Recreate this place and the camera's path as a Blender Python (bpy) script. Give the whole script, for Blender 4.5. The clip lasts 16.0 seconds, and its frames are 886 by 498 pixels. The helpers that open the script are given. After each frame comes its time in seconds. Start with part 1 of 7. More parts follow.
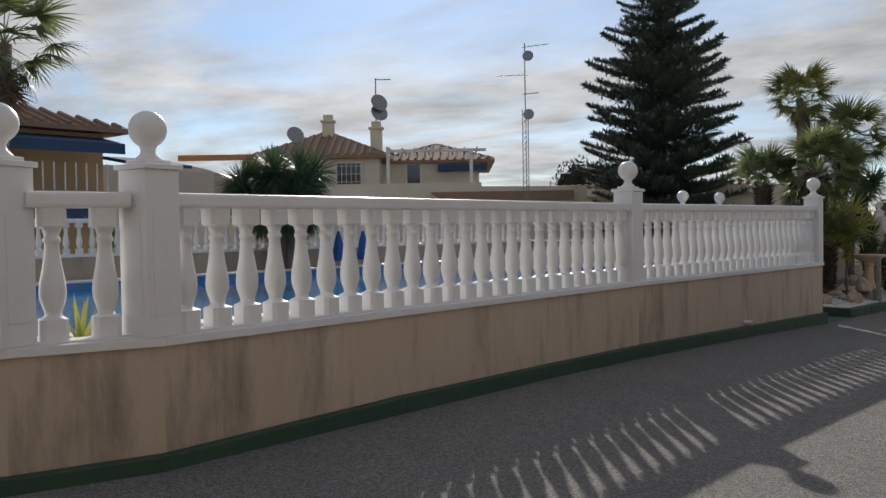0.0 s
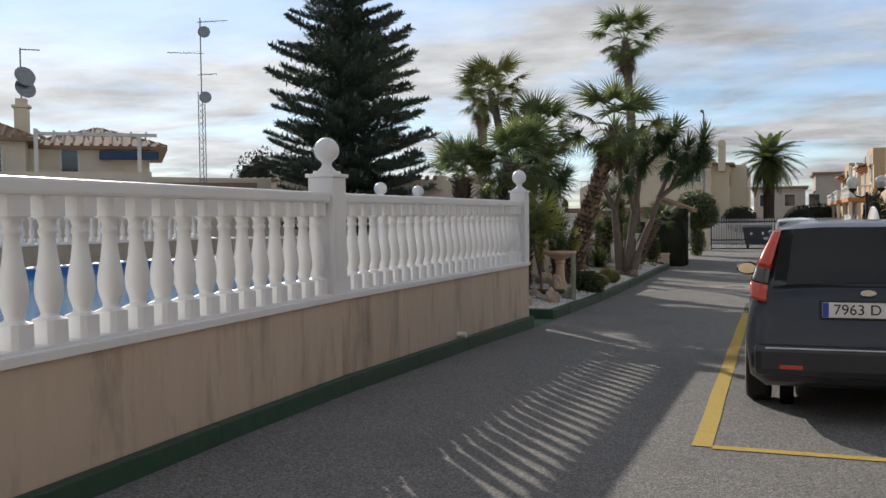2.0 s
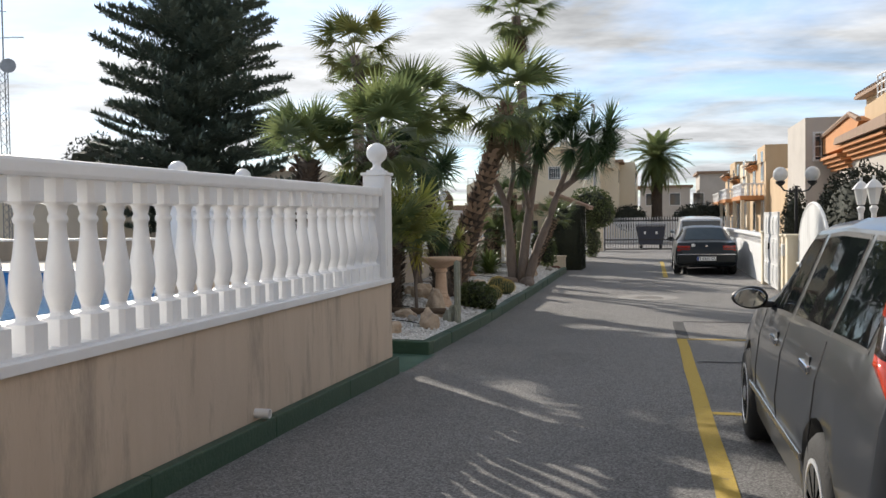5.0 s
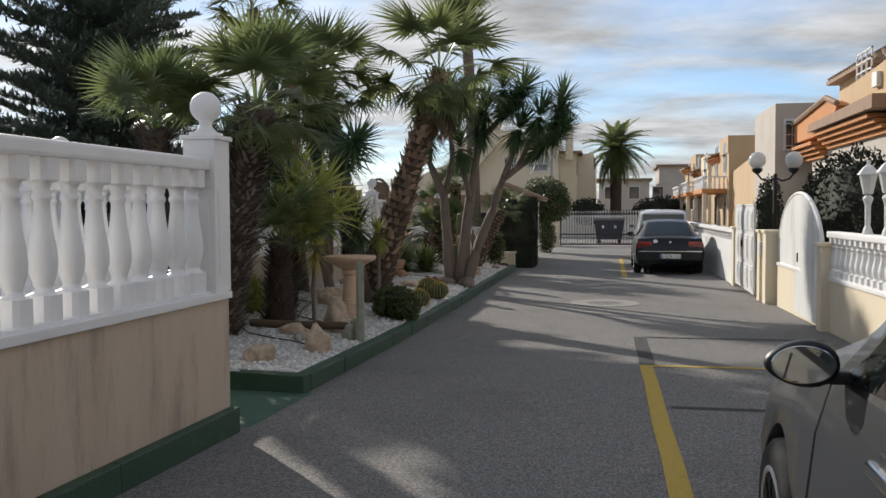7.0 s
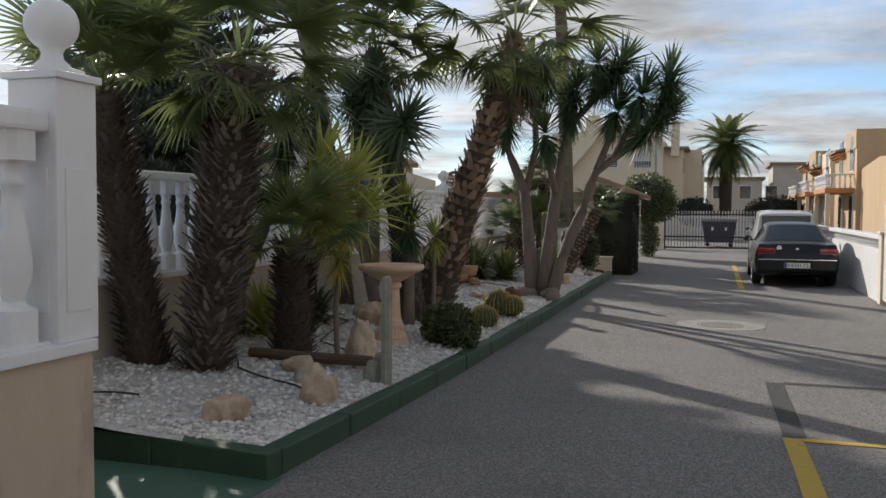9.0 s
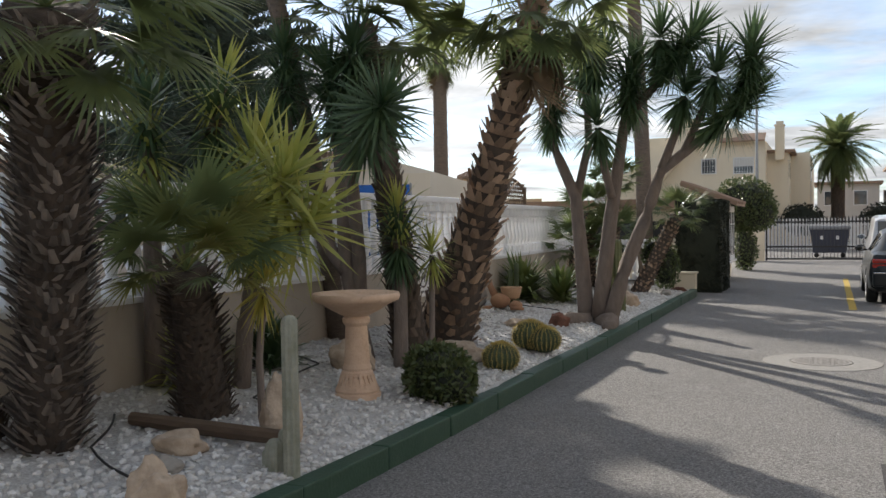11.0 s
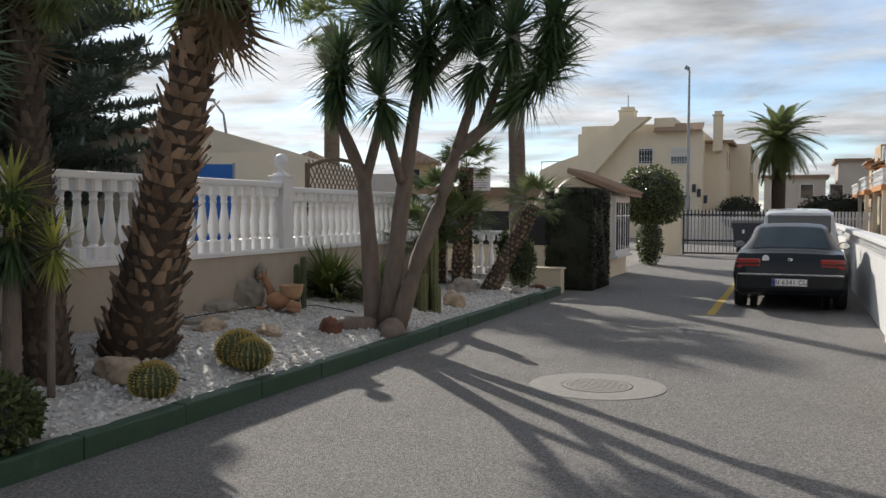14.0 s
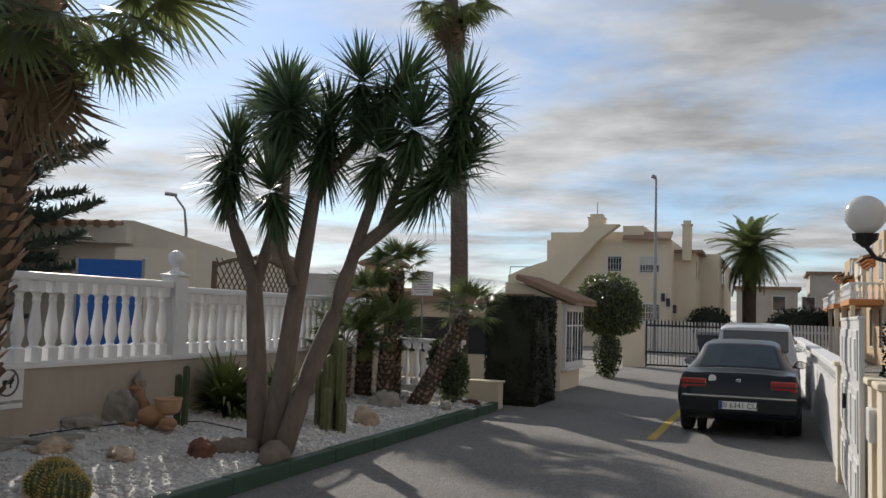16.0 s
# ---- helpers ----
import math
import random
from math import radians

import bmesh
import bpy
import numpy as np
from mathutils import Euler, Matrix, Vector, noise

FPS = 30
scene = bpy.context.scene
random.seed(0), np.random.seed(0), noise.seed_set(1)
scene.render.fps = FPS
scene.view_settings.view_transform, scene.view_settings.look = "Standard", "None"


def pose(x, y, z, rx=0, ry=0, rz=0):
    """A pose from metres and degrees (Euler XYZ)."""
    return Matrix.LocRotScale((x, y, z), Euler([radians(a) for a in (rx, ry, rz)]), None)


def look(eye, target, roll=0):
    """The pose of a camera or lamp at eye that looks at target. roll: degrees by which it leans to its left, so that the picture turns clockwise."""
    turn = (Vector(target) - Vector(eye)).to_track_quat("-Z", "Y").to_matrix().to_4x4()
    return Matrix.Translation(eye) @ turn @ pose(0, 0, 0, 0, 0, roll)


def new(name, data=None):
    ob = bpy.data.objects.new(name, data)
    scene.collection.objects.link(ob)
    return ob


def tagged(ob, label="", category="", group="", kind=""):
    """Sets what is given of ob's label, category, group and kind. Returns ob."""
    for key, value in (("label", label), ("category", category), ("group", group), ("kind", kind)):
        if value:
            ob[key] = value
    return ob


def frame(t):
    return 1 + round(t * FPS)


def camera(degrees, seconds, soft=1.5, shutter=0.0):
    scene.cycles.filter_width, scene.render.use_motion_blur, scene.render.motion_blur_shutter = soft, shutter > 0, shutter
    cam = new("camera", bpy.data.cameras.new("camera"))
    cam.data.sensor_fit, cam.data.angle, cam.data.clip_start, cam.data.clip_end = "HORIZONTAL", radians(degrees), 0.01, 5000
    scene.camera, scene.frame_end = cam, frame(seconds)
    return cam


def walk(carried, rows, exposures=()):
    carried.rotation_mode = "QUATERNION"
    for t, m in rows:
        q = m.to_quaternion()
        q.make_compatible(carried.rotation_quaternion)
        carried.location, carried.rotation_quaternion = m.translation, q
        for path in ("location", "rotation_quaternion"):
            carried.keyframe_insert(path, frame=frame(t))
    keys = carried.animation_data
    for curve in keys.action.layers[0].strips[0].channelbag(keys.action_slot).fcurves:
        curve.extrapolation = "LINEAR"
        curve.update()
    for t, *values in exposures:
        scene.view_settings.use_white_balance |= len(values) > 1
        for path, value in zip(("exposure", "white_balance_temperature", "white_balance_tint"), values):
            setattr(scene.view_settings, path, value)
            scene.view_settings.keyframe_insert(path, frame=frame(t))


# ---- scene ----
cam = camera(53.6, 16.0)
PATH = [
    (0, (0.141, 0.122, 1.398), (-1.172, 1.63, 1.354), -0.9),
    (0.5, (-0.18, 0.582, 1.435), (-1.363, 2.194, 1.385), -1.3),
    (1, (-0.537, 0.982, 1.409), (-1.473, 2.749, 1.35), -0.8),
    (1.5, (-0.814, 1.61, 1.405), (-1.616, 3.442, 1.342), -0.7),
    (2, (-1.112, 2.115, 1.404), (-1.817, 3.986, 1.34), -0.8),
    (2.5, (-1.333, 2.751, 1.402), (-1.963, 4.648, 1.334), -0.6),
    (3, (-1.535, 3.413, 1.402), (-2.129, 5.321, 1.334), -0.6),
    (5.5, (-1.971, 6.962, 1.349), (-2.398, 8.915, 1.278), -0.9),
    (6, (-1.939, 7.665, 1.332), (-2.329, 9.625, 1.258), -1.0),
    (6.5, (-1.919, 8.395, 1.344), (-2.274, 10.361, 1.262), -0.7),
    (7, (-1.932, 9.132, 1.322), (-2.305, 11.095, 1.235), -0.3),
    (7.5, (-1.941, 9.795, 1.317), (-2.351, 11.75, 1.232), -0.1),
    (8, (-1.995, 10.509, 1.302), (-2.548, 12.428, 1.209), 0.1),
    (8.5, (-2.062, 11.174, 1.31), (-2.639, 13.087, 1.219), 0.1),
    (9, (-2.101, 11.844, 1.311), (-2.694, 13.752, 1.22), 0.3),
    (11.5, (-1.749, 14.994, 1.245), (-2.577, 16.814, 1.192), -1.0),
    (12, (-1.519, 15.468, 1.241), (-2.346, 17.288, 1.187), -1.0),
    (12.5, (-1.256, 15.947, 1.247), (-2.069, 17.774, 1.187), -0.9),
    (13, (-1.005, 16.444, 1.256), (-1.787, 18.283, 1.184), -0.7),
    (13.5, (-0.61, 16.806, 1.257), (-1.376, 18.652, 1.175), -0.4),
    (14, (-0.348, 17.16, 1.253), (-1.093, 19.014, 1.166), 0.2),
    (14.5, (-0.11, 17.525, 1.287), (-0.838, 19.387, 1.211), 0.4),
    (15, (0.076, 17.913, 1.288), (-0.637, 19.781, 1.225), 1.2),
    (15.5, (0.069, 18.298, 1.279), (-0.634, 20.171, 1.253), 1.7),
    (16, (0.063, 18.525, 1.346), (-0.643, 20.391, 1.492), 1.7),
]
walk(cam, [(t, look(eye, target, roll)) for t, eye, target, roll in PATH],
     [(0, 0.12), (1, 0.32), (2.5, 0.52), (5.5, 0.95), (6.5, 0.80), (7.5, 0.52), (9, 0.55), (11.5, 1.12), (12.5, 1.28), (13.5, 0.85), (14.5, 0.46), (15.3, 0.24), (16, 0.36)])

# ---- world and light ----
SUN_AZ, SUN_EL = 41.5, 24.0          # degrees to the left of +y, and above the horizon
sun_dir = Vector((-math.sin(radians(SUN_AZ)) * math.cos(radians(SUN_EL)), math.cos(radians(SUN_AZ)) * math.cos(radians(SUN_EL)), math.sin(radians(SUN_EL))))
world = bpy.data.worlds.new("sky")
scene.world = world
world.use_nodes = True
wn, wl = world.node_tree.nodes, world.node_tree.links
wn.clear()


def wnode(kind, **kw):
    n = wn.new(kind)
    for k, v in kw.items():
        if k == "op":
            n.operation = v
        else:
            n.inputs[k].default_value = v
    return n


sky = wn.new("ShaderNodeTexSky")
sky.sky_type, sky.sun_disc = "NISHITA", False
sky.sun_elevation, sky.sun_rotation = radians(SUN_EL), radians(-SUN_AZ)
sky.dust_density, sky.ozone_density, sky.air_density = 0.15, 4.0, 0.9
skyb = wn.new("ShaderNodeBackground")
skyb.inputs["Strength"].default_value = 0.098
wl.new(sky.outputs[0], skyb.inputs["Color"])
tc = wn.new("ShaderNodeTexCoord")
sep = wn.new("ShaderNodeSeparateXYZ")
wl.new(tc.outputs["Generated"], sep.inputs[0])
zz = wn.new("ShaderNodeMath")
zz.operation, zz.inputs[1].default_value = "ADD", 0.10
wl.new(sep.outputs["Z"], zz.inputs[0])
zm = wn.new("ShaderNodeMath")
zm.operation, zm.inputs[1].default_value = "MAXIMUM", 0.06
wl.new(zz.outputs[0], zm.inputs[0])
div = wn.new("ShaderNodeVectorMath")
div.operation = "DIVIDE"
comb = wn.new("ShaderNodeCombineXYZ")
for s in "XYZ":
    wl.new(zm.outputs[0], comb.inputs[s])
wl.new(tc.outputs["Generated"], div.inputs[0])
wl.new(comb.outputs[0], div.inputs[1])
mp = wn.new("ShaderNodeMapping")
mp.inputs["Rotation"].default_value = (0, 0, radians(-28))
mp.inputs["Scale"].default_value = (0.80, 1.05, 0.0)
mp.inputs["Location"].default_value = (3.1, 1.7, 0)
wl.new(div.outputs[0], mp.inputs["Vector"])
cn = wn.new("ShaderNodeTexNoise")
cn.inputs["Scale"].default_value, cn.inputs["Detail"].default_value, cn.inputs["Roughness"].default_value, cn.inputs["Distortion"].default_value = 0.85, 7, 0.55, 0.5
wl.new(mp.outputs[0], cn.inputs["Vector"])
cr = wn.new("ShaderNodeValToRGB")
cr.color_ramp.elements[0].position, cr.color_ramp.elements[1].position = 0.35, 0.57
cr.color_ramp.elements[0].color, cr.color_ramp.elements[1].color = (0.12, 0.12, 0.12, 1), (1, 1, 1, 1)
wl.new(cn.outputs["Fac"], cr.inputs[0])
# cloud shade: brighter towards the sun, greyer bellies
cn2 = wn.new("ShaderNodeTexNoise")
cn2.inputs["Scale"].default_value, cn2.inputs["Detail"].default_value, cn2.inputs["Roughness"].default_value = 1.5, 5, 0.6
wl.new(mp.outputs[0], cn2.inputs["Vector"])
dot = wn.new("ShaderNodeVectorMath")
dot.operation = "DOT_PRODUCT"
dot.inputs[1].default_value = sun_dir
wl.new(tc.outputs["Generated"], dot.inputs[0])
glow = wn.new("ShaderNodeMapRange")
glow.inputs["From Min"].default_value, glow.inputs["From Max"].default_value = 0.80, 1.0
glow.inputs["To Min"].default_value, glow.inputs["To Max"].default_value = 0.0, 0.22
wl.new(dot.outputs["Value"], glow.inputs["Value"])
shade = wn.new("ShaderNodeMapRange")
shade.inputs["From Min"].default_value, shade.inputs["From Max"].default_value = 0.35, 0.68
shade.inputs["To Min"].default_value, shade.inputs["To Max"].default_value = 0.25, 0.57
wl.new(cn2.outputs["Fac"], shade.inputs["Value"])
addg = wn.new("ShaderNodeMath")
addg.operation = "ADD"
wl.new(glow.outputs[0], addg.inputs[0])
wl.new(shade.outputs[0], addg.inputs[1])
cloudb = wn.new("ShaderNodeBackground")
cloudb.inputs["Color"].default_value = (0.955, 0.975, 1.0, 1)
wl.new(addg.outputs[0], cloudb.inputs["Strength"])
mixb = wn.new("ShaderNodeMixShader")
wl.new(cr.outputs[0], mixb.inputs[0])
wl.new(skyb.outputs[0], mixb.inputs[1])
wl.new(cloudb.outputs[0], mixb.inputs[2])
outw = wn.new("ShaderNodeOutputWorld")
wl.new(mixb.outputs[0], outw.inputs[0])

sun = new("sun", bpy.data.lights.new("sun", "SUN"))
sun.data.energy, sun.data.angle, sun.data.color = 3.2, radians(0.6), (1.0, 0.925, 0.82)
sun.matrix_world = look(sun_dir * 50, (0, 0, 0))


# ---- materials ----
def mat(name, color, color2=None, rough=0.7, metal=0.0, scale=8.0, amount=1.0, bump=0.0, bump_scale=60.0, spec=0.5, coat=0.0, translucent=0.0, stain=None, stain_scale=1.2, stain_pos=(0.5, 0.7), stretch=(1, 1, 1), per_object=0.0, transmission=0.0, per_island=0.0):
    """Base colour that varies between two colours at two scales, optional stains, fine relief and gloss."""
    m = bpy.data.materials.new(name)
    m.use_nodes = True
    n, l = m.node_tree.nodes, m.node_tree.links
    b = n["Principled BSDF"]
    b.inputs["Roughness"].default_value, b.inputs["Metallic"].default_value = rough, metal
    b.inputs["Specular IOR Level"].default_value = spec
    b.inputs["Coat Weight"].default_value = coat
    b.inputs["Coat Roughness"].default_value = 0.04
    b.inputs["Transmission Weight"].default_value = transmission
    color2 = color2 or tuple(c * 0.82 for c in color)
    t = n.new("ShaderNodeTexCoord")
    mpn = n.new("ShaderNodeMapping")
    mpn.inputs["Scale"].default_value = stretch
    l.new(t.outputs["Object"], mpn.inputs["Vector"])
    n1 = n.new("ShaderNodeTexNoise")
    n1.inputs["Scale"].default_value, n1.inputs["Detail"].default_value, n1.inputs["Roughness"].default_value = scale, 6, 0.65
    l.new(mpn.outputs[0], n1.inputs["Vector"])
    mr = n.new("ShaderNodeMapRange")
    mr.inputs["From Min"].default_value, mr.inputs["From Max"].default_value = 0.32, 0.68
    mr.inputs["To Max"].default_value = amount
    l.new(n1.outputs["Fac"], mr.inputs["Value"])
    fac = mr.outputs[0]
    if per_object or per_island:
        src = n.new("ShaderNodeObjectInfo").outputs["Random"] if per_object else n.new("ShaderNodeNewGeometry").outputs["Random Per Island"]
        mx0 = n.new("ShaderNodeMix")
        mx0.inputs[0].default_value = per_object or per_island
        l.new(fac, mx0.inputs[2])
        l.new(src, mx0.inputs[3])
        fac = mx0.outputs[0]
    mx = n.new("ShaderNodeMix")
    mx.data_type = "RGBA"
    mx.inputs[6].default_value, mx.inputs[7].default_value = (*color, 1), (*color2, 1)
    l.new(fac, mx.inputs[0])
    col = mx.outputs[2]
    if stain:
        n2 = n.new("ShaderNodeTexNoise")
        n2.inputs["Scale"].default_value, n2.inputs["Detail"].default_value, n2.inputs["Roughness"].default_value = stain_scale, 8, 0.7
        l.new(mpn.outputs[0], n2.inputs["Vector"])
        r2 = n.new("ShaderNodeValToRGB")
        r2.color_ramp.elements[0].position, r2.color_ramp.elements[1].position = stain_pos
        l.new(n2.outputs["Fac"], r2.inputs[0])
        mx2 = n.new("ShaderNodeMix")
        mx2.data_type = "RGBA"
        mx2.inputs[7].default_value = (*stain, 1)
        l.new(r2.outputs[0], mx2.inputs[0])
        l.new(col, mx2.inputs[6])
        col = mx2.outputs[2]
    l.new(col, b.inputs["Base Color"])
    if bump:
        nb = n.new("ShaderNodeTexNoise")
        nb.inputs["Scale"].default_value, nb.inputs["Detail"].default_value = bump_scale, 5
        l.new(mpn.outputs[0], nb.inputs["Vector"])
        bp = n.new("ShaderNodeBump")
        bp.inputs["Strength"].default_value, bp.inputs["Distance"].default_value = bump, 0.02
        l.new(nb.outputs["Fac"], bp.inputs["Height"])
        l.new(bp.outputs[0], b.inputs["Normal"])
    if translucent:
        tr = n.new("ShaderNodeBsdfTranslucent")
        l.new(col, tr.inputs["Color"])
        ms = n.new("ShaderNodeMixShader")
        ms.inputs[0].default_value = translucent
        l.new(b.outputs[0], ms.inputs[1])
        l.new(tr.outputs[0], ms.inputs[2])
        l.new(ms.outputs[0], n["Material Output"].inputs["Surface"])
    return m


M_WHITE = mat("white_paint", (0.80, 0.80, 0.80), (0.70, 0.70, 0.70), rough=0.45, scale=3, amount=0.7, bump=0.08, bump_scale=35, stain=(0.62, 0.60, 0.57), stain_scale=2.5, stain_pos=(0.58, 0.85))
M_STUCCO = mat("cream_render", (0.58, 0.475, 0.37), (0.51, 0.41, 0.315), rough=0.9, scale=2.2, bump=0.25, bump_scale=90, stain=(0.22, 0.185, 0.15), stain_scale=1.6, stain_pos=(0.51, 0.74), stretch=(1.8, 1.8, 0.36))
M_BEDWALL = mat("grey_beige_render", (0.46, 0.40, 0.33), (0.39, 0.34, 0.28), rough=0.9, scale=2.0, bump=0.25, bump_scale=90, stain=(0.23, 0.20, 0.17), stain_scale=1.0, stain_pos=(0.60, 0.85), stretch=(1.3, 1.3, 0.5))
M_GREEN = mat("green_kerb_paint", (0.020, 0.058, 0.034), (0.032, 0.074, 0.046), rough=0.55, scale=5, bump=0.2, bump_scale=40, stain=(0.10, 0.13, 0.10), stain_scale=5, stain_pos=(0.62, 0.8))
M_ROAD = mat("asphalt", (0.30, 0.287, 0.275), (0.104, 0.099, 0.096), rough=0.9, scale=75, bump=0.9, bump_scale=110, stain=(0.14, 0.135, 0.13), stain_scale=0.5, stain_pos=(0.50, 0.85))
nt = M_ROAD.node_tree
vo = nt.nodes.new("ShaderNodeTexVoronoi")
vo.inputs["Scale"].default_value = 85.0
vc = nt.nodes.new("ShaderNodeTexCoord")
nt.links.new(vc.outputs["Object"], vo.inputs["Vector"])
vb = nt.nodes.new("ShaderNodeRGBToBW")
nt.links.new(vo.outputs["Color"], vb.inputs[0])
vr = nt.nodes.new("ShaderNodeMapRange")
vr.inputs["To Min"].default_value, vr.inputs["To Max"].default_value = 0.5, 1.5
nt.links.new(vb.outputs[0], vr.inputs["Value"])
old = nt.nodes["Principled BSDF"].inputs["Base Color"].links[0].from_socket
vm = nt.nodes.new("ShaderNodeVectorMath")
vm.operation = "SCALE"
nt.links.new(old, vm.inputs[0])
nt.links.new(vr.outputs[0], vm.inputs["Scale"])
nt.links.new(vm.outputs[0], nt.nodes["Principled BSDF"].inputs["Base Color"])
M_GROUND = mat("dusty_ground", (0.26, 0.24, 0.21), (0.18, 0.17, 0.15), rough=0.95, scale=1.0, bump=0.3, bump_scale=20)
M_YELLOW = mat("yellow_road_paint", (0.52, 0.36, 0.05), (0.42, 0.28, 0.05), rough=0.8, scale=40, bump=0.4, bump_scale=200, stain=(0.16, 0.13, 0.08), stain_scale=9, stain_pos=(0.60, 0.72))
M_PATCH = mat("dark_asphalt_patch", (0.055, 0.054, 0.054), (0.04, 0.04, 0.04), rough=0.85, scale=60, bump=0.5, bump_scale=200)
M_GRAVEL = mat("white_gravel", (0.70, 0.69, 0.67), (0.40, 0.38, 0.36), rough=0.85, scale=45, bump=1.0, bump_scale=70, stain=(0.20, 0.155, 0.115), stain_scale=1.7, stain_pos=(0.52, 0.72))
M_PEBBLE = mat("white_pebbles", (0.78, 0.77, 0.75), (0.42, 0.40, 0.37), rough=0.75, scale=20, per_island=0.8)
M_DECK = mat("pool_deck", (0.55, 0.50, 0.44), (0.47, 0.42, 0.37), rough=0.85, scale=4, bump=0.2)
M_WATER = mat("pool_water", (0.02, 0.16, 0.42), (0.05, 0.30, 0.62), rough=0.04, scale=2.5, bump=0.35, bump_scale=5, spec=0.6)
M_POOLTILE = mat("blue_pool_tile", (0.05, 0.22, 0.50), (0.04, 0.17, 0.42), rough=0.2, scale=30)
M_BARK = mat("shaggy_palm_trunk", (0.045, 0.034, 0.027), (0.10, 0.075, 0.056), rough=0.95, scale=14, bump=0.8, bump_scale=30, stretch=(1, 1, 0.4))
M_BOOT = mat("old_leaf_base", (0.50, 0.35, 0.24), (0.09, 0.062, 0.045), rough=0.9, scale=20, per_island=0.85, bump=0.3)
M_FIBRE = mat("dark_trunk_fibre", (0.16, 0.12, 0.09), (0.055, 0.042, 0.034), rough=0.95, scale=20, per_island=0.7)
M_CACTG = mat("grey_green_cactus", (0.34, 0.34, 0.28), (0.22, 0.23, 0.17), rough=0.75, scale=12, bump=0.4, bump_scale=60)
M_STRAP = mat("strap_leaf", (0.10, 0.15, 0.05), (0.20, 0.23, 0.07), rough=0.4, scale=4, per_island=0.7, translucent=0.35)
M_GOLDY = mat("bright_golden_leaf", (0.62, 0.50, 0.10), (0.30, 0.30, 0.07), rough=0.45, scale=4, per_island=0.6, translucent=0.5)
M_COLLAR = mat("worn_concrete", (0.30, 0.285, 0.265), (0.24, 0.23, 0.215), rough=0.9, scale=14, bump=0.4, bump_scale=90)
M_COVER = mat("dusty_cast_iron", (0.29, 0.27, 0.25), (0.22, 0.205, 0.19), rough=0.85, scale=20, bump=0.3)
M_SMOKE = mat("smoked_lamp_lens", (0.05, 0.035, 0.03), (0.04, 0.03, 0.03), rough=0.12, scale=20, coat=1.0)
M_SHAG = mat("grey_dead_leaf_stubs", (0.33, 0.28, 0.24), (0.035, 0.028, 0.024), rough=0.95, scale=20, per_island=0.9)
M_MIRROR = mat("mirror_glass", (0.62, 0.66, 0.70), rough=0.03, metal=1.0)
M_SLIM = mat("grey_ringed_bark", (0.20, 0.155, 0.12), (0.13, 0.10, 0.08), rough=0.95, scale=10, bump=0.8, bump_scale=25, stretch=(1, 1, 3))
M_YBARK = mat("yucca_bark", (0.22, 0.175, 0.145), (0.15, 0.12, 0.10), rough=0.95, scale=9, bump=0.6, bump_scale=40, stretch=(1.5, 1.5, 0.5))
M_FAN = mat("fan_palm_leaf", (0.105, 0.155, 0.068), (0.20, 0.225, 0.085), rough=0.42, scale=3, per_object=0.6, translucent=0.48)
M_FANY = mat("yellowing_palm_leaf", (0.17, 0.20, 0.065), (0.30, 0.28, 0.085), rough=0.5, scale=3, per_object=0.6, translucent=0.45)
M_DEAD = mat("dead_palm_leaf", (0.20, 0.145, 0.085), (0.12, 0.09, 0.06), rough=0.9, scale=5, per_object=0.5, translucent=0.1)
M_YUC = mat("yucca_leaf", (0.055, 0.10, 0.050), (0.105, 0.155, 0.070), rough=0.38, scale=4, per_island=0.6, translucent=0.32)
M_YUCY = mat("golden_yucca_leaf", (0.50, 0.48, 0.12), (0.26, 0.32, 0.09), rough=0.42, scale=4, per_island=0.6, translucent=0.45)
M_PINE = mat("araucaria_needles", (0.085, 0.120, 0.095), (0.12, 0.155, 0.12), rough=0.7, scale=2, per_object=0.5)
M_LEAF = mat("shrub_leaf", (0.055, 0.085, 0.030), (0.12, 0.14, 0.05), rough=0.45, scale=6, per_island=0.7, translucent=0.3)
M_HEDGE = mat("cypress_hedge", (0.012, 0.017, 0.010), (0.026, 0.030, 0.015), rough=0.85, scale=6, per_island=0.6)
M_CACTUS = mat("cactus_skin", (0.035, 0.055, 0.024), (0.065, 0.09, 0.035), rough=0.6, scale=8)
M_SPINE = mat("cactus_spines", (0.70, 0.56, 0.20), (0.50, 0.38, 0.13), rough=0.7, scale=10, translucent=0.3)
M_STONE = mat("honey_stone", (0.56, 0.45, 0.34), (0.33, 0.245, 0.17), rough=0.9, scale=7, bump=0.9, bump_scale=25)
M_GSTONE = mat("grey_stone", (0.36, 0.33, 0.29), (0.24, 0.22, 0.19), rough=0.9, scale=5, bump=0.6, bump_scale=25)
M_REDST = mat("red_lava_stone", (0.19, 0.085, 0.055), (0.11, 0.05, 0.035), rough=0.95, scale=12, bump=0.9, bump_scale=40)
M_BATH = mat("peach_cast_stone", (0.68, 0.50, 0.36), (0.55, 0.37, 0.25), rough=0.8, scale=7, bump=0.3, bump_scale=60, stain=(0.24, 0.15, 0.10), stain_scale=6, stain_pos=(0.58, 0.8))
M_BLACK = mat("black_plastic", (0.012, 0.012, 0.013), rough=0.45)
M_RUBBER = mat("tyre_rubber", (0.014, 0.014, 0.014), (0.022, 0.021, 0.02), rough=0.85, scale=30, bump=0.2)
M_DGREY = mat("dark_grey_car_paint", (0.026, 0.029, 0.034), (0.031, 0.034, 0.039), rough=0.30, metal=0.0, scale=2, coat=0.55, spec=0.35)
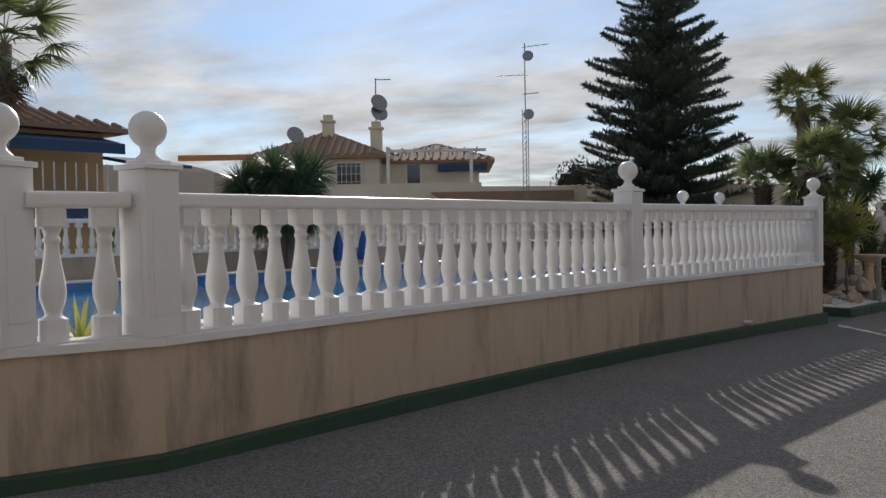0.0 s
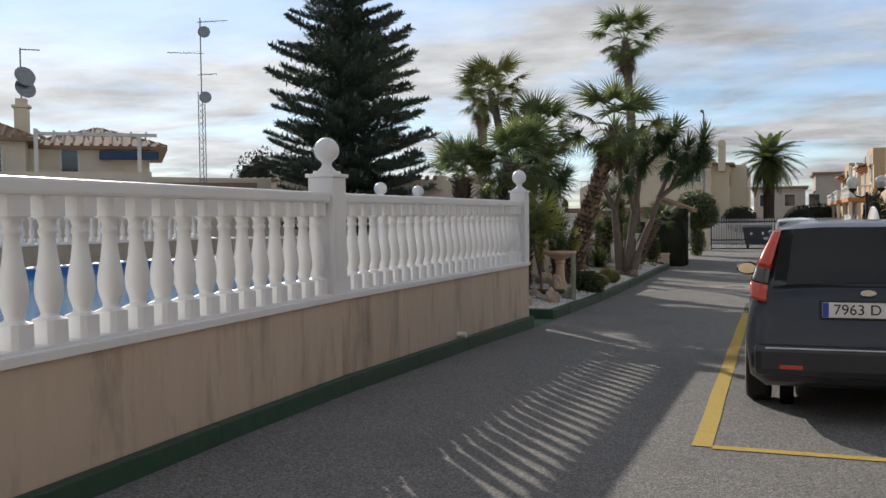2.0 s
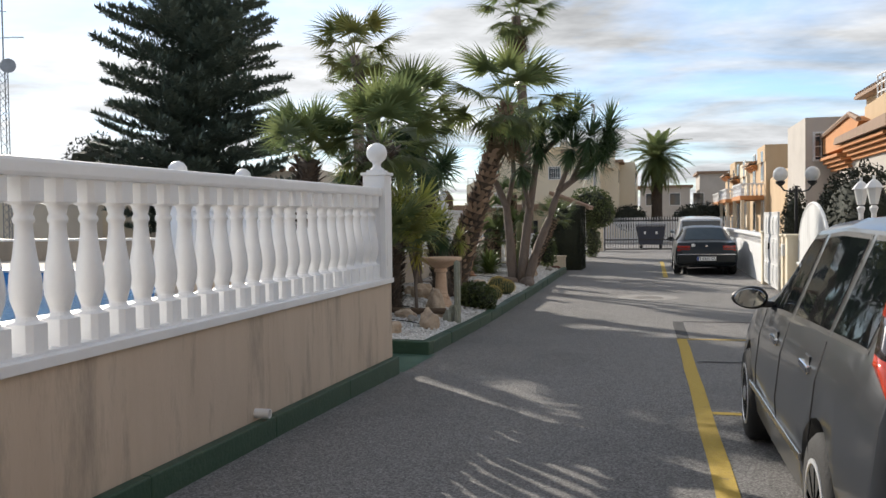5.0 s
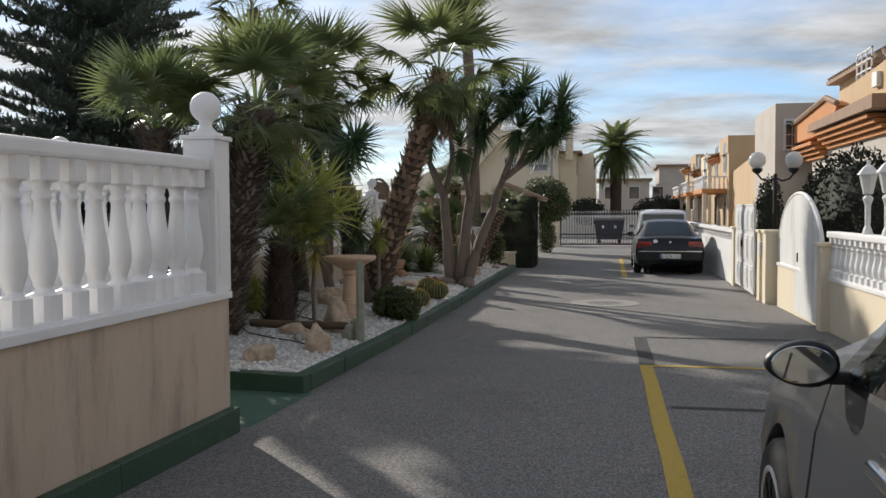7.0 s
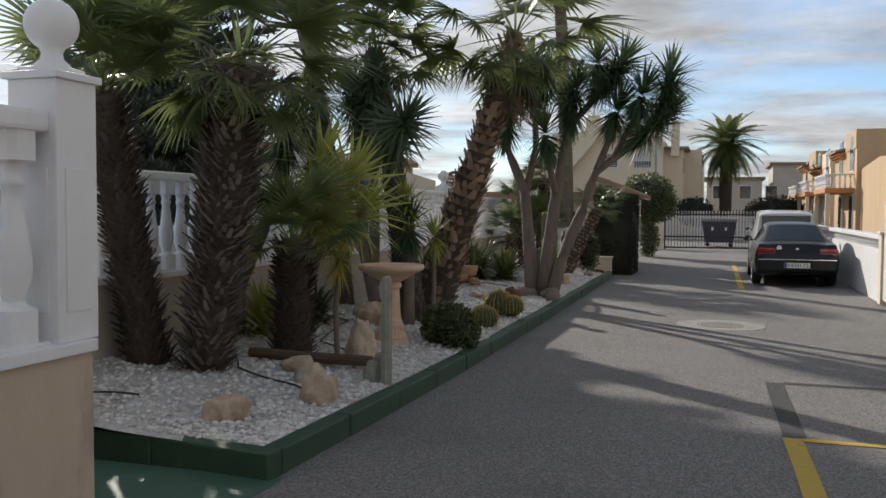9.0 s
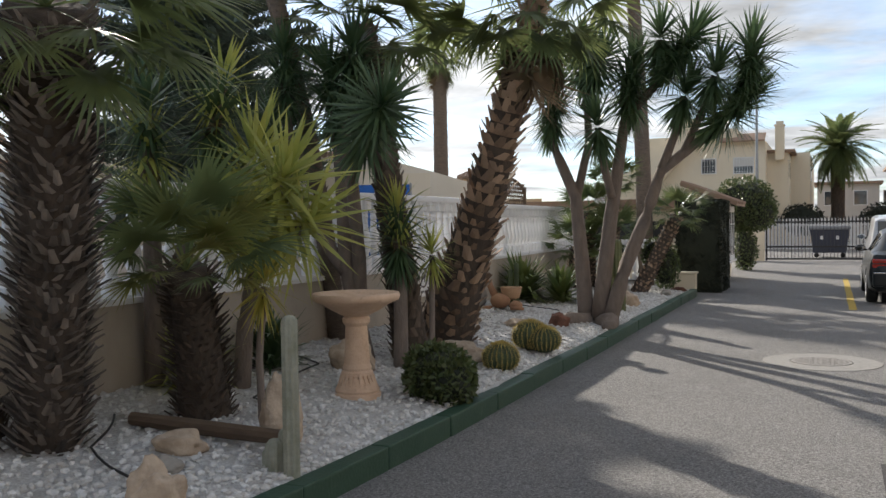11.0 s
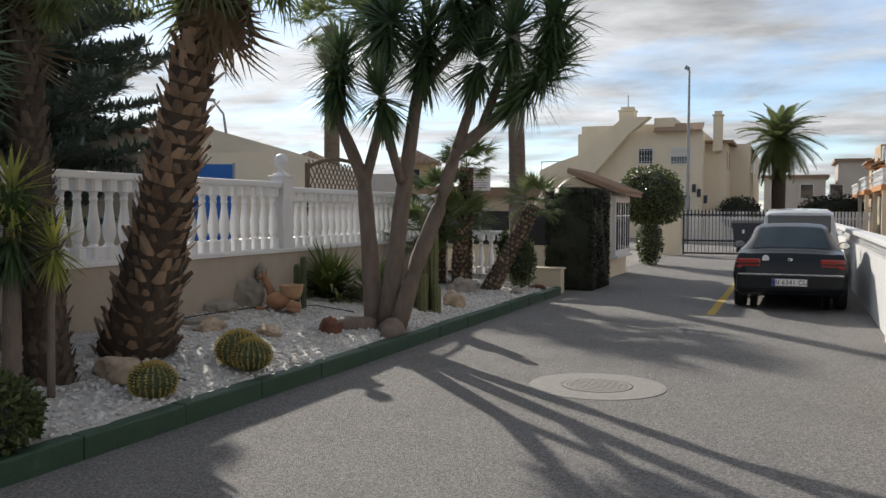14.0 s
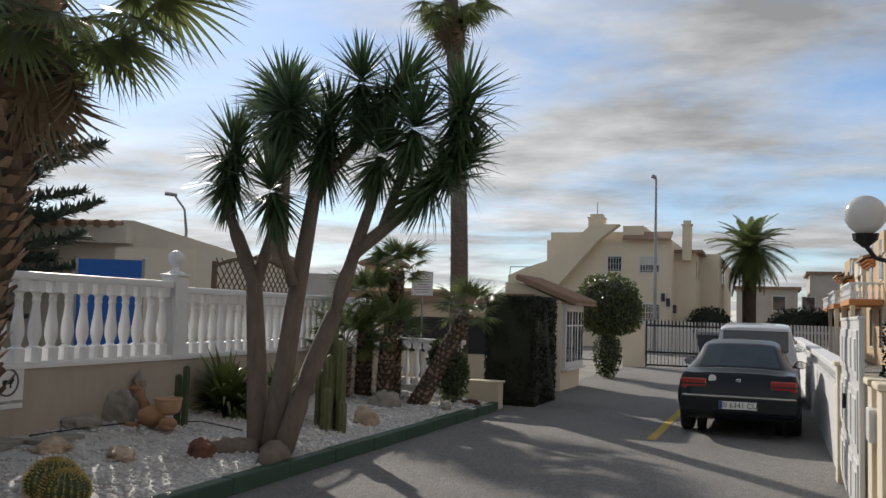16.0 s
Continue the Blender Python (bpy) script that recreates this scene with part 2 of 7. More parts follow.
M_NAVY = mat("dark_green_blue_car_paint", (0.006, 0.009, 0.011), (0.008, 0.011, 0.013), rough=0.30, metal=0.0, scale=2, coat=0.12, spec=0.3)
M_VAN = mat("white_van_paint", (0.62, 0.63, 0.64), (0.58, 0.59, 0.60), rough=0.3, scale=2, coat=0.8)
M_CARGLASS = mat("tinted_car_glass", (0.012, 0.016, 0.018), (0.014, 0.018, 0.02), rough=0.02, scale=1, spec=0.9)
M_CHROME = mat("chrome", (0.75, 0.75, 0.76), rough=0.12, metal=1.0)
M_ALLOY = mat("silver_wheel_trim", (0.62, 0.63, 0.64), (0.54, 0.54, 0.55), rough=0.35, metal=0.3)
M_DRED = mat("dark_red_lamp_lens", (0.34, 0.022, 0.014), (0.26, 0.018, 0.012), rough=0.12, scale=25, coat=1.0)
# pale base colour stands in for sky reflected in the saloon's rear glass
M_REARGLASS = mat("sky_painted_rear_glass", (0.13, 0.165, 0.175), (0.10, 0.13, 0.14), rough=0.03, scale=1.5, spec=0.9)
M_RED = mat("red_lamp_lens", (0.62, 0.055, 0.018), (0.55, 0.045, 0.016), rough=0.12, scale=25, coat=1.0)
M_PLATE = mat("plate_white", (0.78, 0.78, 0.76), (0.72, 0.72, 0.70), rough=0.4)
M_BLUE = mat("signal_blue", (0.02, 0.07, 0.35), rough=0.4)
M_WALLC = mat("cream_house_render", (0.72, 0.635, 0.49), (0.66, 0.575, 0.43), rough=0.9, scale=0.7, bump=0.15, bump_scale=40, stain=(0.42, 0.34, 0.24), stain_scale=0.8, stain_pos=(0.62, 0.85), stretch=(1, 1, 0.4))
M_WALLO = mat("ochre_house_render", (0.55, 0.40, 0.25), (0.48, 0.34, 0.20), rough=0.9, scale=0.8, bump=0.15, bump_scale=40, stain=(0.36, 0.26, 0.18), stain_scale=0.9, stain_pos=(0.6, 0.85), stretch=(1, 1, 0.4))
M_ORANGE = mat("orange_eaves_paint", (0.56, 0.25, 0.09), (0.48, 0.21, 0.08), rough=0.85, scale=1.5)
M_PALE = mat("pale_cream_render", (0.72, 0.66, 0.56), (0.64, 0.58, 0.48), rough=0.9, scale=0.8, bump=0.15, bump_scale=40)
M_WALLG = mat("pale_grey_render", (0.50, 0.46, 0.41), (0.43, 0.39, 0.35), rough=0.9, scale=0.8, bump=0.15, bump_scale=40)
M_TILE = mat("terracotta_roof_tile", (0.33, 0.215, 0.145), (0.22, 0.15, 0.105), rough=0.85, scale=3, bump=0.2, per_island=0.5)
M_GLASS = mat("window_glass", (0.03, 0.04, 0.05), (0.05, 0.06, 0.07), rough=0.03, scale=1, spec=0.8)
M_FRAME = mat("white_upvc", (0.72, 0.72, 0.71), rough=0.4)
M_SHUT = mat("roller_shutter", (0.62, 0.60, 0.56), (0.56, 0.54, 0.50), rough=0.6, stretch=(1, 1, 12))
M_AWN = mat("blue_awning_cloth", (0.03, 0.075, 0.17), (0.025, 0.06, 0.14), rough=0.8)
M_TARP = mat("blue_mesh_sheet", (0.015, 0.12, 0.42), (0.012, 0.09, 0.34), rough=0.7, scale=30)
M_METAL = mat("galvanised_steel", (0.32, 0.33, 0.34), (0.25, 0.26, 0.27), rough=0.45, metal=0.8)
M_GATE = mat("black_gate_paint", (0.016, 0.016, 0.017), rough=0.5)
M_BIN = mat("navy_bin_plastic", (0.018, 0.022, 0.040), (0.022, 0.028, 0.05), rough=0.5)
M_GLOBE = mat("opal_globe", (0.80, 0.80, 0.79), (0.74, 0.74, 0.73), rough=0.15, translucent=0.35)
M_GATEW = mat("white_gate_enamel", (0.74, 0.74, 0.73), (0.66, 0.66, 0.65), rough=0.4, scale=2)
M_LETTER = mat("grey_print", (0.16, 0.14, 0.14), rough=0.7)
M_RINGRED = mat("faded_red_print", (0.30, 0.10, 0.10), rough=0.6)
M_TIMBER = mat("weathered_timber", (0.14, 0.095, 0.06), (0.09, 0.06, 0.04), rough=0.9, scale=5, bump=0.4, stretch=(1, 1, 6))
M_SEAT = mat("dark_seat_cloth", (0.03, 0.032, 0.036), rough=0.9)


# ---- building helpers ----
def mesh_object(name, bm, material, parent=None, smooth=False):
    me = bpy.data.meshes.new(name)
    bm.to_mesh(me)
    bm.free()
    if smooth:
        for p in me.polygons:
            p.use_smooth = True
    if material:
        me.materials.append(material)
    ob = new(name, me)
    if parent:
        ob.parent = parent
    return ob


def part(name, bm, material, parent, label="", smooth=False):
    """One bmesh as one mesh object under a thing or a part."""
    ob = mesh_object(name, bm, material, parent, smooth)
    if label:
        tagged(ob, label)
    return ob


def share(name, me, parent, m):
    """Another object on the same mesh data."""
    ob = new(name, me)
    ob.parent = parent
    ob.matrix_basis = m
    return ob


def thing(name, m, label, category, group="", kind=""):
    ob = new(name)
    ob.matrix_basis = m
    return tagged(ob, label, category, group, kind)


def box(bm, x0, x1, y0, y1, z0, z1, bevel=0.0, m=None):
    r = bmesh.ops.create_cube(bm, size=1.0)
    vs = r["verts"]
    for v in vs:
        v.co = Vector((x0 + (v.co.x + 0.5) * (x1 - x0), y0 + (v.co.y + 0.5) * (y1 - y0), z0 + (v.co.z + 0.5) * (z1 - z0)))
    if bevel:
        es = list({e for v in vs for e in v.link_edges})
        r2 = bmesh.ops.bevel(bm, geom=es, offset=bevel, segments=2, affect="EDGES", profile=0.6)
        vs = list({v for f in r2["faces"] for v in f.verts} | {v for v in vs if v.is_valid})
    if m is not None:
        bmesh.ops.transform(bm, matrix=m, verts=[v for v in vs if v.is_valid])
    return bm


def boxed(x0, x1, y0, y1, z0, z1, bevel=0.0):
    return box(bmesh.new(), x0, x1, y0, y1, z0, z1, bevel)


def lathe(bm, profile, seg=16, m=None, square=()):
    """Turn (radius, z) pairs; indices in `square` become square in plan."""
    rings = []
    for i, (r, z) in enumerate(profile):
        ring = []
        for k in range(seg):
            a = 2 * math.pi * (k + 0.5) / seg
            c, s = math.cos(a), math.sin(a)
            if i in square:
                q = max(abs(c), abs(s))
                c, s = c / q, s / q
            ring.append(bm.verts.new((r * c, r * s, z)))
        rings.append(ring)
    for a, b in zip(rings, rings[1:]):
        for k in range(seg):
            bm.faces.new((a[k], a[(k + 1) % seg], b[(k + 1) % seg], b[k]))
    bm.faces.new(rings[-1])
    bm.faces.new(list(reversed(rings[0])))
    if m is not None:
        bmesh.ops.transform(bm, matrix=m, verts=[v for r in rings for v in r])
    return bm


def tube(bm, pts, radii, seg=8):
    """A tapered tube along a line of points."""
    pts = [Vector(p) for p in pts]
    rings = []
    for i, p in enumerate(pts):
        d = (pts[min(i + 1, len(pts) - 1)] - pts[max(i - 1, 0)]).normalized()
        up = Vector((0, 0, 1)) if abs(d.z) < 0.95 else Vector((0, 1, 0))
        u = d.cross(up).normalized()
        w = d.cross(u).normalized()
        r = radii[i] if isinstance(radii, (list, tuple)) else radii
        rings.append([bm.verts.new(p + (u * math.cos(2 * math.pi * k / seg) + w * math.sin(2 * math.pi * k / seg)) * r) for k in range(seg)])
    for a, b in zip(rings, rings[1:]):
        for k in range(seg):
            bm.faces.new((a[k], a[(k + 1) % seg], b[(k + 1) % seg], b[k]))
    bm.faces.new(list(reversed(rings[0])))
    bm.faces.new(rings[-1])
    return bm


def annulus(bm, r0, r1, z0, z1, seg=36):
    """A flat ring with thickness."""
    rows = [[bm.verts.new((q * math.cos(2 * math.pi * k / seg), q * math.sin(2 * math.pi * k / seg), z)) for k in range(seg)] for q, z in ((r0, z0), (r1, z0), (r1, z1), (r0, z1))]
    for i in range(4):
        for k in range(seg):
            bm.faces.new((rows[i][k], rows[i][(k + 1) % seg], rows[(i + 1) % 4][(k + 1) % seg], rows[(i + 1) % 4][k]))
    bmesh.ops.recalc_face_normals(bm, faces=bm.faces[:])
    return bm


def prism(bm, poly, z0, z1):
    """A plan polygon raised from z0 to z1."""
    a = [bm.verts.new((x, y, z0)) for x, y in poly]
    b = [bm.verts.new((x, y, z1)) for x, y in poly]
    k = len(poly)
    for i in range(k):
        bm.faces.new((a[i], a[(i + 1) % k], b[(i + 1) % k], b[i]))
    bm.faces.new(b)
    bm.faces.new(list(reversed(a)))
    bmesh.ops.recalc_face_normals(bm, faces=bm.faces[:])
    return bm


def slab(bm, poly, axis, a0, a1):
    """A polygon in the plane across `axis` ('x' or 'y'), given thickness from a0 to a1."""
    def at(p, a):
        return (a, p[0], p[1]) if axis == "x" else (p[0], a, p[1])
    u = [bm.verts.new(at(p, a0)) for p in poly]
    v = [bm.verts.new(at(p, a1)) for p in poly]
    k = len(poly)
    for i in range(k):
        bm.faces.new((u[i], u[(i + 1) % k], v[(i + 1) % k], v[i]))
    bm.faces.new(v)
    bm.faces.new(list(reversed(u)))
    bmesh.ops.recalc_face_normals(bm, faces=bm.faces[:])
    return bm


def ball(bm, x, y, z, r, seg=20, rings=12, squash=1.0):
    bmesh.ops.create_uvsphere(bm, u_segments=seg, v_segments=rings, radius=r, matrix=pose(x, y, z) @ Matrix.Diagonal((1, 1, squash, 1)))
    return bm


def raw_mesh(name, verts, faces, material):
    me = bpy.data.meshes.new(name)
    me.from_pydata([tuple(v) for v in verts], [], faces)
    me.materials.append(material)
    me.update()
    return me


def ground_z(y):
    return float(np.interp(y, [-60, 0, 8, 15, 20, 25, 400], [0.12, 0.03, -0.10, -0.22, -0.325, -0.35, -0.35]))


def text_part(name, body, size, m, material, parent, label=""):
    cu = bpy.data.curves.new(name, "FONT")
    cu.body, cu.size, cu.align_x, cu.align_y, cu.extrude = body, size, "CENTER", "CENTER", 0.001
    tmp = bpy.data.objects.new("tmp", cu)
    scene.collection.objects.link(tmp)
    dg = bpy.context.evaluated_depsgraph_get()
    me = bpy.data.meshes.new_from_object(tmp.evaluated_get(dg))
    bpy.data.objects.remove(tmp)
    me.materials.clear()
    me.materials.append(material)
    ob = new(name, me)
    ob.parent, ob.matrix_basis = parent, m
    if label:
        tagged(ob, label)
    return ob


# ---- ground, road, markings ----
def crossfall(x, y):
    """The lane rises a little towards the pool wall."""
    return 0.12 * min(1.0, max(0.0, (-2.7 - x) / 1.4)) * float(np.interp(y, [-4, 1, 3, 7, 12, 15], [0, 0.7, 1, 1, 0.5, 0]))


def sheet(name, x0, x1, ys, dz, material, xs=None):
    bm = bmesh.new()
    xs = xs or [x0, x1]
    rows = [[bm.verts.new((x, y, ground_z(y) + dz + (crossfall(x, y) if len(xs) > 2 else 0))) for x in xs] for y in ys]
    for a, b in zip(rows, rows[1:]):
        for i in range(len(xs) - 1):
            bm.faces.new((a[i], a[i + 1], b[i + 1], b[i]))
    return mesh_object(name, bm, material)


YS = [-60, -30, -10, 0, 4, 8, 11, 15, 17.5, 20, 22.5, 25, 30, 40, 60, 100, 200, 400]
tagged(sheet("ground", -900, 900, [-600] + YS + [900, 2500], -0.03, M_GROUND), "dusty beige ground around the houses", "ground", kind="structure")
tagged(sheet("road", -4.9, 1.3, [-30, -10, -4, 0, 1, 2, 3, 5, 7, 8, 9.5, 11, 12, 13.5, 15, 17.5, 20, 22.5, 25, 30, 40, 51, 54.5], 0.0, M_ROAD, [-4.9, -4.1, -3.75, -3.4, -3.05, -2.7, -1.5, 0, 1.3]), "worn grey asphalt lane with fine aggregate", "road", kind="structure")
tagged(sheet("road", -60, 60, [54.5, 62], 0.002, M_ROAD), "asphalt cross street beyond the gate", "road", kind="structure")


def line_mark(name, x0, x1, y0, y1, material, label):
    n = max(2, int((y1 - y0) / 1.0) + 1)
    bm = bmesh.new()
    prev = None
    for i in range(n + 1):
        y = y0 + (y1 - y0) * i / n
        w = 0.006 * math.sin(i * 2.1)
        row = [bm.verts.new((x0 + w, y, ground_z(y) + 0.005)), bm.verts.new((x1 + w * 0.7, y, ground_z(y) + 0.005))]
        if prev:
            bm.faces.new((prev[0], prev[1], row[1], row[0]))
        prev = row
    return tagged(mesh_object(name, bm, material), label, "road marking", "parking bay lines", "structure")


for y0, y1 in ((8.05, 18.4), (31.3, 40.0)):
    line_mark("road_line", -1.62, -1.49, y0, y1, M_YELLOW, "worn yellow painted line edging the parking bays")
for y in (8.0, 13.35, 18.32):
    line_mark("road_line", -1.49, 0.62, y, y + 0.1, M_YELLOW, "thin yellow painted line across the parking bays")
line_mark("road_patch", -1.62, -1.46, 18.45, 20.7, M_PATCH, "dark tar strip painted over an old line")
line_mark("road_patch", -1.46, 0.7, 20.65, 20.75, M_PATCH, "thin dark tar strip across the lane")
line_mark("road_patch", -1.45, 0.7, 16.2, 16.28, M_PATCH, "thin dark tar strip across the lane")

mh = thing("manhole", pose(-2.01, 25.1, ground_z(25.1)), "round iron manhole cover in a pale concrete collar", "manhole")
bm = lathe(bmesh.new(), [(0.62, -0.02), (0.62, 0.006), (0.60, 0.008), (0.33, 0.008), (0.33, -0.02)], 40)
part("collar", bm, M_COLLAR, mh, "pale concrete collar")
bm = lathe(bmesh.new(), [(0.315, -0.02), (0.315, 0.010), (0.30, 0.012), (0.0001, 0.012)], 36)
cover = part("cover", bm, M_COVER, mh, "ribbed cast iron cover")
for i in range(-4, 5):
    w = math.sqrt(max(0, 0.28 ** 2 - (i * 0.06) ** 2))
    part("rib", boxed(-w, w, i * 0.06 - 0.008, i * 0.06 + 0.008, 0.0115, 0.0145), M_COVER, cover)
    part("rib", boxed(i * 0.06 - 0.008, i * 0.06 + 0.008, -w, w, 0.0115, 0.014), M_COVER, cover)

# ---- balustrades ----
CAP, RAIL = 0.735, 1.645


def baluster_mesh(h, w=0.070):
    k = h / 0.82
    prof = [(w, 0), (w, 0.135 * k), (w * 0.72, 0.150 * k), (w * 0.60, 0.165 * k), (w * 0.66, 0.185 * k), (w * 0.93, 0.250 * k), (w * 0.99, 0.300 * k), (w * 0.93, 0.36 * k), (w * 0.70, 0.46 * k), (w * 0.56, 0.55 * k), (w * 0.52, 0.60 * k), (w * 0.62, 0.608 * k), (w * 0.66, 0.622 * k), (w * 0.60, 0.636 * k), (w * 0.52, 0.645 * k), (w * 0.68, 0.690 * k), (w * 1.0, 0.705 * k), (w, h)]
    bm = lathe(bmesh.new(), prof, 16, square=(0, 1, 16, 17))
    me = bpy.data.meshes.new("baluster")
    bm.to_mesh(me)
    bm.free()
    me.materials.append(M_WHITE)
    for p in me.polygons:
        p.use_smooth = 2 < p.index // 16 < 15
    return me


BAL = baluster_mesh(RAIL - 0.085 - CAP)
BALFAR = baluster_mesh(0.62, 0.06)


def post_parts(parent, x, y, z0, z1, w=0.115, turn=0.0, ball_r=0.105):
    """A square post with a stepped cap, a neck and a ball."""
    p = part("post", boxed(-w, w, -w, w, z0, z1 - 0.03, 0.006), M_WHITE, parent)
    p.matrix_basis = pose(x, y, 0, 0, 0, turn)
    for s in (-1, 1):
        part("panel", boxed(s * (w + 0.002) - 0.004, s * (w + 0.002) + 0.004, -w * 0.62, w * 0.62, z0 + 0.12, RAIL - 0.22 + z0 - CAP, 0.003), M_WHITE, p)
        part("panel", boxed(-w * 0.62, w * 0.62, s * (w + 0.002) - 0.004, s * (w + 0.002) + 0.004, z0 + 0.12, RAIL - 0.22 + z0 - CAP, 0.003), M_WHITE, p)
    part("post_cap", boxed(-w - 0.018, w + 0.018, -w - 0.018, w + 0.018, z1 - 0.03, z1, 0.006), M_WHITE, p)
    part("post_step", boxed(-w * 0.75, w * 0.75, -w * 0.75, w * 0.75, z1, z1 + 0.025, 0.006), M_WHITE, p)
    bm = lathe(bmesh.new(), [(0.075, z1 + 0.02), (0.072, z1 + 0.035), (0.045, z1 + 0.06), (0.040, z1 + 0.085), (0.048, z1 + 0.10), (0.052, z1 + 0.12)], 18)
    ball(bm, 0, 0, z1 + 0.10 + ball_r * 0.93, ball_r, 24, 14)
    part("ball_finial", bm, M_WHITE, p, "white ball finial", True)
    return p


def along(a, b, name, prof_boxes, material, parent, label="", rise=0.0):
    """Straight members from a to b in plan: prof_boxes are (offset0, offset1, z0, z1)."""
    d = Vector((b[0] - a[0], b[1] - a[1], 0))
    L = d.length
    ang = math.degrees(math.atan2(d.y, d.x))
    bm = bmesh.new()
    for o0, o1, z0, z1, bev in prof_boxes:
        box(bm, 0, L, o0, o1, z0, z1, bev)
    for v in bm.verts:
        v.co.z += rise * v.co.x / L
    ob = part(name, bm, material, parent, label)
    ob.matrix_basis = pose(a[0], a[1], 0, 0, 0, ang)
    return ob


def cap_z(y):
    """Height of the front wall's coping, which falls a little along the lane."""
    return float(np.interp(y, [1.5, 2.74, 8.6, 14.8], [0.835, 0.83, 0.81, 0.775]))


def rail_z(y):
    """Height of the front balustrade's handrail."""
    return float(np.interp(y, [2.7, 8.6, 14.8], [1.63, 1.65, 1.685]))


def wall_run(name, pts, kind_label, material, base=-0.8, cap=None, skirt=True, thick=0.11):
    """A rendered wall with a white coping along a chain of points, the lane on the right of the way."""
    w = thing(name, pose(0, 0, 0), kind_label, "wall", "", "structure")
    for a, b in zip(pts, pts[1:]):
        c0, c1 = (cap, cap) if cap else (cap_z(a[1]), cap_z(b[1]))
        along(a, b, "render_coat", [(-thick, thick, base, c0 - 0.05, 0.0)], material, w, "", c1 - c0)
        along(a, b, "coping", [(-thick - 0.03, thick + 0.03, c0 - 0.05, c0, 0.006)], M_WHITE, w, "white painted coping", c1 - c0)
        if skirt:
            d = Vector((b[0] - a[0], b[1] - a[1]))
            n = max(1, int(d.length / 1.5))
            for i in range(n):
                p = (a[0] + d.x * i / n, a[1] + d.y * i / n)
                q = (a[0] + d.x * (i + 1) / n, a[1] + d.y * (i + 1) / n)
                h, h1 = (float(np.interp(e[1], [2, 5, 9, 15], [0.19, 0.25, 0.24, 0.18])) for e in (p, q))
                along(p, q, "green_skirting", [(-thick - 0.075, -thick - 0.002, ground_z(p[1]) - 0.15, ground_z(p[1]) + h, 0.012)], M_GREEN, w, "dark green painted footing", ground_z(q[1]) + h1 - ground_z(p[1]) - h)
    for x, y in pts[1:-1]:
        c = cap or cap_z(y)
        part("corner_render", lathe(bmesh.new(), [(thick, base), (thick, c - 0.05)], 24, pose(x, y, 0)), material, w)
        part("corner_coping", lathe(bmesh.new(), [(thick + 0.028, c - 0.05), (thick + 0.028, c - 0.002)], 24, pose(x, y, 0)), M_WHITE, w)
        if skirt:
            part("corner_skirting", lathe(bmesh.new(), [(thick + 0.074, ground_z(y) - 0.15), (thick + 0.074, ground_z(y) + float(np.interp(y, [2, 5, 9, 15], [0.19, 0.25, 0.24, 0.18])) - 0.004)], 24, pose(x, y, 0)), M_GREEN, w)
    return w


def balustrade(name, a, b, n, label, cap=None, rail=RAIL, mesh=None):
    t = thing(name, pose(0, 0, 0), label, "balustrade", "pool balustrades")
    d = Vector((b[0] - a[0], b[1] - a[1], 0))
    ang = math.degrees(math.atan2(d.y, d.x))
    c0, c1 = (cap, cap) if cap is not None else (cap_z(a[1]), cap_z(b[1]))
    full = RAIL - 0.085 - CAP if mesh is not BALFAR else 0.62
    r0, r1 = (rail, rail) if cap is not None else (rail_z(a[1]), rail_z(b[1]))
    along(a, b, "handrail", [(-0.085, 0.085, r0 - 0.085, r0, 0.02)], M_WHITE, t, "", r1 - r0)
    along(a, b, "plinth", [(-0.075, 0.075, c0 + 0.0005, c0 + 0.012, 0.0)], M_WHITE, t, "", c1 - c0)
    for i in range(n):
        f = (i + 0.5) / n
        z = c0 + (c1 - c0) * f + 0.008
        share("baluster", mesh or BAL, t, pose(a[0] + d.x * f, a[1] + d.y * f, z, 0, 0, ang) @ Matrix.Diagonal((1, 1, (r0 + (r1 - r0) * f - 0.083 - z) / full, 1)))
    return t


A0, A1, A2, A3 = (-4.54, 2.03), (-4.32, 2.75), (-4.58, 8.61), (-4.65, 14.76)
A00 = (-6.4, 1.15)
wall_run("wall_pool_front", [A00, A0, A1, A2, (A3[0], A3[1] + 0.08)], "stained cream rendered wall with white coping", M_STUCCO)
wall_run("wall_pool_return", [(A3[0], A3[1] - 0.11), (-7.1, 15.05)], "stained cream rendered wall with white coping", M_STUCCO, skirt=False)
LBL = "white painted balustrade of turned balusters on a wall"


def inset(a, b, ga, gb):
    d = Vector((b[0] - a[0], b[1] - a[1])).normalized()
    return (a[0] + d.x * ga, a[1] + d.y * ga), (b[0] - d.x * gb, b[1] - d.y * gb)


for a, b, n, ga, gb in ((A0, A1, 2, 0.11, 0.11), (A1, A2, 25, 0.11, 0.11), (A2, A3, 26, 0.11, 0.11), (A00, A0, 7, 0.1, 0.11), (A3, (-7.05, 15.05), 10, 0.11, 0.11)):
    p, q = inset(a, b, ga, gb)
    bl = balustrade("balustrade", p, q, n, LBL)
for (x, y), tn in ((A0, 20), (A1, 8), (A2, 0), (A3, 0)):
    t = thing("balustrade_post", pose(0, 0, 0), "square white balustrade post with a ball on top", "post", "balustrade posts")
    post_parts(t, x, y, cap_z(y), rail_z(y) + 0.155, turn=tn)

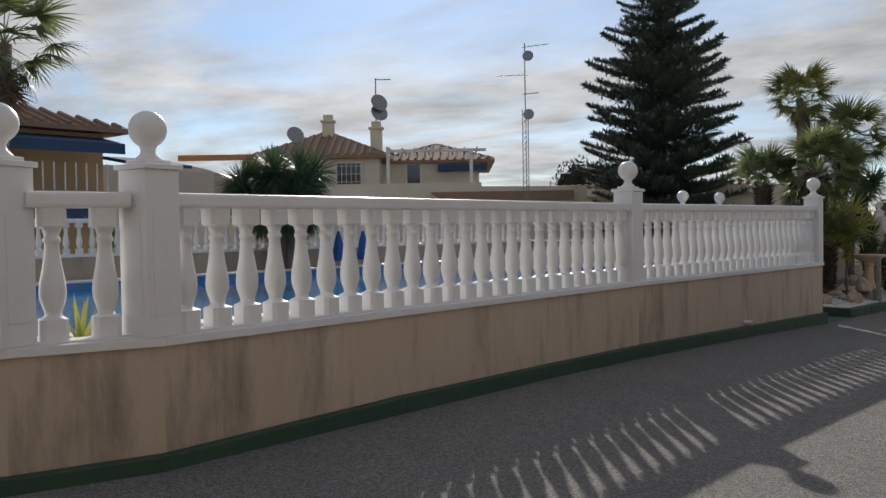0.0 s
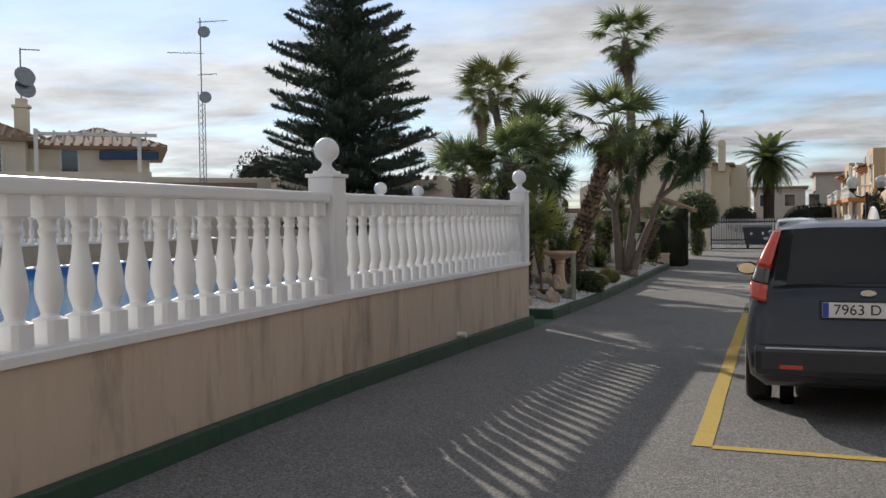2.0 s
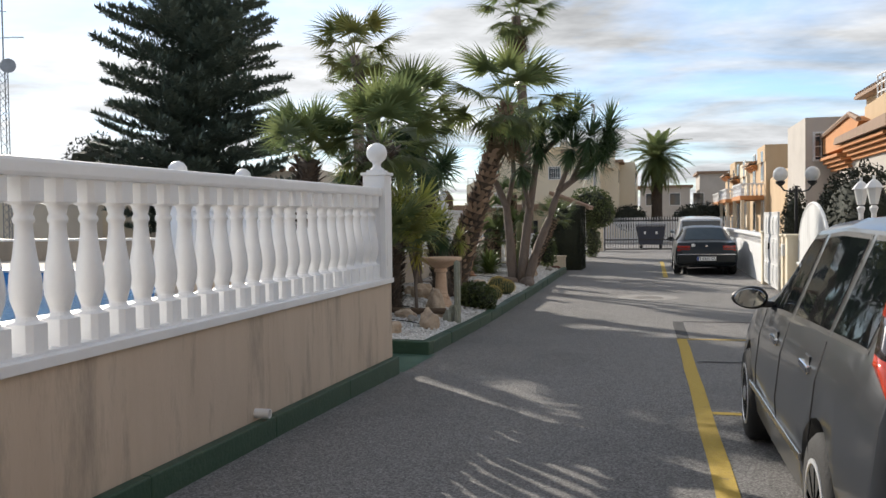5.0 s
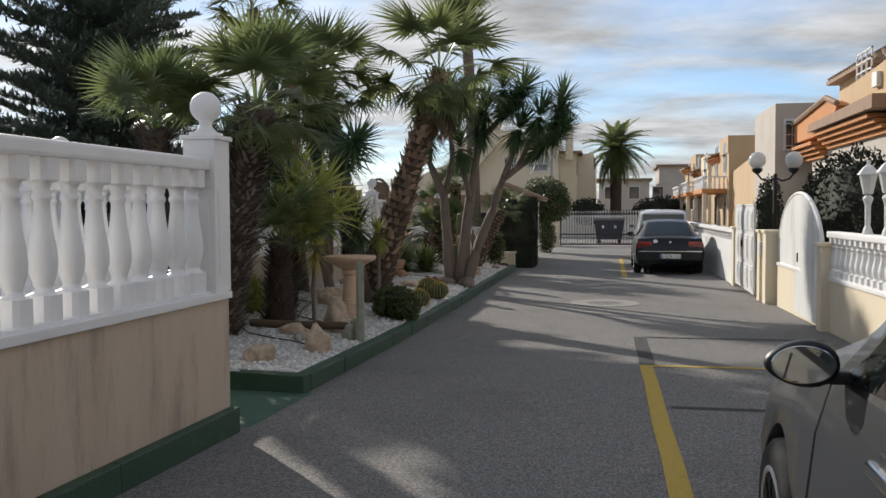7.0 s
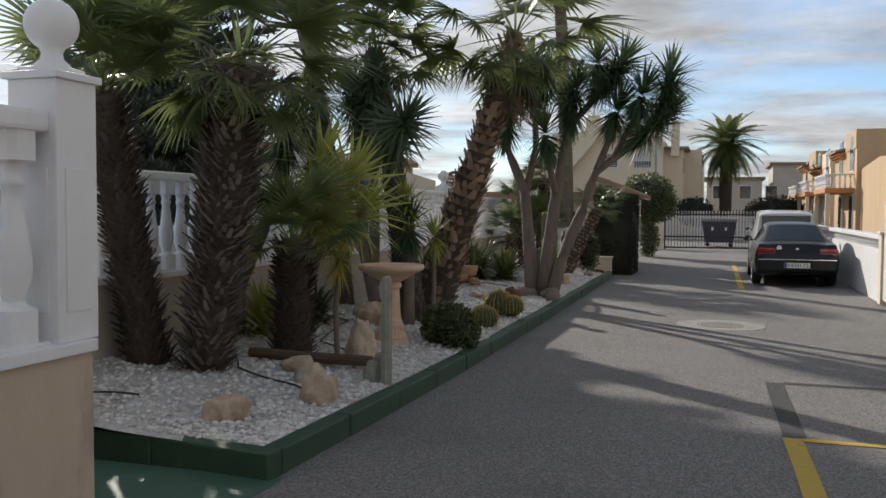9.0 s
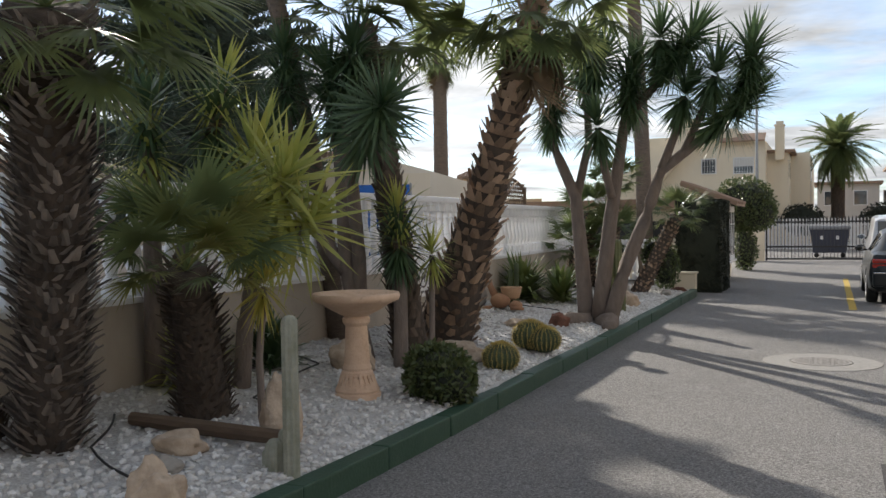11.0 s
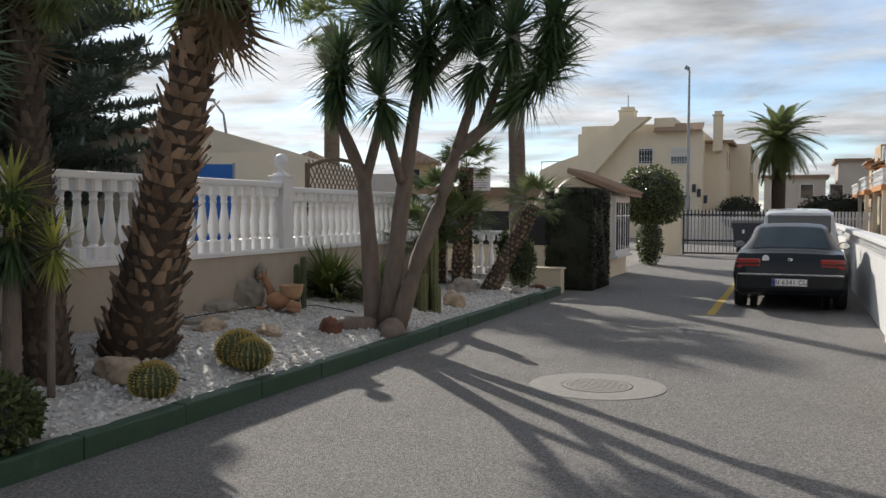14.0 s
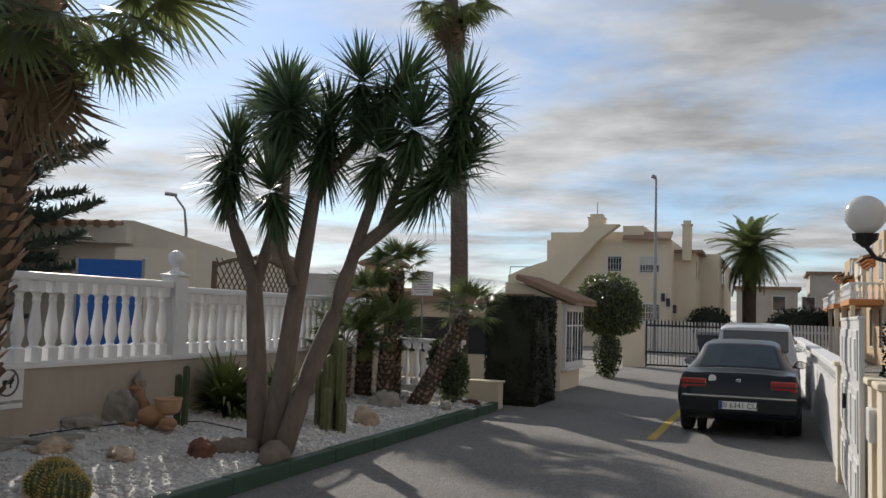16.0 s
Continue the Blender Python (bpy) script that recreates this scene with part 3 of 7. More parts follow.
# back wall behind the planted bed, and its balustrade
B0, B1, B2, B3 = (-7.05, 15.05), (-7.05, 21.75), (-7.05, 27.75), (-7.35, 34.6)
wall_run("wall_bed_back", [B0, B2, B3], "grey-beige rendered wall behind the planted bed", M_BEDWALL, cap=0.72, skirt=False)
BM = (-7.05, 16.65)
for a, b, n, rl in ((B0, BM, 6, RAIL), (BM, B1, 21, RAIL), (B1, B2, 26, RAIL), (B2, B3, 30, RAIL - 0.06)):
    p, q = inset(a, b, 0.11, 0.11)
    balustrade("balustrade", p, q, n, LBL, cap=0.72, rail=rl)
for x, y in (B0, BM, B1, B2):
    t = thing("balustrade_post", pose(0, 0, 0), "square white balustrade post with a ball on top", "post", "balustrade posts")
    post_parts(t, x, y, 0.72, 1.74)

# ---- pool yard ----
PX0, PX1, PY0, PY1, DZ = -14.9, -7.5, 1.9, 19.0, 0.55
bm = bmesh.new()
box(bm, -17.2, PX0, -3, 23.5, -0.8, DZ)
box(bm, PX0, PX1, -3, PY0, -0.8, DZ)
box(bm, PX0, PX1, PY1, 23.5, -0.8, DZ)
tagged(mesh_object("pavement", bm, M_DECK), "beige paved deck round the pool", "pavement", kind="structure")
NX, NY = -7.02, 14.9
bm = prism(bmesh.new(), [(PX1, 0.2), (-6.2, 1.2), (-4.73, 2.05), (NX, 2.05)], -0.8, DZ)
prism(bm, [(NX, 2.052), (-4.73, 2.052), (-4.48, 2.74), (-4.71, 8.61), (-4.78, 14.76), (NX, 14.95)], -0.8, DZ)
tagged(mesh_object("pavement", bm, M_DECK), "beige paved deck between pool and balustrade", "pavement", kind="structure")
tagged(mesh_object("pavement", boxed(PX1, -7.18, 15.25, 23.5, -0.8, DZ), M_DECK), "strip of paved deck beside the pool", "pavement", kind="structure")
pool = thing("swimming_pool", pose(0, 0, 0), "blue tiled swimming pool with a white stone edge", "pool")
bm = bmesh.new()
for x0, x1, y0, y1 in ((PX0 - 0.3, PX0, PY0 - 0.3, PY1 + 0.3), (NX, NX + 0.3, PY0 - 0.3, NY + 0.05), (PX1, PX1 + 0.3, 15.25, PY1 + 0.3), (PX0, NX, PY0 - 0.3, PY0), (PX0, PX1, PY1, PY1 + 0.3)):
    box(bm, x0, x1, y0, y1, DZ + 0.002, DZ + 0.04, 0.01)
part("coping", bm, M_WHITE, pool, "white stone pool edge")
bm = bmesh.new()
box(bm, PX0, PX0 + 0.02, PY0, PY1, -0.8, DZ)
box(bm, NX - 0.02, NX, PY0, NY, -0.8, DZ)
box(bm, PX1 - 0.02, PX1, NY + 0.02, PY1, -0.8, DZ)
box(bm, PX1, NX - 0.02, NY, NY + 0.02, -0.8, DZ)
box(bm, PX0 + 0.02, NX - 0.02, PY0, PY0 + 0.02, -0.8, DZ)
box(bm, PX0 + 0.02, PX1 - 0.02, PY1 - 0.02, PY1, -0.8, DZ)
part("basin", bm, M_POOLTILE, pool, "blue mosaic basin")
wz = DZ - 0.13
bm = bmesh.new()
vs = [bm.verts.new((x, y, wz)) for x, y in ((PX0 + 0.02, PY0 + 0.02), (NX - 0.02, PY0 + 0.02), (NX - 0.02, NY), (PX1 - 0.02, NY), (PX1 - 0.02, PY1 - 0.02), (PX0 + 0.02, PY1 - 0.02))]
face = bm.faces.new(vs)
ext = bmesh.ops.extrude_face_region(bm, geom=[face])
for v in ext["geom"]:
    if isinstance(v, bmesh.types.BMVert):
        v.co.z = -0.8
bmesh.ops.recalc_face_normals(bm, faces=bm.faces[:])
part("water", bm, M_WATER, pool, "clear blue rippled water")

# far pool wall with its own balusters
wf = thing("wall_pool_far", pose(0, 0, 0), "low grey rendered wall with white balusters beyond the pool", "wall", "", "structure")
along((-16.2, -2), (-16.2, 23), "render_coat", [(-0.1, 0.1, 0.4, 0.98, 0.0)], M_BEDWALL, wf)
along((-16.2, -2), (-16.2, 23), "coping", [(-0.13, 0.13, 0.98, 1.03, 0.005)], M_WHITE, wf, "white painted coping")
along((-16.2, 23), (-7.2, 23.6), "render_coat", [(-0.1, 0.1, 0.4, 0.98, 0.0)], M_BEDWALL, wf)
along((-16.2, 23), (-7.2, 23.6), "coping", [(-0.13, 0.13, 0.98, 1.03, 0.005)], M_WHITE, wf, "white painted coping")
balustrade("balustrade", (-16.2, -2), (-16.2, 22.9), 96, "white balustrade on the far side of the pool", 1.03, 1.72, BALFAR)

# ---- planted bed ----
KX, KY0, KY1 = -4.5, 16.25, 33.6
kb = thing("kerb", pose(0, 0, 0), "dark green painted kerb edging the gravel bed", "kerb", "", "structure")
y = KY0 + 0.16
k = 0
while y < KY1:
    y1 = min(y + 1.0, KY1)
    bm = bmesh.new()
    box(bm, KX - 0.14, KX, y + 0.004, y1 - 0.004, -0.25, 0.155, 0.014)
    o = part("kerb_stone", bm, M_GREEN, kb)
    zg = ground_z((y + y1) / 2)
    tilt = math.degrees(math.atan2(ground_z(y1) - ground_z(y), y1 - y))
    o.matrix_basis = pose(0.004 * math.sin(k * 1.7), 0, zg + 0.003 * math.sin(k * 2.3)) @ pose(0, (y + y1) / 2, 0, tilt) @ pose(0, -(y + y1) / 2, 0)
    y, k = y1, k + 1
for i in range(3):
    bm = boxed(0, 0.86, -0.07, 0.07, ground_z(16.3) - 0.25, ground_z(16.3) + 0.16, 0.014)
    o = part("kerb_stone", bm, M_GREEN, kb)
    o.matrix_basis = pose(KX - 0.005 - i * 0.855, KY0 + 0.08 + i * 0.10, 0, 0, 0, 173)


def bed_z(x, y):
    f = min(1.0, max(0.0, (KX - 0.1 - x) / 2.3))
    e = ground_z(y) + 0.13
    top = 0.02 if y < 30 else -0.05
    return e + (top - e) * (f ** 0.8) + 0.012 * math.sin(x * 3.1 + y * 1.3) + 0.010 * math.sin(y * 2.2 - x)


bm = bmesh.new()
nx, ny = 26, 150
grid = [[bm.verts.new((x, yy, bed_z(x, yy) + 0.006 * noise.noise(Vector((x * 6, yy * 6, 0))))) for x in np.linspace(-7.0, KX - 0.1, nx)] for yy in np.linspace(16.35, KY1 + 0.1, ny)]
for j in range(ny - 1):
    for i in range(nx - 1):
        bm.faces.new((grid[j][i], grid[j][i + 1], grid[j + 1][i + 1], grid[j + 1][i]))
tagged(mesh_object("ground", bm, M_GRAVEL, smooth=True), "bed of white limestone gravel", "gravel", kind="structure")
# loose pebbles
rng = np.random.default_rng(5)
ico = bmesh.new()
bmesh.ops.create_icosphere(ico, subdivisions=1, radius=1.0)
iv = np.array([v.co[:] for v in ico.verts])
ifc = [[v.index for v in f.verts] for f in ico.faces]
ico.free()
pv, pf = [], []
for i in range(9500):
    yy = 16.45 + 17.0 * rng.random() ** 1.35
    xx = KX - 0.15 - 2.35 * rng.random() ** 1.3
    s = 0.013 + 0.016 * rng.random()
    sc = s * np.array([1.0, 0.7 + 0.3 * rng.random(), 0.5 + 0.25 * rng.random()])
    a = rng.random() * 6.28
    q = iv * sc * (1 + 0.25 * (rng.random((len(iv), 1)) - 0.5))
    q = np.c_[q[:, 0] * math.cos(a) - q[:, 1] * math.sin(a), q[:, 0] * math.sin(a) + q[:, 1] * math.cos(a), q[:, 2]] + (xx, yy, bed_z(xx, yy) + s * 0.3)
    o = len(pv)
    pv.extend(q)
    pf.extend([[j + o for j in f] for f in ifc])
peb = new("gravel", raw_mesh("gravel", pv, pf, M_PEBBLE))
tagged(peb, "loose white limestone pebbles on the bed", "gravel", kind="stuff")
# green painted channel between wall end and bed
tagged(sheet("pavement", -7.0, -4.45, [14.95, 15.6, 16.32], 0.004, mat("green_floor_paint", (0.055, 0.12, 0.085), (0.04, 0.09, 0.065), rough=0.6, scale=4, bump=0.2)), "green painted concrete channel", "pavement", kind="structure")


# ---- plants ----
def blade(verts, faces, base, d, up, length, width, droop, segs=3, fold=0.0):
    """One sword-shaped leaf from base along d."""
    side = d.cross(up).normalized()
    o = len(verts)
    for i in range(segs + 1):
        f = i / segs
        w = width * (0.55 + 1.2 * f if f < 0.35 else 1.0 * (1 - (f - 0.35) / 0.65)) * 0.5
        p = base + d * (length * f) - Vector((0, 0, 1)) * (droop * length * f * f)
        if i == segs:
            verts.append(p)
        else:
            verts.append(p - side * w + up * (fold * w))
            verts.append(p + side * w + up * (fold * w))
    for i in range(segs - 1):
        a = o + 2 * i
        faces.append((a, a + 1, a + 3, a + 2))
    a = o + 2 * (segs - 1)
    faces.append((a, a + 1, a + 2))


def fan_frond(name, material, seed, petiole=0.75, r=0.62, n=30, droop=0.25, spread=125):
    """A fan palm leaf: a stalk and radiating folded segments, pointing along +x."""
    rnd = random.Random(seed)
    v, f = [], []
    up = Vector((0, 0, 1))
    blade(v, f, Vector((0, 0, 0)), Vector((1, 0, 0)), up, petiole * 1.08, 0.035, 0.10, 4)
    hub = Vector((petiole, 0, -0.10 * petiole))
    for i in range(n):
        a = radians(-spread + 2 * spread * (i + 0.5) / n + rnd.uniform(-2, 2))
        d = Vector((math.cos(a), math.sin(a), 0.10 * math.cos(3 * a) + rnd.uniform(-0.06, 0.06))).normalized()
        ln = r * (1.0 - 0.30 * abs(a / radians(spread)) ** 2) * rnd.uniform(0.9, 1.05)
        blade(v, f, hub, d, up, ln, 0.050, droop * rnd.uniform(0.6, 1.7), 4)
    return raw_mesh(name, v, f, material)


def rosette(name, material, seed, n=170, length=0.66, width=0.050, low=-80, droop=0.12):
    rnd = random.Random(seed)
    v, f = [], []
    for i in range(n):
        az = i * 2.39996
        t = i / n
        el = radians(85 - (85 - low) * t ** 0.72 + rnd.uniform(-9, 9))
        d = Vector((math.cos(az) * math.cos(el), math.sin(az) * math.cos(el), math.sin(el)))
        side = d.cross(Vector((0, 0, 1)))
        side = side.normalized() if side.length > 1e-3 else Vector((1, 0, 0))
        up = side.cross(d)
        blade(v, f, Vector((0, 0, 0.10 - 0.22 * t)) + d * 0.02, d, up, length * (0.70 + 0.30 * math.sin(math.pi * min(1, t + 0.25))) * rnd.uniform(0.9, 1.08), width, droop * rnd.uniform(0.4, 1.8), 3)
    return raw_mesh(name, v, f, material)


def feather_frond(name, material, seed, length=2.3, n=50, leaf=0.46, droop=0.68):
    rnd = random.Random(seed)
    v, f = [], []
    for i in range(n):
        t = (i + 2) / (n + 2)
        p = Vector((length * t, 0, 0.25 * length * t - droop * length * t * t))
        ll = leaf * math.sin(math.pi * min(1, 0.15 + t * 0.85)) ** 0.6
        for s in (-1, 1):
            d = Vector((0.55, s * 0.75, rnd.uniform(-0.1, 0.25))).normalized()
            blade(v, f, p, d, Vector((0, 0, 1)), ll, 0.055, 0.35, 2)
    pts = [Vector((length * t, 0, 0.25 * length * t - droop * length * t * t)) for t in np.linspace(0, 1, 8)]
    for a, b, w in zip(pts, pts[1:], np.linspace(0.03, 0.008, 7)):
        o = len(v)
        v.extend([a + Vector((0, -w, 0)), a + Vector((0, w, 0)), b + Vector((0, w, 0)), b + Vector((0, -w, 0))])
        f.append((o, o + 1, o + 2, o + 3))
    return raw_mesh(name, v, f, material)


FANS = [fan_frond("frond", M_FAN, s) for s in (1, 2, 3)]
FANSY = [fan_frond("frond", M_FANY, s) for s in (4, 5)]
FANDEAD = [fan_frond("frond", M_DEAD, s, droop=0.6) for s in (6, 7)]
YUCS = [rosette("leaf_rosette", M_YUC, s) for s in (1, 2, 3)]
YUCY = [rosette("leaf_rosette", M_YUCY, s, n=80, length=0.6) for s in (4, 5)]
YUCG = [rosette("leaf_rosette", M_GOLDY, s, n=64, length=0.6, width=0.036) for s in (6, 7)]
FEATHER = [feather_frond("frond", M_FAN, s) for s in (1, 2)]


def bezier_line(p0, p1, p2, n):
    return [tuple((1 - t) ** 2 * np.array(p0) + 2 * t * (1 - t) * np.array(p1) + t * t * np.array(p2)) for t in np.linspace(0, 1, n)]


def boots(bm, pts, radii, rows, per_row, size, seed, flare=0.9, thin=0.42):
    """Old leaf bases: short tapering scales all over a trunk."""
    rnd = random.Random(seed)
    pts = [Vector(p) for p in pts]
    for i in range(rows):
        t = (i + 0.3) / rows * (len(pts) - 1)
        k = min(int(t), len(pts) - 2)
        c = pts[k].lerp(pts[k + 1], t - k)
        r = radii[k] + (radii[k + 1] - radii[k]) * (t - k)
        ax = (pts[k + 1] - pts[k]).normalized()
        for j in range(per_row):
            a = 2 * math.pi * (j + 0.5 * (i % 2) + rnd.uniform(-0.2, 0.2)) / per_row
            out = (Vector((math.cos(a), math.sin(a), 0)) - ax * Vector((math.cos(a), math.sin(a), 0)).dot(ax)).normalized()
            s = size * rnd.uniform(0.7, 1.25)
            tan = ax.cross(out)
            b = c + out * r * 0.92
            tip = b + ax * s * rnd.uniform(0.5, 0.9) + out * s * flare * rnd.uniform(0.5, 1.2) + tan * s * rnd.uniform(-0.3, 0.3)
            q = [b - tan * s * thin, b + tan * s * thin, tip + tan * s * thin * 0.5, tip - tan * s * thin * 0.5]
            vs = [bm.verts.new(p) for p in q] + [bm.verts.new(tip - out * s * 0.18 - ax * s * 0.05), bm.verts.new(b + out * s * 0.14)]
            bm.faces.new((vs[0], vs[1], vs[2], vs[3]))
            bm.faces.new((vs[0], vs[3], vs[5]))
            bm.faces.new((vs[1], vs[5], vs[2]))
            bm.faces.new((vs[3], vs[2], vs[5]))
    return bm


def crown_fronds(parent, top, meshes, n, scale, seed, low=-55, high=80, dead=0, heading=None):
    rnd = random.Random(seed)
    for i in range(n):
        az = i * 137.508 + rnd.uniform(-12, 12)
        t = (i + 0.5) / n
        el = high - (high - low) * t ** 0.85 + rnd.uniform(-8, 8)
        s = scale * rnd.uniform(0.85, 1.12) * (0.75 + 0.35 * math.sin(math.pi * min(1, t + 0.2)))
        m = pose(*top, 0, 0, az) @ pose(0, 0, 0, rnd.uniform(-25, 25), -el, 0) @ Matrix.Scale(s, 4)
        share("frond", meshes[i % len(meshes)], parent, m)
    for i in range(dead):
        az = i * 137.5 + 40 + rnd.uniform(-20, 20)
        m = pose(top[0], top[1], top[2] - 0.1, 0, 0, az) @ pose(0, 0, 0, 0, rnd.uniform(62, 86), 0) @ Matrix.Scale(scale * rnd.uniform(0.7, 0.95), 4)
        share("dead_frond", FANDEAD[i % 2], parent, m)


def fan_palm(base, mid, top, r0, r1, label, fronds, scale, seed, meshes=None, shaggy=0.11, dead=6, rows=26, per=9, low=-55, material=None, group="fan palms", thin=0.42, bark=None, high=80, flare=0.6):
    t = thing("palm_tree", pose(*base), label, "palm tree", group)
    b = Vector(base)
    line = bezier_line((0, 0, -0.08), Vector(mid) - b, Vector(top) - b, 10)
    rad = [r0 + (r1 - r0) * (i / 9) ** 0.7 for i in range(10)]
    trunk = part("trunk", tube(bmesh.new(), line, rad, 12), material or M_BARK, t, "", True)
    if shaggy:
        part("fibrous_bark", boots(bmesh.new(), line, rad, rows, per, shaggy, seed, flare, thin), bark or M_BOOT if not material else material, trunk, "rough old leaf bases")
    crown_fronds(t, tuple(Vector(top) - b), meshes or FANS, fronds, scale, seed, dead=dead, low=low, high=high)
    return t


def bz(x, y):
    return bed_z(x, y)


# shaggy fan palms at the near end of the bed
fan_palm((-6.65, 18.15, bz(-6.65, 18.15)), (-6.70, 17.9, 1.2), (-6.42, 17.28, 2.15), 0.17, 0.13, "slim fan palm leaning out, with a dark shaggy trunk", 28, 0.68, 11, rows=46, per=15, shaggy=0.11, thin=0.20, bark=M_FIBRE, dead=0, low=22, high=86, flare=0.9)
fan_palm((-6.18, 18.25, bz(-6.18, 18.25)), (-6.0, 18.2, 1.1), (-5.52, 17.72, 2.38), 0.17, 0.20, "stout fan palm with a shaggy trunk of dead leaf bases", 36, 0.82, 12, rows=52, per=17, shaggy=0.13, thin=0.20, bark=M_SHAG, dead=0, low=-48, flare=0.9)
fan_palm((-5.95, 19.40, bz(-5.95, 19.4)), (-5.9, 19.3, 0.4), (-5.75, 19.0, 0.98), 0.20, 0.13, "low fan palm with many stiff olive-green fronds", 30, 0.62, 13, meshes=FANS + FANSY, rows=24, per=16, shaggy=0.10, thin=0.2, bark=M_FIBRE, low=-5, dead=0, flare=0.9)
fan_palm((-5.75, 22.35, bz(-5.75, 22.35)), (-6.05, 22.5, 1.6), (-6.40, 22.65, 3.35), 0.19, 0.11, "straight palm with a dark scaly trunk against the balustrade", 30, 0.92, 33, rows=40, per=11, shaggy=0.12, thin=0.34, dead=2, low=-45, bark=M_FIBRE, flare=0.45)
fan_palm((-6.85, 22.75, bz(-6.85, 22.75)), (-6.95, 22.6, 2.2), (-7.35, 22.0, 4.45), 0.11, 0.09, "tall thin palm with yellow-green fronds", 28, 0.76, 34, meshes=FANSY, rows=60, per=8, shaggy=0.05, dead=0, low=-40, material=M_SLIM)
# leaning palm
fan_palm((-5.98, 23.55, bz(-5.98, 23.55)), (-5.20, 23.2, 1.7), (-4.62, 23.05, 3.55), 0.35, 0.10, "leaning palm with rough brown leaf bases and long stalked fronds", 32, 1.05, 15, rows=32, per=13, shaggy=0.17, thin=0.34, flare=0.5, dead=3, low=-55)
# slender tall palm at the far end of the bed
fan_palm((-5.95, 35.5, -0.3), (-5.95, 35.5, 4.0), (-6.25, 35.2, 8.0), 0.21, 0.15, "tall slender palm with a ringed grey trunk", 30, 1.15, 16, shaggy=0.06, rows=90, per=9, material=M_SLIM, dead=6)
# far palm beyond the balustrade
fan_palm((-13.9, 41.5, -0.3), (-13.9, 41.5, 3), (-13.9, 41.5, 7.0), 0.28, 0.22, "tall palm standing behind the garden wall", 26, 1.25, 17, shaggy=0.07, rows=80, per=9, material=M_SLIM, dead=4)


def yucca(base, stems, label, seed, meshes=None, scale=1.0, group="yuccas", name="yucca_tree", material=None):
    """stems: (list of points relative to the world, r0, r1, heads) ; a rosette at each stem's end."""
    t = thing(name, pose(*base), label, "yucca", group)
    b = Vector(base)
    rnd = random.Random(seed)
    for pts, r0, r1, hs in stems:
        line = [tuple(Vector(p) - b) for p in pts]
        k = len(line)
        # rounder stems
        fine = []
        for i in range(k - 1):
            for j in range(3):
                fine.append(tuple(Vector(line[i]).lerp(Vector(line[i + 1]), j / 3)))
        fine.append(line[-1])
        part("stem", tube(bmesh.new(), fine, [r0 + (r1 - r0) * i / (len(fine) - 1) for i in range(len(fine))], 10), material or M_YBARK, t, "", True)
        d = (Vector(line[-1]) - Vector(line[-2])).normalized()
        q = d.to_track_quat("Z", "Y").to_matrix().to_4x4()
        for j in range(hs):
            m = Matrix.Translation(Vector(line[-1]) - d * (0.30 * j)) @ q @ pose(0, 0, 0, rnd.uniform(-8, 8), rnd.uniform(-8, 8), rnd.uniform(0, 360)) @ Matrix.Scale(scale * rnd.uniform(0.92, 1.08), 4)
            share("leaf_rosette", (meshes or YUCS)[rnd.randrange(len(meshes or YUCS))], t, m)
    return t


Y = 26.8
zb = bz(-4.95, Y)
yucca((-4.95, Y, zb), [
    ([(-5.12, Y, zb - 0.1), (-5.19, 26.8, 0.76), (-5.27, 26.8, 1.62), (-5.58, 26.7, 2.4), (-5.55, 26.7, 3.05)], 0.125, 0.05, 2),
    ([(-5.27, 26.8, 1.55), (-5.12, 27.0, 2.4), (-5.22, 27.2, 3.75)], 0.07, 0.045, 2),
    ([(-5.20, 27.0, 2.9), (-5.05, 26.9, 3.2), (-4.92, 26.8, 3.5)], 0.05, 0.04, 1),
    ([(-4.95, 26.75, zb - 0.1), (-4.76, 26.8, 1.33), (-4.58, 26.8, 2.5), (-4.45, 26.9, 3.35)], 0.125, 0.05, 2),
    ([(-4.72, 26.7, 1.6), (-4.80, 26.5, 2.1), (-4.84, 26.4, 2.55)], 0.06, 0.045, 1),
    ([(-4.80, 26.7, zb - 0.1), (-4.55, 26.8, 0.65), (-4.28, 26.8, 1.28), (-4.06, 26.8, 1.95), (-3.40, 26.8, 2.45), (-2.98, 26.8, 2.85)], 0.115, 0.05, 2),
    ([(-3.10, 26.8, 2.75), (-2.92, 26.75, 3.1), (-2.86, 26.7, 3.42)], 0.055, 0.045, 2),
    ([(-4.06, 26.8, 1.95), (-3.86, 26.7, 2.4), (-3.70, 26.6, 2.92)], 0.065, 0.05, 1),
    ([(-4.55, 26.85, 2.7), (-4.15, 26.95, 3.15), (-3.72, 27.0, 3.72)], 0.065, 0.045, 2),
    ([(-4.15, 26.95, 3.15), (-4.08, 26.85, 3.45), (-4.05, 26.8, 3.75)], 0.05, 0.04, 1),
    ([(-3.75, 26.8, 2.2), (-3.45, 26.6, 2.75), (-3.30, 26.5, 3.15)], 0.055, 0.045, 1),
    ([(-4.80, 26.6, zb - 0.05), (-4.70, 26.42, zb + 0.03), (-4.66, 26.15, zb - 0.06)], 0.18, 0.08, 0),
    ([(-5.10, 26.6, zb - 0.05), (-5.25, 26.35, zb + 0.03), (-5.42, 26.15, zb - 0.05)], 0.18, 0.08, 0),
], "many-stemmed yucca with dark green sword leaves in the gravel", 21, scale=0.98)
zb = bz(-6.2, 22.1)
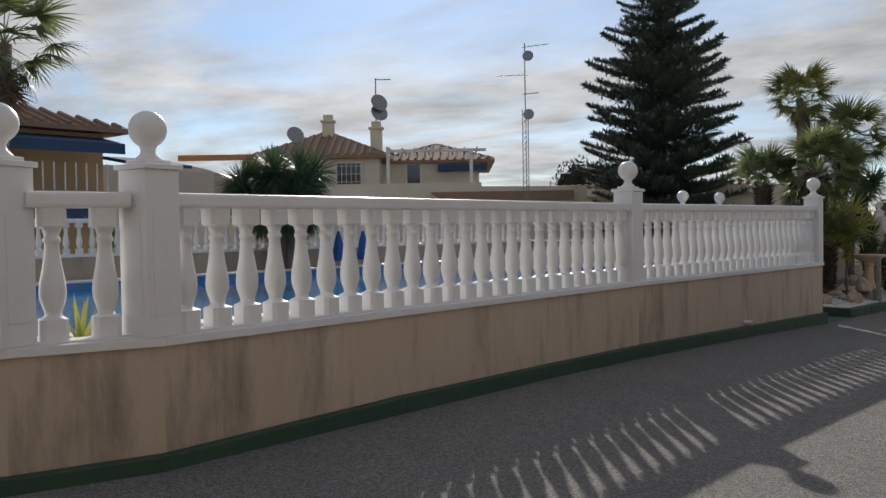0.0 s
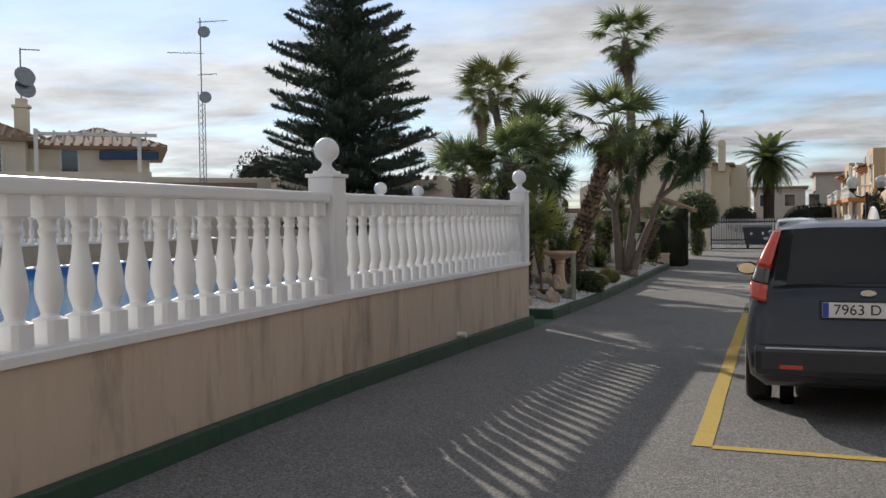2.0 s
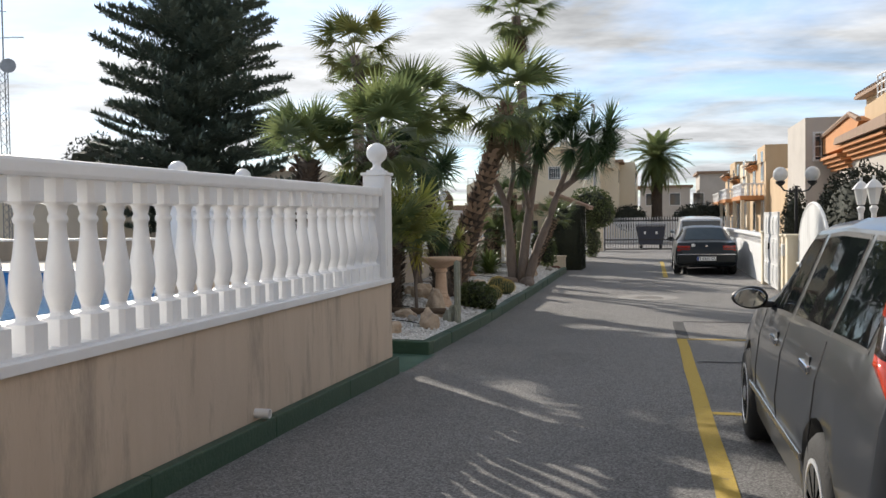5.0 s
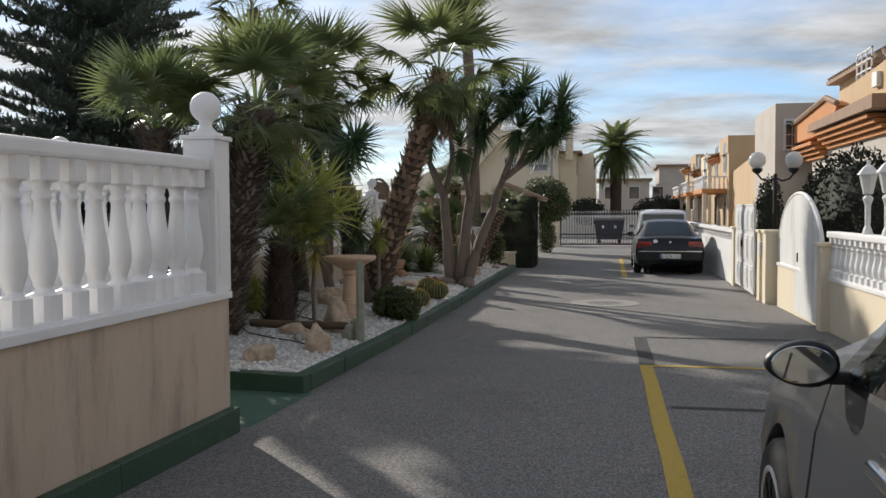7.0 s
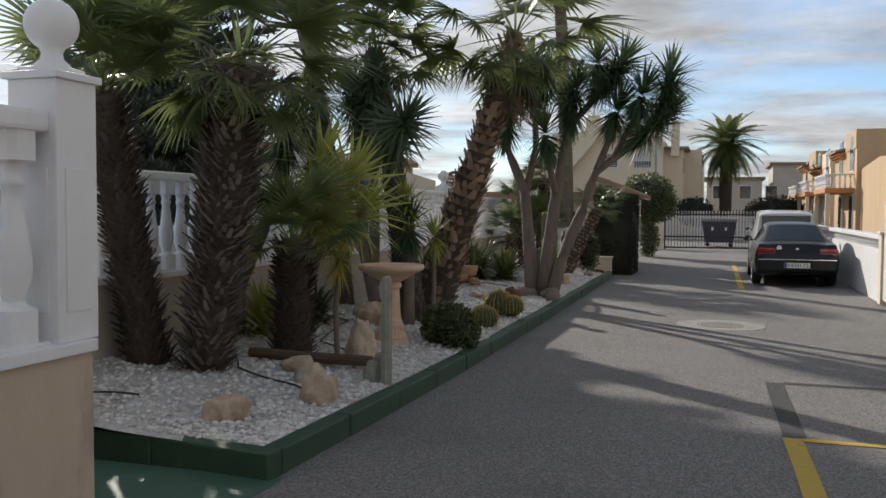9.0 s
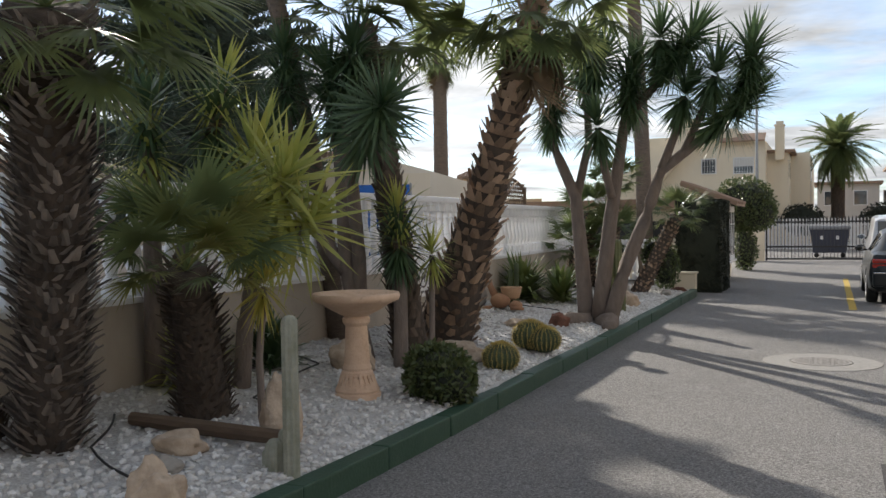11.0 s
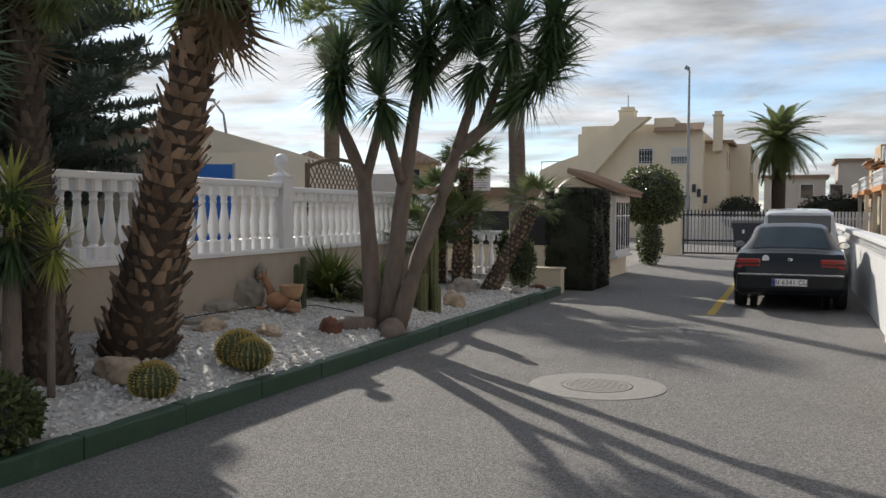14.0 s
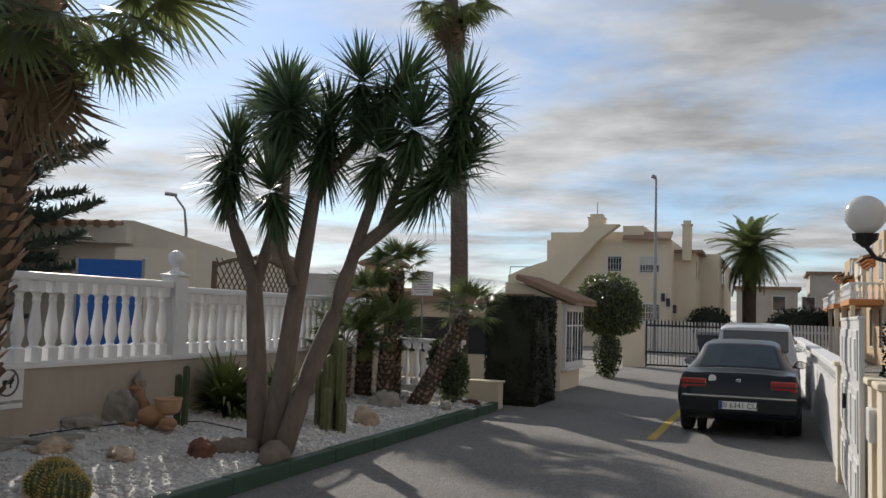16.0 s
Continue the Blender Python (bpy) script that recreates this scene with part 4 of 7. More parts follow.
yucca((-6.2, 22.1, zb), [
    ([(-6.12, 22.1, zb - 0.1), (-6.30, 22.0, 0.86), (-6.34, 22.0, 1.74), (-6.42, 22.0, 2.68)], 0.085, 0.050, 2),
    ([(-6.30, 22.0, 0.80), (-6.65, 22.0, 1.25), (-6.98, 22.0, 1.75), (-7.10, 22.0, 2.25)], 0.07, 0.055, 2),
    ([(-6.20, 22.1, 0.35), (-6.15, 22.0, 0.95), (-6.05, 21.7, 1.75), (-5.56, 21.35, 2.28)], 0.075, 0.055, 2),
    ([(-6.34, 22.0, 1.75), (-6.25, 22.0, 2.3), (-6.18, 22.0, 2.92)], 0.06, 0.045, 2),
    ([(-6.90, 22.0, 1.65), (-6.95, 22.0, 2.3), (-6.97, 22.0, 2.95)], 0.06, 0.045, 2),
], "tall many-stemmed yucca against the white balustrade", 22, scale=0.76)
yucca((-5.66, 21.9, bz(-5.66, 21.9)), [([(-5.66, 21.9, -0.2), (-5.66, 21.92, 0.6), (-5.70, 21.97, 1.36)], 0.075, 0.055, 2)], "yucca with a single trunk beside the leaning palm", 23, scale=0.74, meshes=YUCS + YUCY)
yucca((-5.38, 22.0, bz(-5.38, 22)), [([(-5.38, 22.0, -0.2), (-5.37, 22.0, 0.5), (-5.39, 22.06, 0.96)], 0.030, 0.026, 1)], "small yucca on a thin bare stem", 24, scale=0.55, meshes=YUCY)
yucca((-5.52, 19.50, bz(-5.52, 19.5)), [([(-5.52, 19.48, -0.2), (-5.54, 19.48, 0.35), (-5.51, 19.51, 0.84)], 0.028, 0.024, 1)], "small golden yucca on a thin stem before the birdbath", 25, scale=0.66, meshes=YUCG)
yucca((-6.25, 20.2, bz(-6.25, 20.2)), [
    ([(-6.25, 20.2, -0.2), (-6.15, 20.15, 0.5), (-5.95, 20.05, 1.05), (-5.62, 19.88, 1.55)], 0.075, 0.045, 2),
    ([(-6.05, 20.1, 0.80), (-5.80, 20.1, 1.05), (-5.56, 20.05, 1.25)], 0.055, 0.045, 1),
    ([(-6.00, 20.1, 0.95), (-6.05, 20.1, 1.35), (-5.98, 20.05, 1.72)], 0.055, 0.045, 2),
], "yucca with bright yellow-green sword leaves", 26, scale=1.05, meshes=YUCY)
yucca((-6.85, 19.9, bz(-6.85, 19.9)), [
    ([(-6.85, 19.9, -0.2), (-6.80, 19.85, 1.0), (-6.78, 19.8, 2.15)], 0.085, 0.06, 2),
    ([(-6.82, 19.9, 0.5), (-6.45, 20.0, 1.4), (-6.30, 20.1, 2.35)], 0.07, 0.055, 2),
], "tall yucca beside the shaggy palms", 27, scale=0.82, meshes=YUCS + YUCY)


# ---- cars ----
def car_surface(keys, ys):
    """keys: rows of y, half width, underside, belt, roof, roof half width. Returns a section for every y."""
    k = np.array(keys)
    out = []
    for y in ys:
        w, zb, zt, zr, rh = (float(np.interp(y, k[:, 0], k[:, i])) for i in range(1, 6))
        zm = zb + (zt - zb) * 0.42
        out.append([Vector(p) for p in ((0, y, zb), (w - 0.14, y, zb), (w - 0.03, y, zb + 0.08 * (zt > zb + 0.2)), (w - 0.005, y, zm - 0.03), (w, y, zm + 0.06), (w - 0.028, y, zm + (zt - zm) * 0.65), (w - 0.075, y, zt), (rh + 0.015, y, zr - 0.055 * min(1, (zr - zt) * 4)), (rh - 0.07, y, zr - 0.012), (rh * 0.5, y, zr + 0.004), (0, y, zr + 0.008))])
    return out


def car_loft(sections):
    bm = bmesh.new()
    rows = []
    for s in sections:
        full = s + [Vector((-p.x, p.y, p.z)) for p in reversed(s[1:-1])]
        rows.append([bm.verts.new(p) for p in full])
    n = len(rows[0])
    for a, b in zip(rows, rows[1:]):
        for i in range(n):
            bm.faces.new((a[i], b[i], b[(i + 1) % n], a[(i + 1) % n]))
    bm.faces.new(rows[0])
    bm.faces.new(list(reversed(rows[-1])))
    bmesh.ops.recalc_face_normals(bm, faces=bm.faces[:])
    return bm


def pane_strip(keys, y0, y1, side, f0=0.10, f1=0.92, off=0.006, n=5, slant0=0.0, slant1=0.0):
    """A side window: a thin shell lying just proud of the body between belt and roof."""
    bm = bmesh.new()
    rows = []
    for i in range(n + 1):
        t = i / n
        col = []
        for j in range(4):
            f = f0 + (f1 - f0) * j / 3
            yy = y0 + slant0 * f + (y1 + slant1 * f - y0 - slant0 * f) * t
            s = car_surface(keys, [yy])[0]
            p = s[6].lerp(s[7], f)
            col.append(bm.verts.new((side * (p.x + off), p.y, p.z)))
        rows.append(col)
    for a, b in zip(rows, rows[1:]):
        for j in range(3):
            bm.faces.new((a[j], b[j], b[j + 1], a[j + 1]))
    bmesh.ops.solidify(bm, geom=bm.faces[:], thickness=0.004)
    bmesh.ops.recalc_face_normals(bm, faces=bm.faces[:])
    return bm


def pane_cross(keys, y0, y1, k, off=0.006, wide=0.0):
    """Rear window or windscreen: across the car between two stations."""
    bm = bmesh.new()
    rows = []
    d = Vector((0, -1 if y0 < y1 and k > 0 else 1, 1)).normalized() * off
    for i in range(6):
        yy = y0 + (y1 - y0) * i / 5
        s = car_surface(keys, [yy])[0]
        xs = s[8].x * 0.98 + wide
        row = []
        for f in np.linspace(-1, 1, 9):
            z = s[9].z + (s[8].z - s[9].z) * max(0, abs(f) - 0.5) * 2
            row.append(bm.verts.new(Vector((xs * f, yy, z)) + d))
        rows.append(row)
    for a, b in zip(rows, rows[1:]):
        for j in range(8):
            bm.faces.new((a[j], b[j], b[j + 1], a[j + 1]))
    bmesh.ops.solidify(bm, geom=bm.faces[:], thickness=0.004)
    bmesh.ops.recalc_face_normals(bm, faces=bm.faces[:])
    return bm


def wheel(parent, x, y, r, side):
    bm = lathe(bmesh.new(), [(r * 0.62, -0.10), (r * 0.90, -0.10), (r * 0.985, -0.075), (r, -0.05), (r, 0.05), (r * 0.985, 0.075), (r * 0.90, 0.10), (r * 0.62, 0.10)], 28)
    w = part("wheel", bm, M_RUBBER, parent, "black rubber tyre", True)
    w.matrix_basis = pose(x, y, r, 0, 90 * side, 0)
    bm = lathe(bmesh.new(), [(r * 0.66, 0.02), (r * 0.66, 0.104), (r * 0.60, 0.106), (r * 0.55, 0.085), (r * 0.2, 0.075), (r * 0.0001, 0.075)], 28)
    for k in range(9):
        box(bm, r * 0.14, r * 0.58, -0.020, 0.020, 0.076, 0.100, 0.004, pose(0, 0, 0, 0, 0, 40 * k))
    lathe(bm, [(r * 0.17, 0.07), (r * 0.17, 0.104), (r * 0.12, 0.110), (0.0001, 0.110)], 14)
    part("wheel_trim", bm, M_ALLOY, w, "silver spoked wheel trim")
    return w


def number_plate(parent, y, z, txt, strip=True, tilt=0, x=0.0):
    p = part("number_plate", boxed(-0.26, 0.26, -0.006, 0.006, -0.055, 0.055, 0.003), M_PLATE, parent, "white number plate with black characters")
    p.matrix_basis = pose(x, y, z, tilt)
    if strip:
        part("country_strip", boxed(-0.258, -0.215, -0.009, -0.006, -0.053, 0.053), M_BLUE, p, "blue strip")
    text_part("plate_number", txt, 0.105, pose(0.02 - 0.045 * (len(txt) < 8), -0.0085, -0.001, 90), M_BLACK, p, "black plate characters")
    part("plate_surround", boxed(-0.275, 0.275, 0.0062, 0.016, -0.068, 0.068, 0.004), M_BLACK, p)
    return p


def make_car(name, keys, length, paint, hubs, wheel_r, x, y, label, windows, rear, front, half, mirror_y, mirror_z, turn=0.0, belt_trim=None):
    slope = math.degrees(math.atan2(ground_z(y + length) - ground_z(y), length))
    t = thing(name, pose(x, y, ground_z(y), slope, 0, turn), label, "car", "parked cars")
    ys = sorted(set([k[0] for k in keys] + list(np.linspace(keys[0][0], keys[-1][0], 26))))
    bm = car_loft(car_surface(keys, ys))
    body = part("body", bm, paint, t)
    cut = bmesh.new()
    for hy in hubs:
        for s in (-1, 1):
            lathe(cut, [(wheel_r + 0.055, -0.16), (wheel_r + 0.055, 0.20)], 28, pose(s * (half - 0.10), hy, wheel_r, 0, 90 * s, 0))
    bmesh.ops.recalc_face_normals(cut, faces=cut.faces[:])
    cutter = mesh_object("cutter", cut, M_BLACK)
    cutter.parent = t
    md = body.modifiers.new("arches", "BOOLEAN")
    md.object, md.operation, md.solver = cutter, "DIFFERENCE", "EXACT"
    sub = body.modifiers.new("bev", "BEVEL")
    sub.width, sub.segments, sub.limit_method, sub.angle_limit = 0.012, 2, "ANGLE", radians(35)
    bpy.context.view_layer.update()
    me = bpy.data.meshes.new_from_object(body.evaluated_get(bpy.context.evaluated_depsgraph_get()))
    body.modifiers.clear()
    body.data = me
    for p in me.polygons:
        p.use_smooth = True
    me.set_sharp_from_angle(angle=radians(32))
    bpy.data.objects.remove(cutter)
    for hy in hubs:
        for s in (-1, 1):
            wheel(t, s * (half - 0.105), hy, wheel_r, s)
            bm = bmesh.new()
            lathe(bm, [(wheel_r + 0.05, -0.10), (wheel_r + 0.05, 0.0), (wheel_r + 0.048, 0.004), (0.02, 0.004), (0.02, -0.1)], 24)
            o = part("arch_liner", bm, M_BLACK, t)
            o.matrix_basis = pose(s * (half - 0.27), hy, wheel_r, 0, 90 * s, 0)
    for i, (a, b, s0, s1) in enumerate(windows):
        for s in (-1, 1):
            part("side_window", pane_strip(keys, a, b, s, slant0=s0, slant1=s1), M_CARGLASS, t, "dark glossy side window")
            part("window_trim", pane_strip(keys, a - 0.02, b + 0.02, s, 0.045, 0.965, 0.002, slant0=s0, slant1=s1), M_BLACK, t)
    if rear:
        # the saloon's pane carries its sky reflection in the base colour
        part("rear_window", pane_cross(keys, *rear, 1), M_REARGLASS if paint is M_NAVY else M_CARGLASS, t, "glossy rear window, pale sky reflection put into its colour" if paint is M_NAVY else "dark rear window")
    if front:
        part("windscreen", pane_cross(keys, *front, -1), M_CARGLASS, t, "dark windscreen")
    for s in (-1, 1):
        bm = bmesh.new()
        bmesh.ops.create_uvsphere(bm, u_segments=20, v_segments=12, radius=1.0)
        for v in bm.verts:
            v.co = Vector((v.co.x * 0.108, max(-0.030, v.co.y * 0.085), v.co.z * (0.070 - 0.012 * s * v.co.x)))
        o = part("wing_mirror", bm, M_BLACK if paint is not M_VAN else M_VAN, t, "wing mirror", True)
        o.matrix_basis = pose(s * (half + 0.04), mirror_y, mirror_z)
        bm = lathe(bmesh.new(), [(0.94, 0.0), (0.98, 0.4), (0.94, 1.0), (0.0001, 1.0)], 24, pose(0, -0.0305, 0, 90) @ Matrix.Diagonal((0.094, 0.058, 0.004, 1)))
        part("mirror_glass", bm, M_MIRROR, o, "mirror glass")
        part("mirror_arm", boxed(min(-s * 0.14, -s * 0.06), max(-s * 0.14, -s * 0.06), -0.02, 0.05, -0.06, -0.02, 0.01), M_BLACK, o)
    return t


FK = [(0.0, 0.74, 0.36, 0.52, 0.54, 0.66), (0.03, 0.80, 0.30, 0.62, 0.64, 0.66), (0.09, 0.825, 0.27, 0.86, 0.90, 0.64), (0.14, 0.835, 0.25, 0.98, 1.03, 0.63), (0.40, 0.845, 0.22, 0.985, 1.43, 0.575), (0.62, 0.85, 0.2, 0.985, 1.475, 0.57), (1.6, 0.86, 0.18, 0.97, 1.505, 0.58), (2.4, 0.86, 0.18, 0.95, 1.48, 0.57), (2.75, 0.855, 0.18, 0.945, 1.36, 0.58), (3.42, 0.845, 0.18, 0.955, 0.985, 0.62), (4.05, 0.82, 0.2, 0.83, 0.86, 0.58), (4.35, 0.74, 0.24, 0.70, 0.72, 0.5), (4.47, 0.60, 0.30, 0.50, 0.52, 0.4)]


def lamp_shell(side, f0, f1):
    """A stretch of the tall lamp that wraps the rear pillar: inner edge on the tailgate, outer edge on the flank."""
    inner = [(0.70, 0.055, 0.88), (0.69, 0.095, 0.98), (0.665, 0.20, 1.15), (0.595, 0.36, 1.40)]
    outer = [(0.80, 0.14, 0.95), (0.815, 0.19, 1.02), (0.755, 0.30, 1.19), (0.635, 0.44, 1.42)]
    st = [0, 0.2, 0.55, 1.0]
    bm = bmesh.new()
    rows = []
    for f in np.linspace(f0, f1, 5):
        a = Vector([float(np.interp(f, st, [p[i] for p in inner])) for i in range(3)])
        b = Vector([float(np.interp(f, st, [p[i] for p in outer])) for i in range(3)])
        m = a.lerp(b, 0.5) + Vector((0.040, -0.040, 0.0)) * (1 - 0.5 * f)
        ring = [a, a.lerp(m, 0.6) + Vector((0.004, -0.008, 0)), m, b.lerp(m, 0.6) + Vector((0.008, -0.004, 0)), b, b + Vector((-0.10, 0.03, 0)), a + Vector((-0.02, 0.08, 0))]
        rows.append([bm.verts.new((side * p.x, p.y, p.z)) for p in ring])
    for r0, r1 in zip(rows, rows[1:]):
        for i in range(7):
            bm.faces.new((r0[i], r0[(i + 1) % 7], r1[(i + 1) % 7], r1[i]))
    bm.faces.new(rows[0])
    bm.faces.new(rows[-1])
    bmesh.ops.recalc_face_normals(bm, faces=bm.faces[:])
    return bm


fx, fy = -0.47, 9.0
focus = make_car("estate_car", FK, 4.47, M_DGREY, (0.95, 3.59), 0.315, fx, fy, "dark grey estate car parked in a yellow bay", [(0.50, 1.05, 0.02, -0.02), (1.13, 1.96, 0.0, 0.0), (2.08, 2.98, 0.0, -0.40)], (0.135, 0.40), (2.72, 3.38), 0.86, 2.86, 1.03)
for s in (-1, 1):
    for f0, f1, lens, look_of in ((0.0, 0.26, M_RED, "tall red tail lamp"), (0.26, 0.50, M_SMOKE, "smoked band of the tail lamp"), (0.50, 1.0, M_RED, "tall red tail lamp")):
        part("tail_lamp", lamp_shell(s, f0, f1), lens, focus, look_of, True)
    part("rear_reflector", boxed(s * 0.52 - 0.08, s * 0.52 + 0.08, -0.041, 0.03, 0.40, 0.43, 0.004), M_RED, focus, "red reflector strip")
    part("sill_trim", boxed(s * 0.862 - 0.008, s * 0.862 + 0.008, 1.25, 3.20, 0.44, 0.475, 0.004), M_CHROME, focus, "bright side moulding")
    for yy in (1.34, 2.32):
        o = part("door_handle", boxed(-0.014, 0.014, -0.10, 0.10, -0.018, 0.018, 0.008), M_CHROME, focus, "chrome door handle")
        o.matrix_basis = pose(s * 0.828, yy, 0.84, 2)
        part("handle_recess", boxed(-0.006, 0.006, -0.055, 0.055, -0.05, 0.05, 0.004), M_BLACK, o)
        o.children[0].matrix_basis = pose(-s * 0.014, 0.0, 0.0)
    for yy in (1.10, 2.06, 3.02):
        sec = car_surface(FK, [yy])[0]
        part("door_gap", tube(bmesh.new(), [(s * p.x, p.y, p.z) for p in sec[3:7]], 0.005, 6), M_BLACK, focus)
part("rear_bumper_trim", boxed(-0.70, 0.70, -0.040, 0.02, 0.545, 0.560, 0.005), M_CHROME, focus, "thin bright bumper strip")
part("badge", lathe(bmesh.new(), [(0.055, -0.004), (0.055, 0.004), (0.045, 0.008), (0.0001, 0.008)], 20, Matrix.Diagonal((1, 0.45, 1, 1))), M_CHROME, focus, "small oval chrome badge").matrix_basis = pose(0.0, 0.085, 0.955, 90)
part("window_surround", pane_cross(FK, 0.125, 0.415, 1, 0.003, 0.09), M_BLACK, focus, "gloss black window surround")
number_plate(focus, 0.045, 0.835, "7963 D", tilt=-6, x=-0.05)
part("bumper_step", boxed(-0.78, 0.78, -0.035, 0.16, 0.34, 0.58, 0.055), M_DGREY, focus, "dark grey bumper")

PK = [(0.0, 0.70, 0.40, 0.60, 0.62, 0.62), (0.05, 0.82, 0.32, 0.78, 0.80, 0.68), (0.10, 0.855, 0.28, 0.93, 0.945, 0.70), (0.55, 0.875, 0.22, 0.95, 0.975, 0.68), (0.72, 0.88, 0.2, 0.95, 0.99, 0.66), (1.35, 0.882, 0.18, 0.94, 1.345, 0.56), (1.7, 0.882, 0.18, 0.93, 1.39, 0.56), (2.3, 0.882, 0.18, 0.92, 1.40, 0.56), (2.65, 0.88, 0.18, 0.92, 1.34, 0.57), (3.45, 0.87, 0.18, 0.91, 0.94, 0.66), (4.2, 0.83, 0.2, 0.76, 0.78, 0.6), (4.55, 0.66, 0.3, 0.52, 0.54, 0.4)]
peug = make_car("saloon_car", PK, 4.55, M_NAVY, (1.0, 3.70), 0.31, -0.42, 32.05, "dark green-black saloon car parked along the wall", [(1.12, 1.55, 0.12, 0.0), (1.62, 2.30, 0.0, 0.0), (2.38, 3.02, 0.0, -0.35)], (0.76, 1.33), (2.66, 3.40), 0.882, 3.0, 0.98)
for s in (-1, 1):
    part("tail_lamp", boxed(min(s * 0.44, s * 0.80), max(s * 0.44, s * 0.80), 0.035, 0.12, 0.70, 0.86, 0.02), M_DRED, peug, "wide red tail lamp")
    part("lamp_band", boxed(min(s * 0.44, s * 0.80), max(s * 0.44, s * 0.80), 0.029, 0.05, 0.765, 0.785, 0.003), M_BLACK, peug)
part("rear_bumper", boxed(-0.80, 0.80, -0.03, 0.10, 0.36, 0.62, 0.04), M_NAVY, peug)
part("bumper_strip", boxed(-0.78, 0.78, -0.036, -0.028, 0.60, 0.625, 0.003), M_CHROME, peug, "thin bright strip on the bumper")
number_plate(peug, -0.045, 0.49, "BI 6341 CU")
part("badge", boxed(-0.035, 0.035, 0.055, 0.07, 0.80, 0.87, 0.008), M_CHROME, peug, "small chrome badge")
part("sticker", lathe(bmesh.new(), [(0.055, 0), (0.055, 0.004), (0.0001, 0.004)], 16), M_PLATE, peug, "round white sticker").matrix_basis = pose(-0.36, 0.062, 0.86, 90)
for s in (-0.42, 0.0, 0.42):
    part("headrest", boxed(s - 0.12, s + 0.12, 0.98, 1.06, 0.96, 1.10, 0.03), M_SEAT, peug)

VK = [(0.0, 0.80, 0.34, 0.98, 1.02, 0.74), (0.03, 0.83, 0.30, 1.02, 1.10, 0.72), (0.10, 0.845, 0.25, 1.05, 1.58, 0.66), (0.3, 0.85, 0.22, 1.05, 1.64, 0.66), (1.6, 0.86, 0.2, 1.05, 1.68, 0.67), (2.4, 0.86, 0.2, 1.03, 1.64, 0.66), (3.2, 0.85, 0.2, 1.0, 1.08, 0.66), (3.8, 0.80, 0.22, 0.85, 0.88, 0.6), (4.1, 0.66, 0.3, 0.55, 0.57, 0.4)]
van = make_car("white_van", VK, 4.1, M_VAN, (0.75, 3.2), 0.30, -0.28, 37.3, "small white van parked ahead of the saloon", [(1.70, 2.55, 0.0, -0.1)], None, (2.45, 3.15), 0.86, 2.7, 1.12)
part("rear_window", boxed(-0.62, 0.62, -0.02, 0.03, -0.21, 0.21, 0.015), M_CARGLASS, van, "dark rear window").matrix_basis = pose(0, 0.055, 1.32, -7.5)
part("rear_bumper", boxed(-0.80, 0.80, -0.06, 0.08, 0.34, 0.56, 0.04), M_BLACK, van)

# ---- street side of the right-hand gardens ----
RX = 0.86
rw = thing("wall_garden_right", pose(0, 0, 0), "low white garden wall along the lane", "wall", "", "structure")
along((RX, 52.0), (RX, 29.25), "render_coat", [(-0.1, 0.1, -0.7, 0.62, 0.0)], M_WHITE, rw)
along((RX, 52.0), (RX, 29.25), "coping", [(-0.13, 0.13, 0.80, 0.88, 0.01)], M_WHITE, rw)
along((RX + 0.15, 25.0), (1.55, -8.0), "render_coat", [(-0.1, 0.1, -0.7, 0.36, 0.0)], M_WALLC, rw)
along((RX + 0.15, 25.0), (1.55, -8.0), "coping", [(-0.12, 0.12, 0.36, 0.41, 0.006)], M_WHITE, rw)
bars = thing("wall_grille", pose(0, 0, 0), "white openwork band on the garden wall", "grille")
for i in range(90):
    yy = 29.4 + i * 0.25
    share("grille_piece", BALFAR, bars, pose(RX, yy, 0.622) @ Matrix.Diagonal((0.6, 0.6, 0.288, 1)))
balustrade("balustrade", (1.02, 21.7), (1.30, 8.4), 60, "white balustrade on a low garden wall", 0.41, 1.02, BALFAR)
GZ = ground_z(27)
for yy, h, w in ((29.12, 1.25, 0.13), (26.0, 1.25, 0.16), (25.45, 1.25, 0.16), (21.75, 1.15, 0.14)):
    g1 = thing("gate_pillar", pose(RX - 0.02 + (29 - yy) * 0.022, yy, ground_z(yy)), "cream rendered gate pillar", "pillar", "gate pillars")
    part("shaft", boxed(-w, w, -w, w, -0.1, h, 0.012), M_WALLC, g1)
    part("pillar_cap", boxed(-w - 0.03, w + 0.03, -w - 0.03, w + 0.03, h, h + 0.05, 0.015), M_WALLC, g1)
# panelled metal gate: two leaves
gt = thing("double_gate", pose(RX - 0.09, 29.0, GZ, 0, 0, -1.2), "white enamelled panelled metal double gate, closed", "gate")
for k in range(2):
    y0, y1 = -1.42 * (k + 1) + 0.01, -1.42 * k - 0.01
    lf = part("gate_leaf", boxed(-0.02, 0.02, y0, y1, 0.08, 1.74, 0.006), M_GATEW, gt)
    for a, b in ((0.16, 0.60), (0.68, 1.18), (1.26, 1.66)):
        for c, d in ((y0 + 0.10, (y0 + y1) / 2 - 0.05), ((y0 + y1) / 2 + 0.05, y1 - 0.10)):
            part("raised_panel", boxed(-0.034, -0.019, c, d, a, b, 0.012), M_GATEW, lf)
            part("raised_panel_core", boxed(-0.042, -0.033, c + 0.07, d - 0.07, a + 0.07, b - 0.07, 0.01), M_GATEW, lf)
    part("gate_rib", boxed(-0.03, 0.03, y0, y1, 1.74, 1.77, 0.008), M_GATEW, lf)
